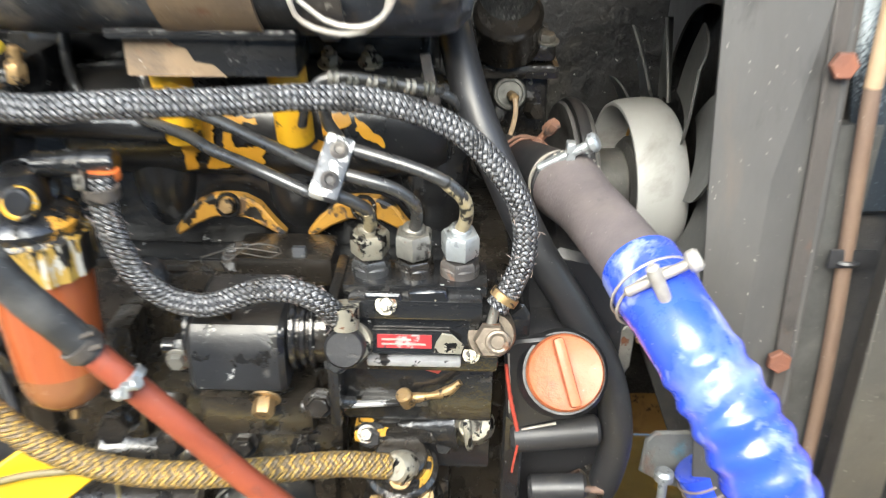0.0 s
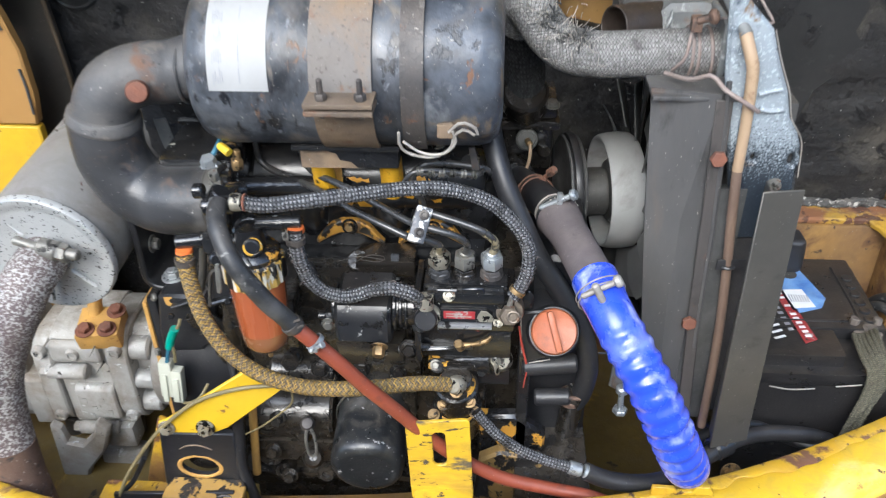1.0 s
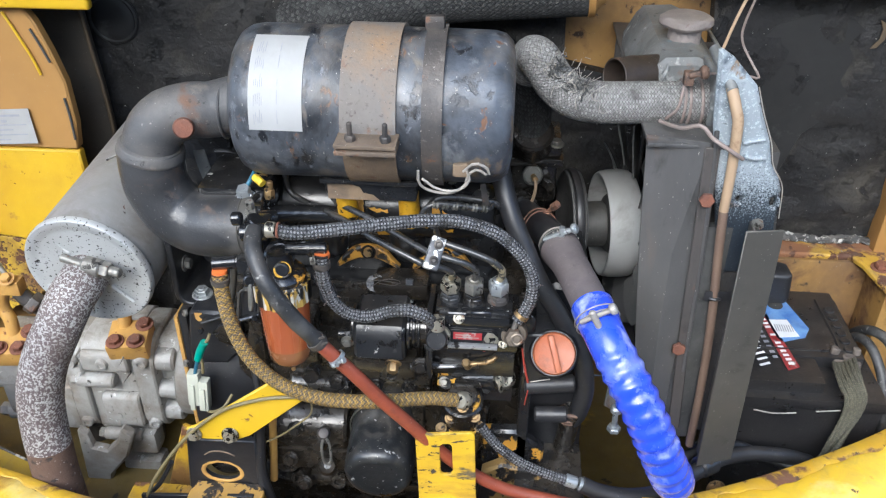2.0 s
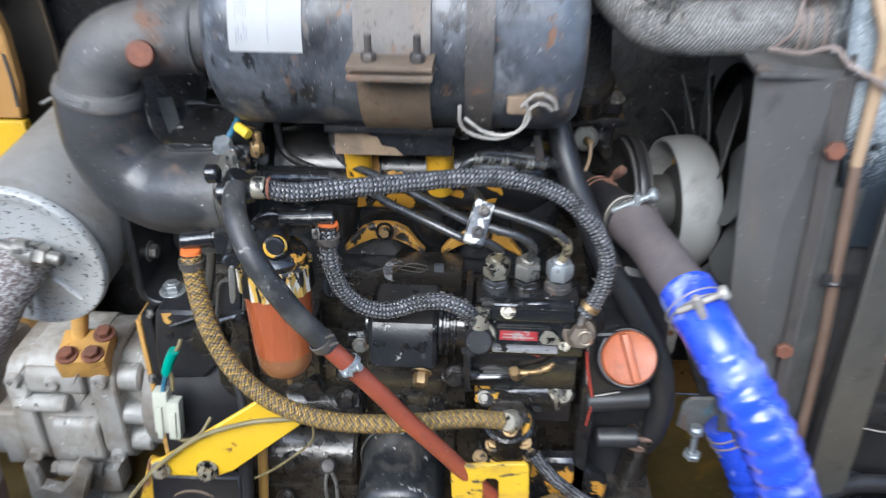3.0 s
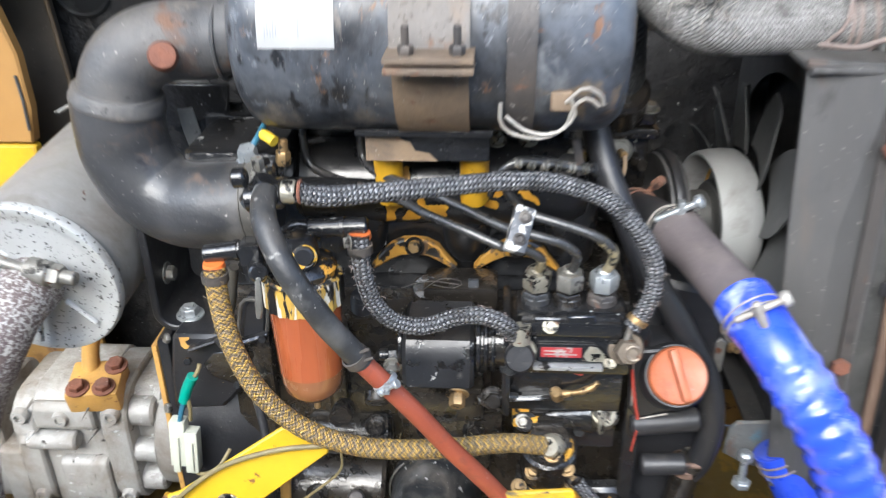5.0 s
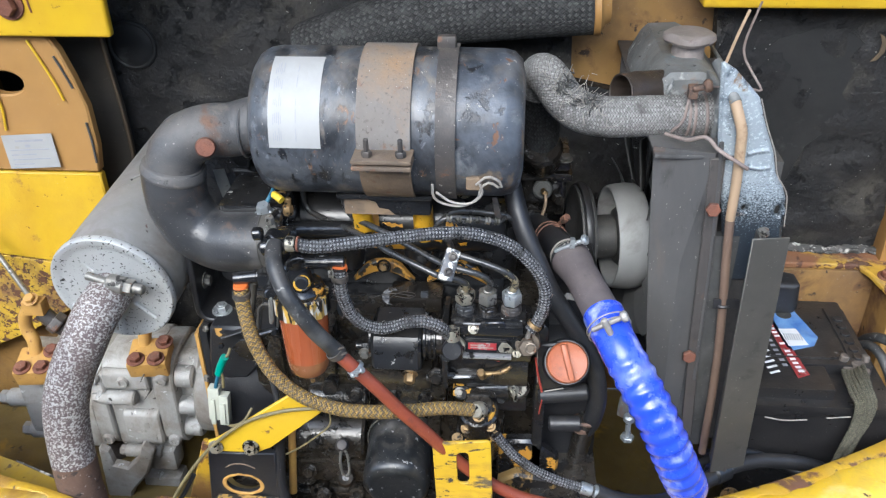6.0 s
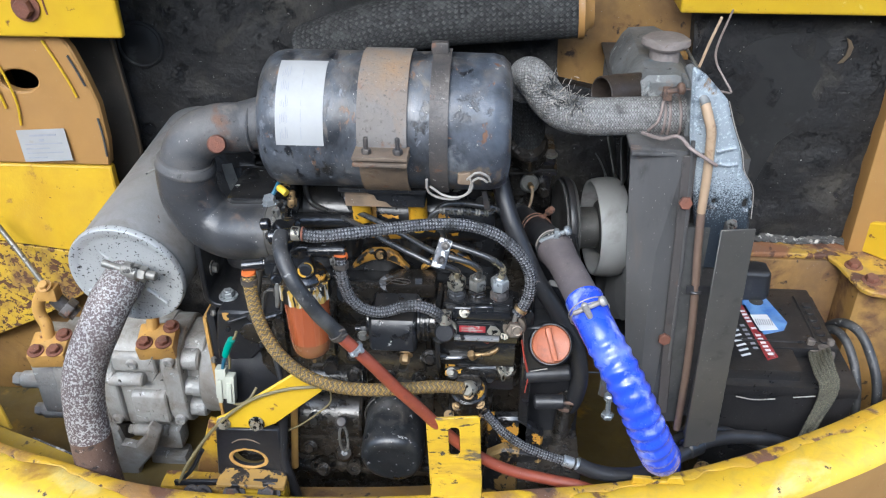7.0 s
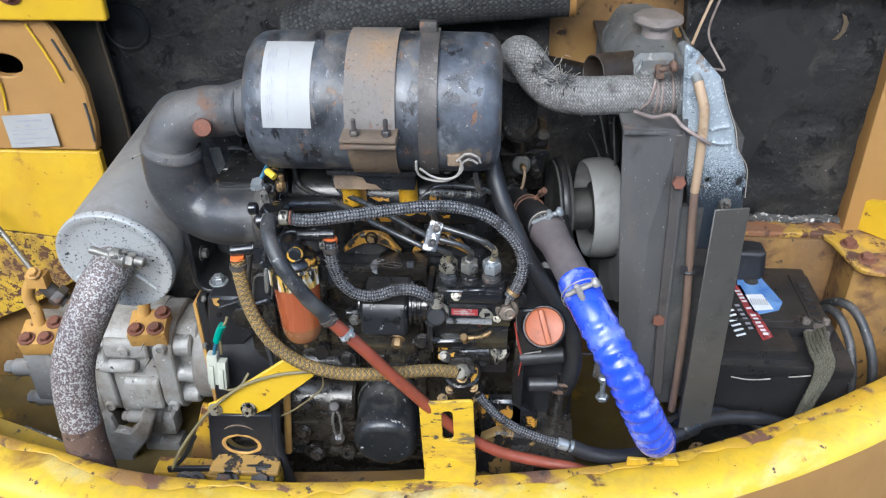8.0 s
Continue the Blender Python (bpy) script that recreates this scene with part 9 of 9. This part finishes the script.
part("bore", bm, muddy_black, dip)
clut = thing("starter_motor", (-0.24, 0.57, 0.66), "dark oily starter motor body with small bolts", "starter motor")
bm = B()
cyl(bm, (-0.30, 0.575, 0.70), (-0.188, 0.575, 0.70), 0.042, 30, 0.004)
cyl(bm, (-0.27, 0.575, 0.772), (-0.18, 0.575, 0.772), 0.025, 24, 0.004)
box(bm, (-0.30, 0.54, 0.63), (-0.186, 0.60, 0.67), 0.006)
part("motor_body", bm, muddy_black, clut)
for p in ((-0.261, 0.535, 0.718), (-0.273, 0.530, 0.661), (-0.227, 0.535, 0.690), (-0.255, 0.530, 0.611)):
    bolt(clut, p, (0, -1, 0.4), 0.008, oily_black, h=0.01)
hose("black_pipe", "black pipe running down beside the mount", [(-0.301, 0.500, 0.765), (-0.303, 0.495, 0.723), (-0.305, 0.490, 0.673), (-0.296, 0.485, 0.623), (-0.285, 0.480, 0.578)], 0.008, rubber, 14, 0.006, category="pipe")
hose("ochre_pipe", "ochre pipe behind the mount", [(-0.289, 0.530, 0.773), (-0.295, 0.530, 0.702), (-0.303, 0.530, 0.614)], 0.006, flange_ochre, 12, 0.006, category="pipe")
hose("black_wire", "black wire curving down from the muffler bracket", [(-0.349, 0.550, 0.907), (-0.319, 0.540, 0.863), (-0.303, 0.520, 0.804), (-0.301, 0.500, 0.759)], 0.0045, rubber, 10, 0.006, category="wire")

# big corrugated air duct behind
duct = hose("air_duct", "large black woven air duct across the back", [(-0.321, 0.970, 1.173), (-0.256, 0.950, 1.200), (-0.174, 0.930, 1.230), (-0.079, 0.920, 1.250), (0.031, 0.920, 1.260), (0.135, 0.920, 1.268)], 0.047, braid_black, 44, 0.006, None, "duct")
bm = lathe(B(), (0.131, 0.920, 1.268), (0.166, 0.920, 1.270), [(0.03, 0), (0.047, 0.002), (0.049, 0.004), (0.049, 0.012), (0.036, 0.018), (0.030, 0.028), (0, 0.028)], 36)
part("duct_cuff", bm, tan_primer, duct, "tan end cuff")

# ---- back of the bay seen between parts ----
bm = plate(B(), [(p[0], p[2]) for p in ((-0.420, 0.690, 1.110), (-0.336, 0.690, 1.106), (-0.347, 0.690, 1.013), (-0.399, 0.690, 1.010), (-0.420, 0.690, 1.051))], 0.006, XZ(0.69), bev=0.001)
part("lifting_plate", bm, engine_black, engine)
bm = plate(B(), [p[::2] for p in ((-0.416, 0.672, 1.130), (-0.343, 0.672, 1.129), (-0.347, 0.672, 1.099), (-0.415, 0.672, 1.080))], 0.006, XZ(0.675), bev=0.001)
part("back_plate", bm, engine_black, engine)
bm = B()
box(bm, (-0.37, 0.66, 0.98), (-0.30, 0.72, 1.10), 0.006)
part("lifting_eye", bm, engine_black, engine)
bm = B()
plate(bm, [(p[0], p[2]) for p in ((-0.381, 0.625, 1.118), (-0.366, 0.625, 1.120), (-0.360, 0.625, 1.088), (-0.364, 0.625, 1.064), (-0.374, 0.625, 1.078), (-0.378, 0.625, 1.096))], 0.003, XZ(0.626), bev=0.0005)
tagged(part("foil_scrap", bm, tank_dirty), "torn scrap of white foil", "scrap")
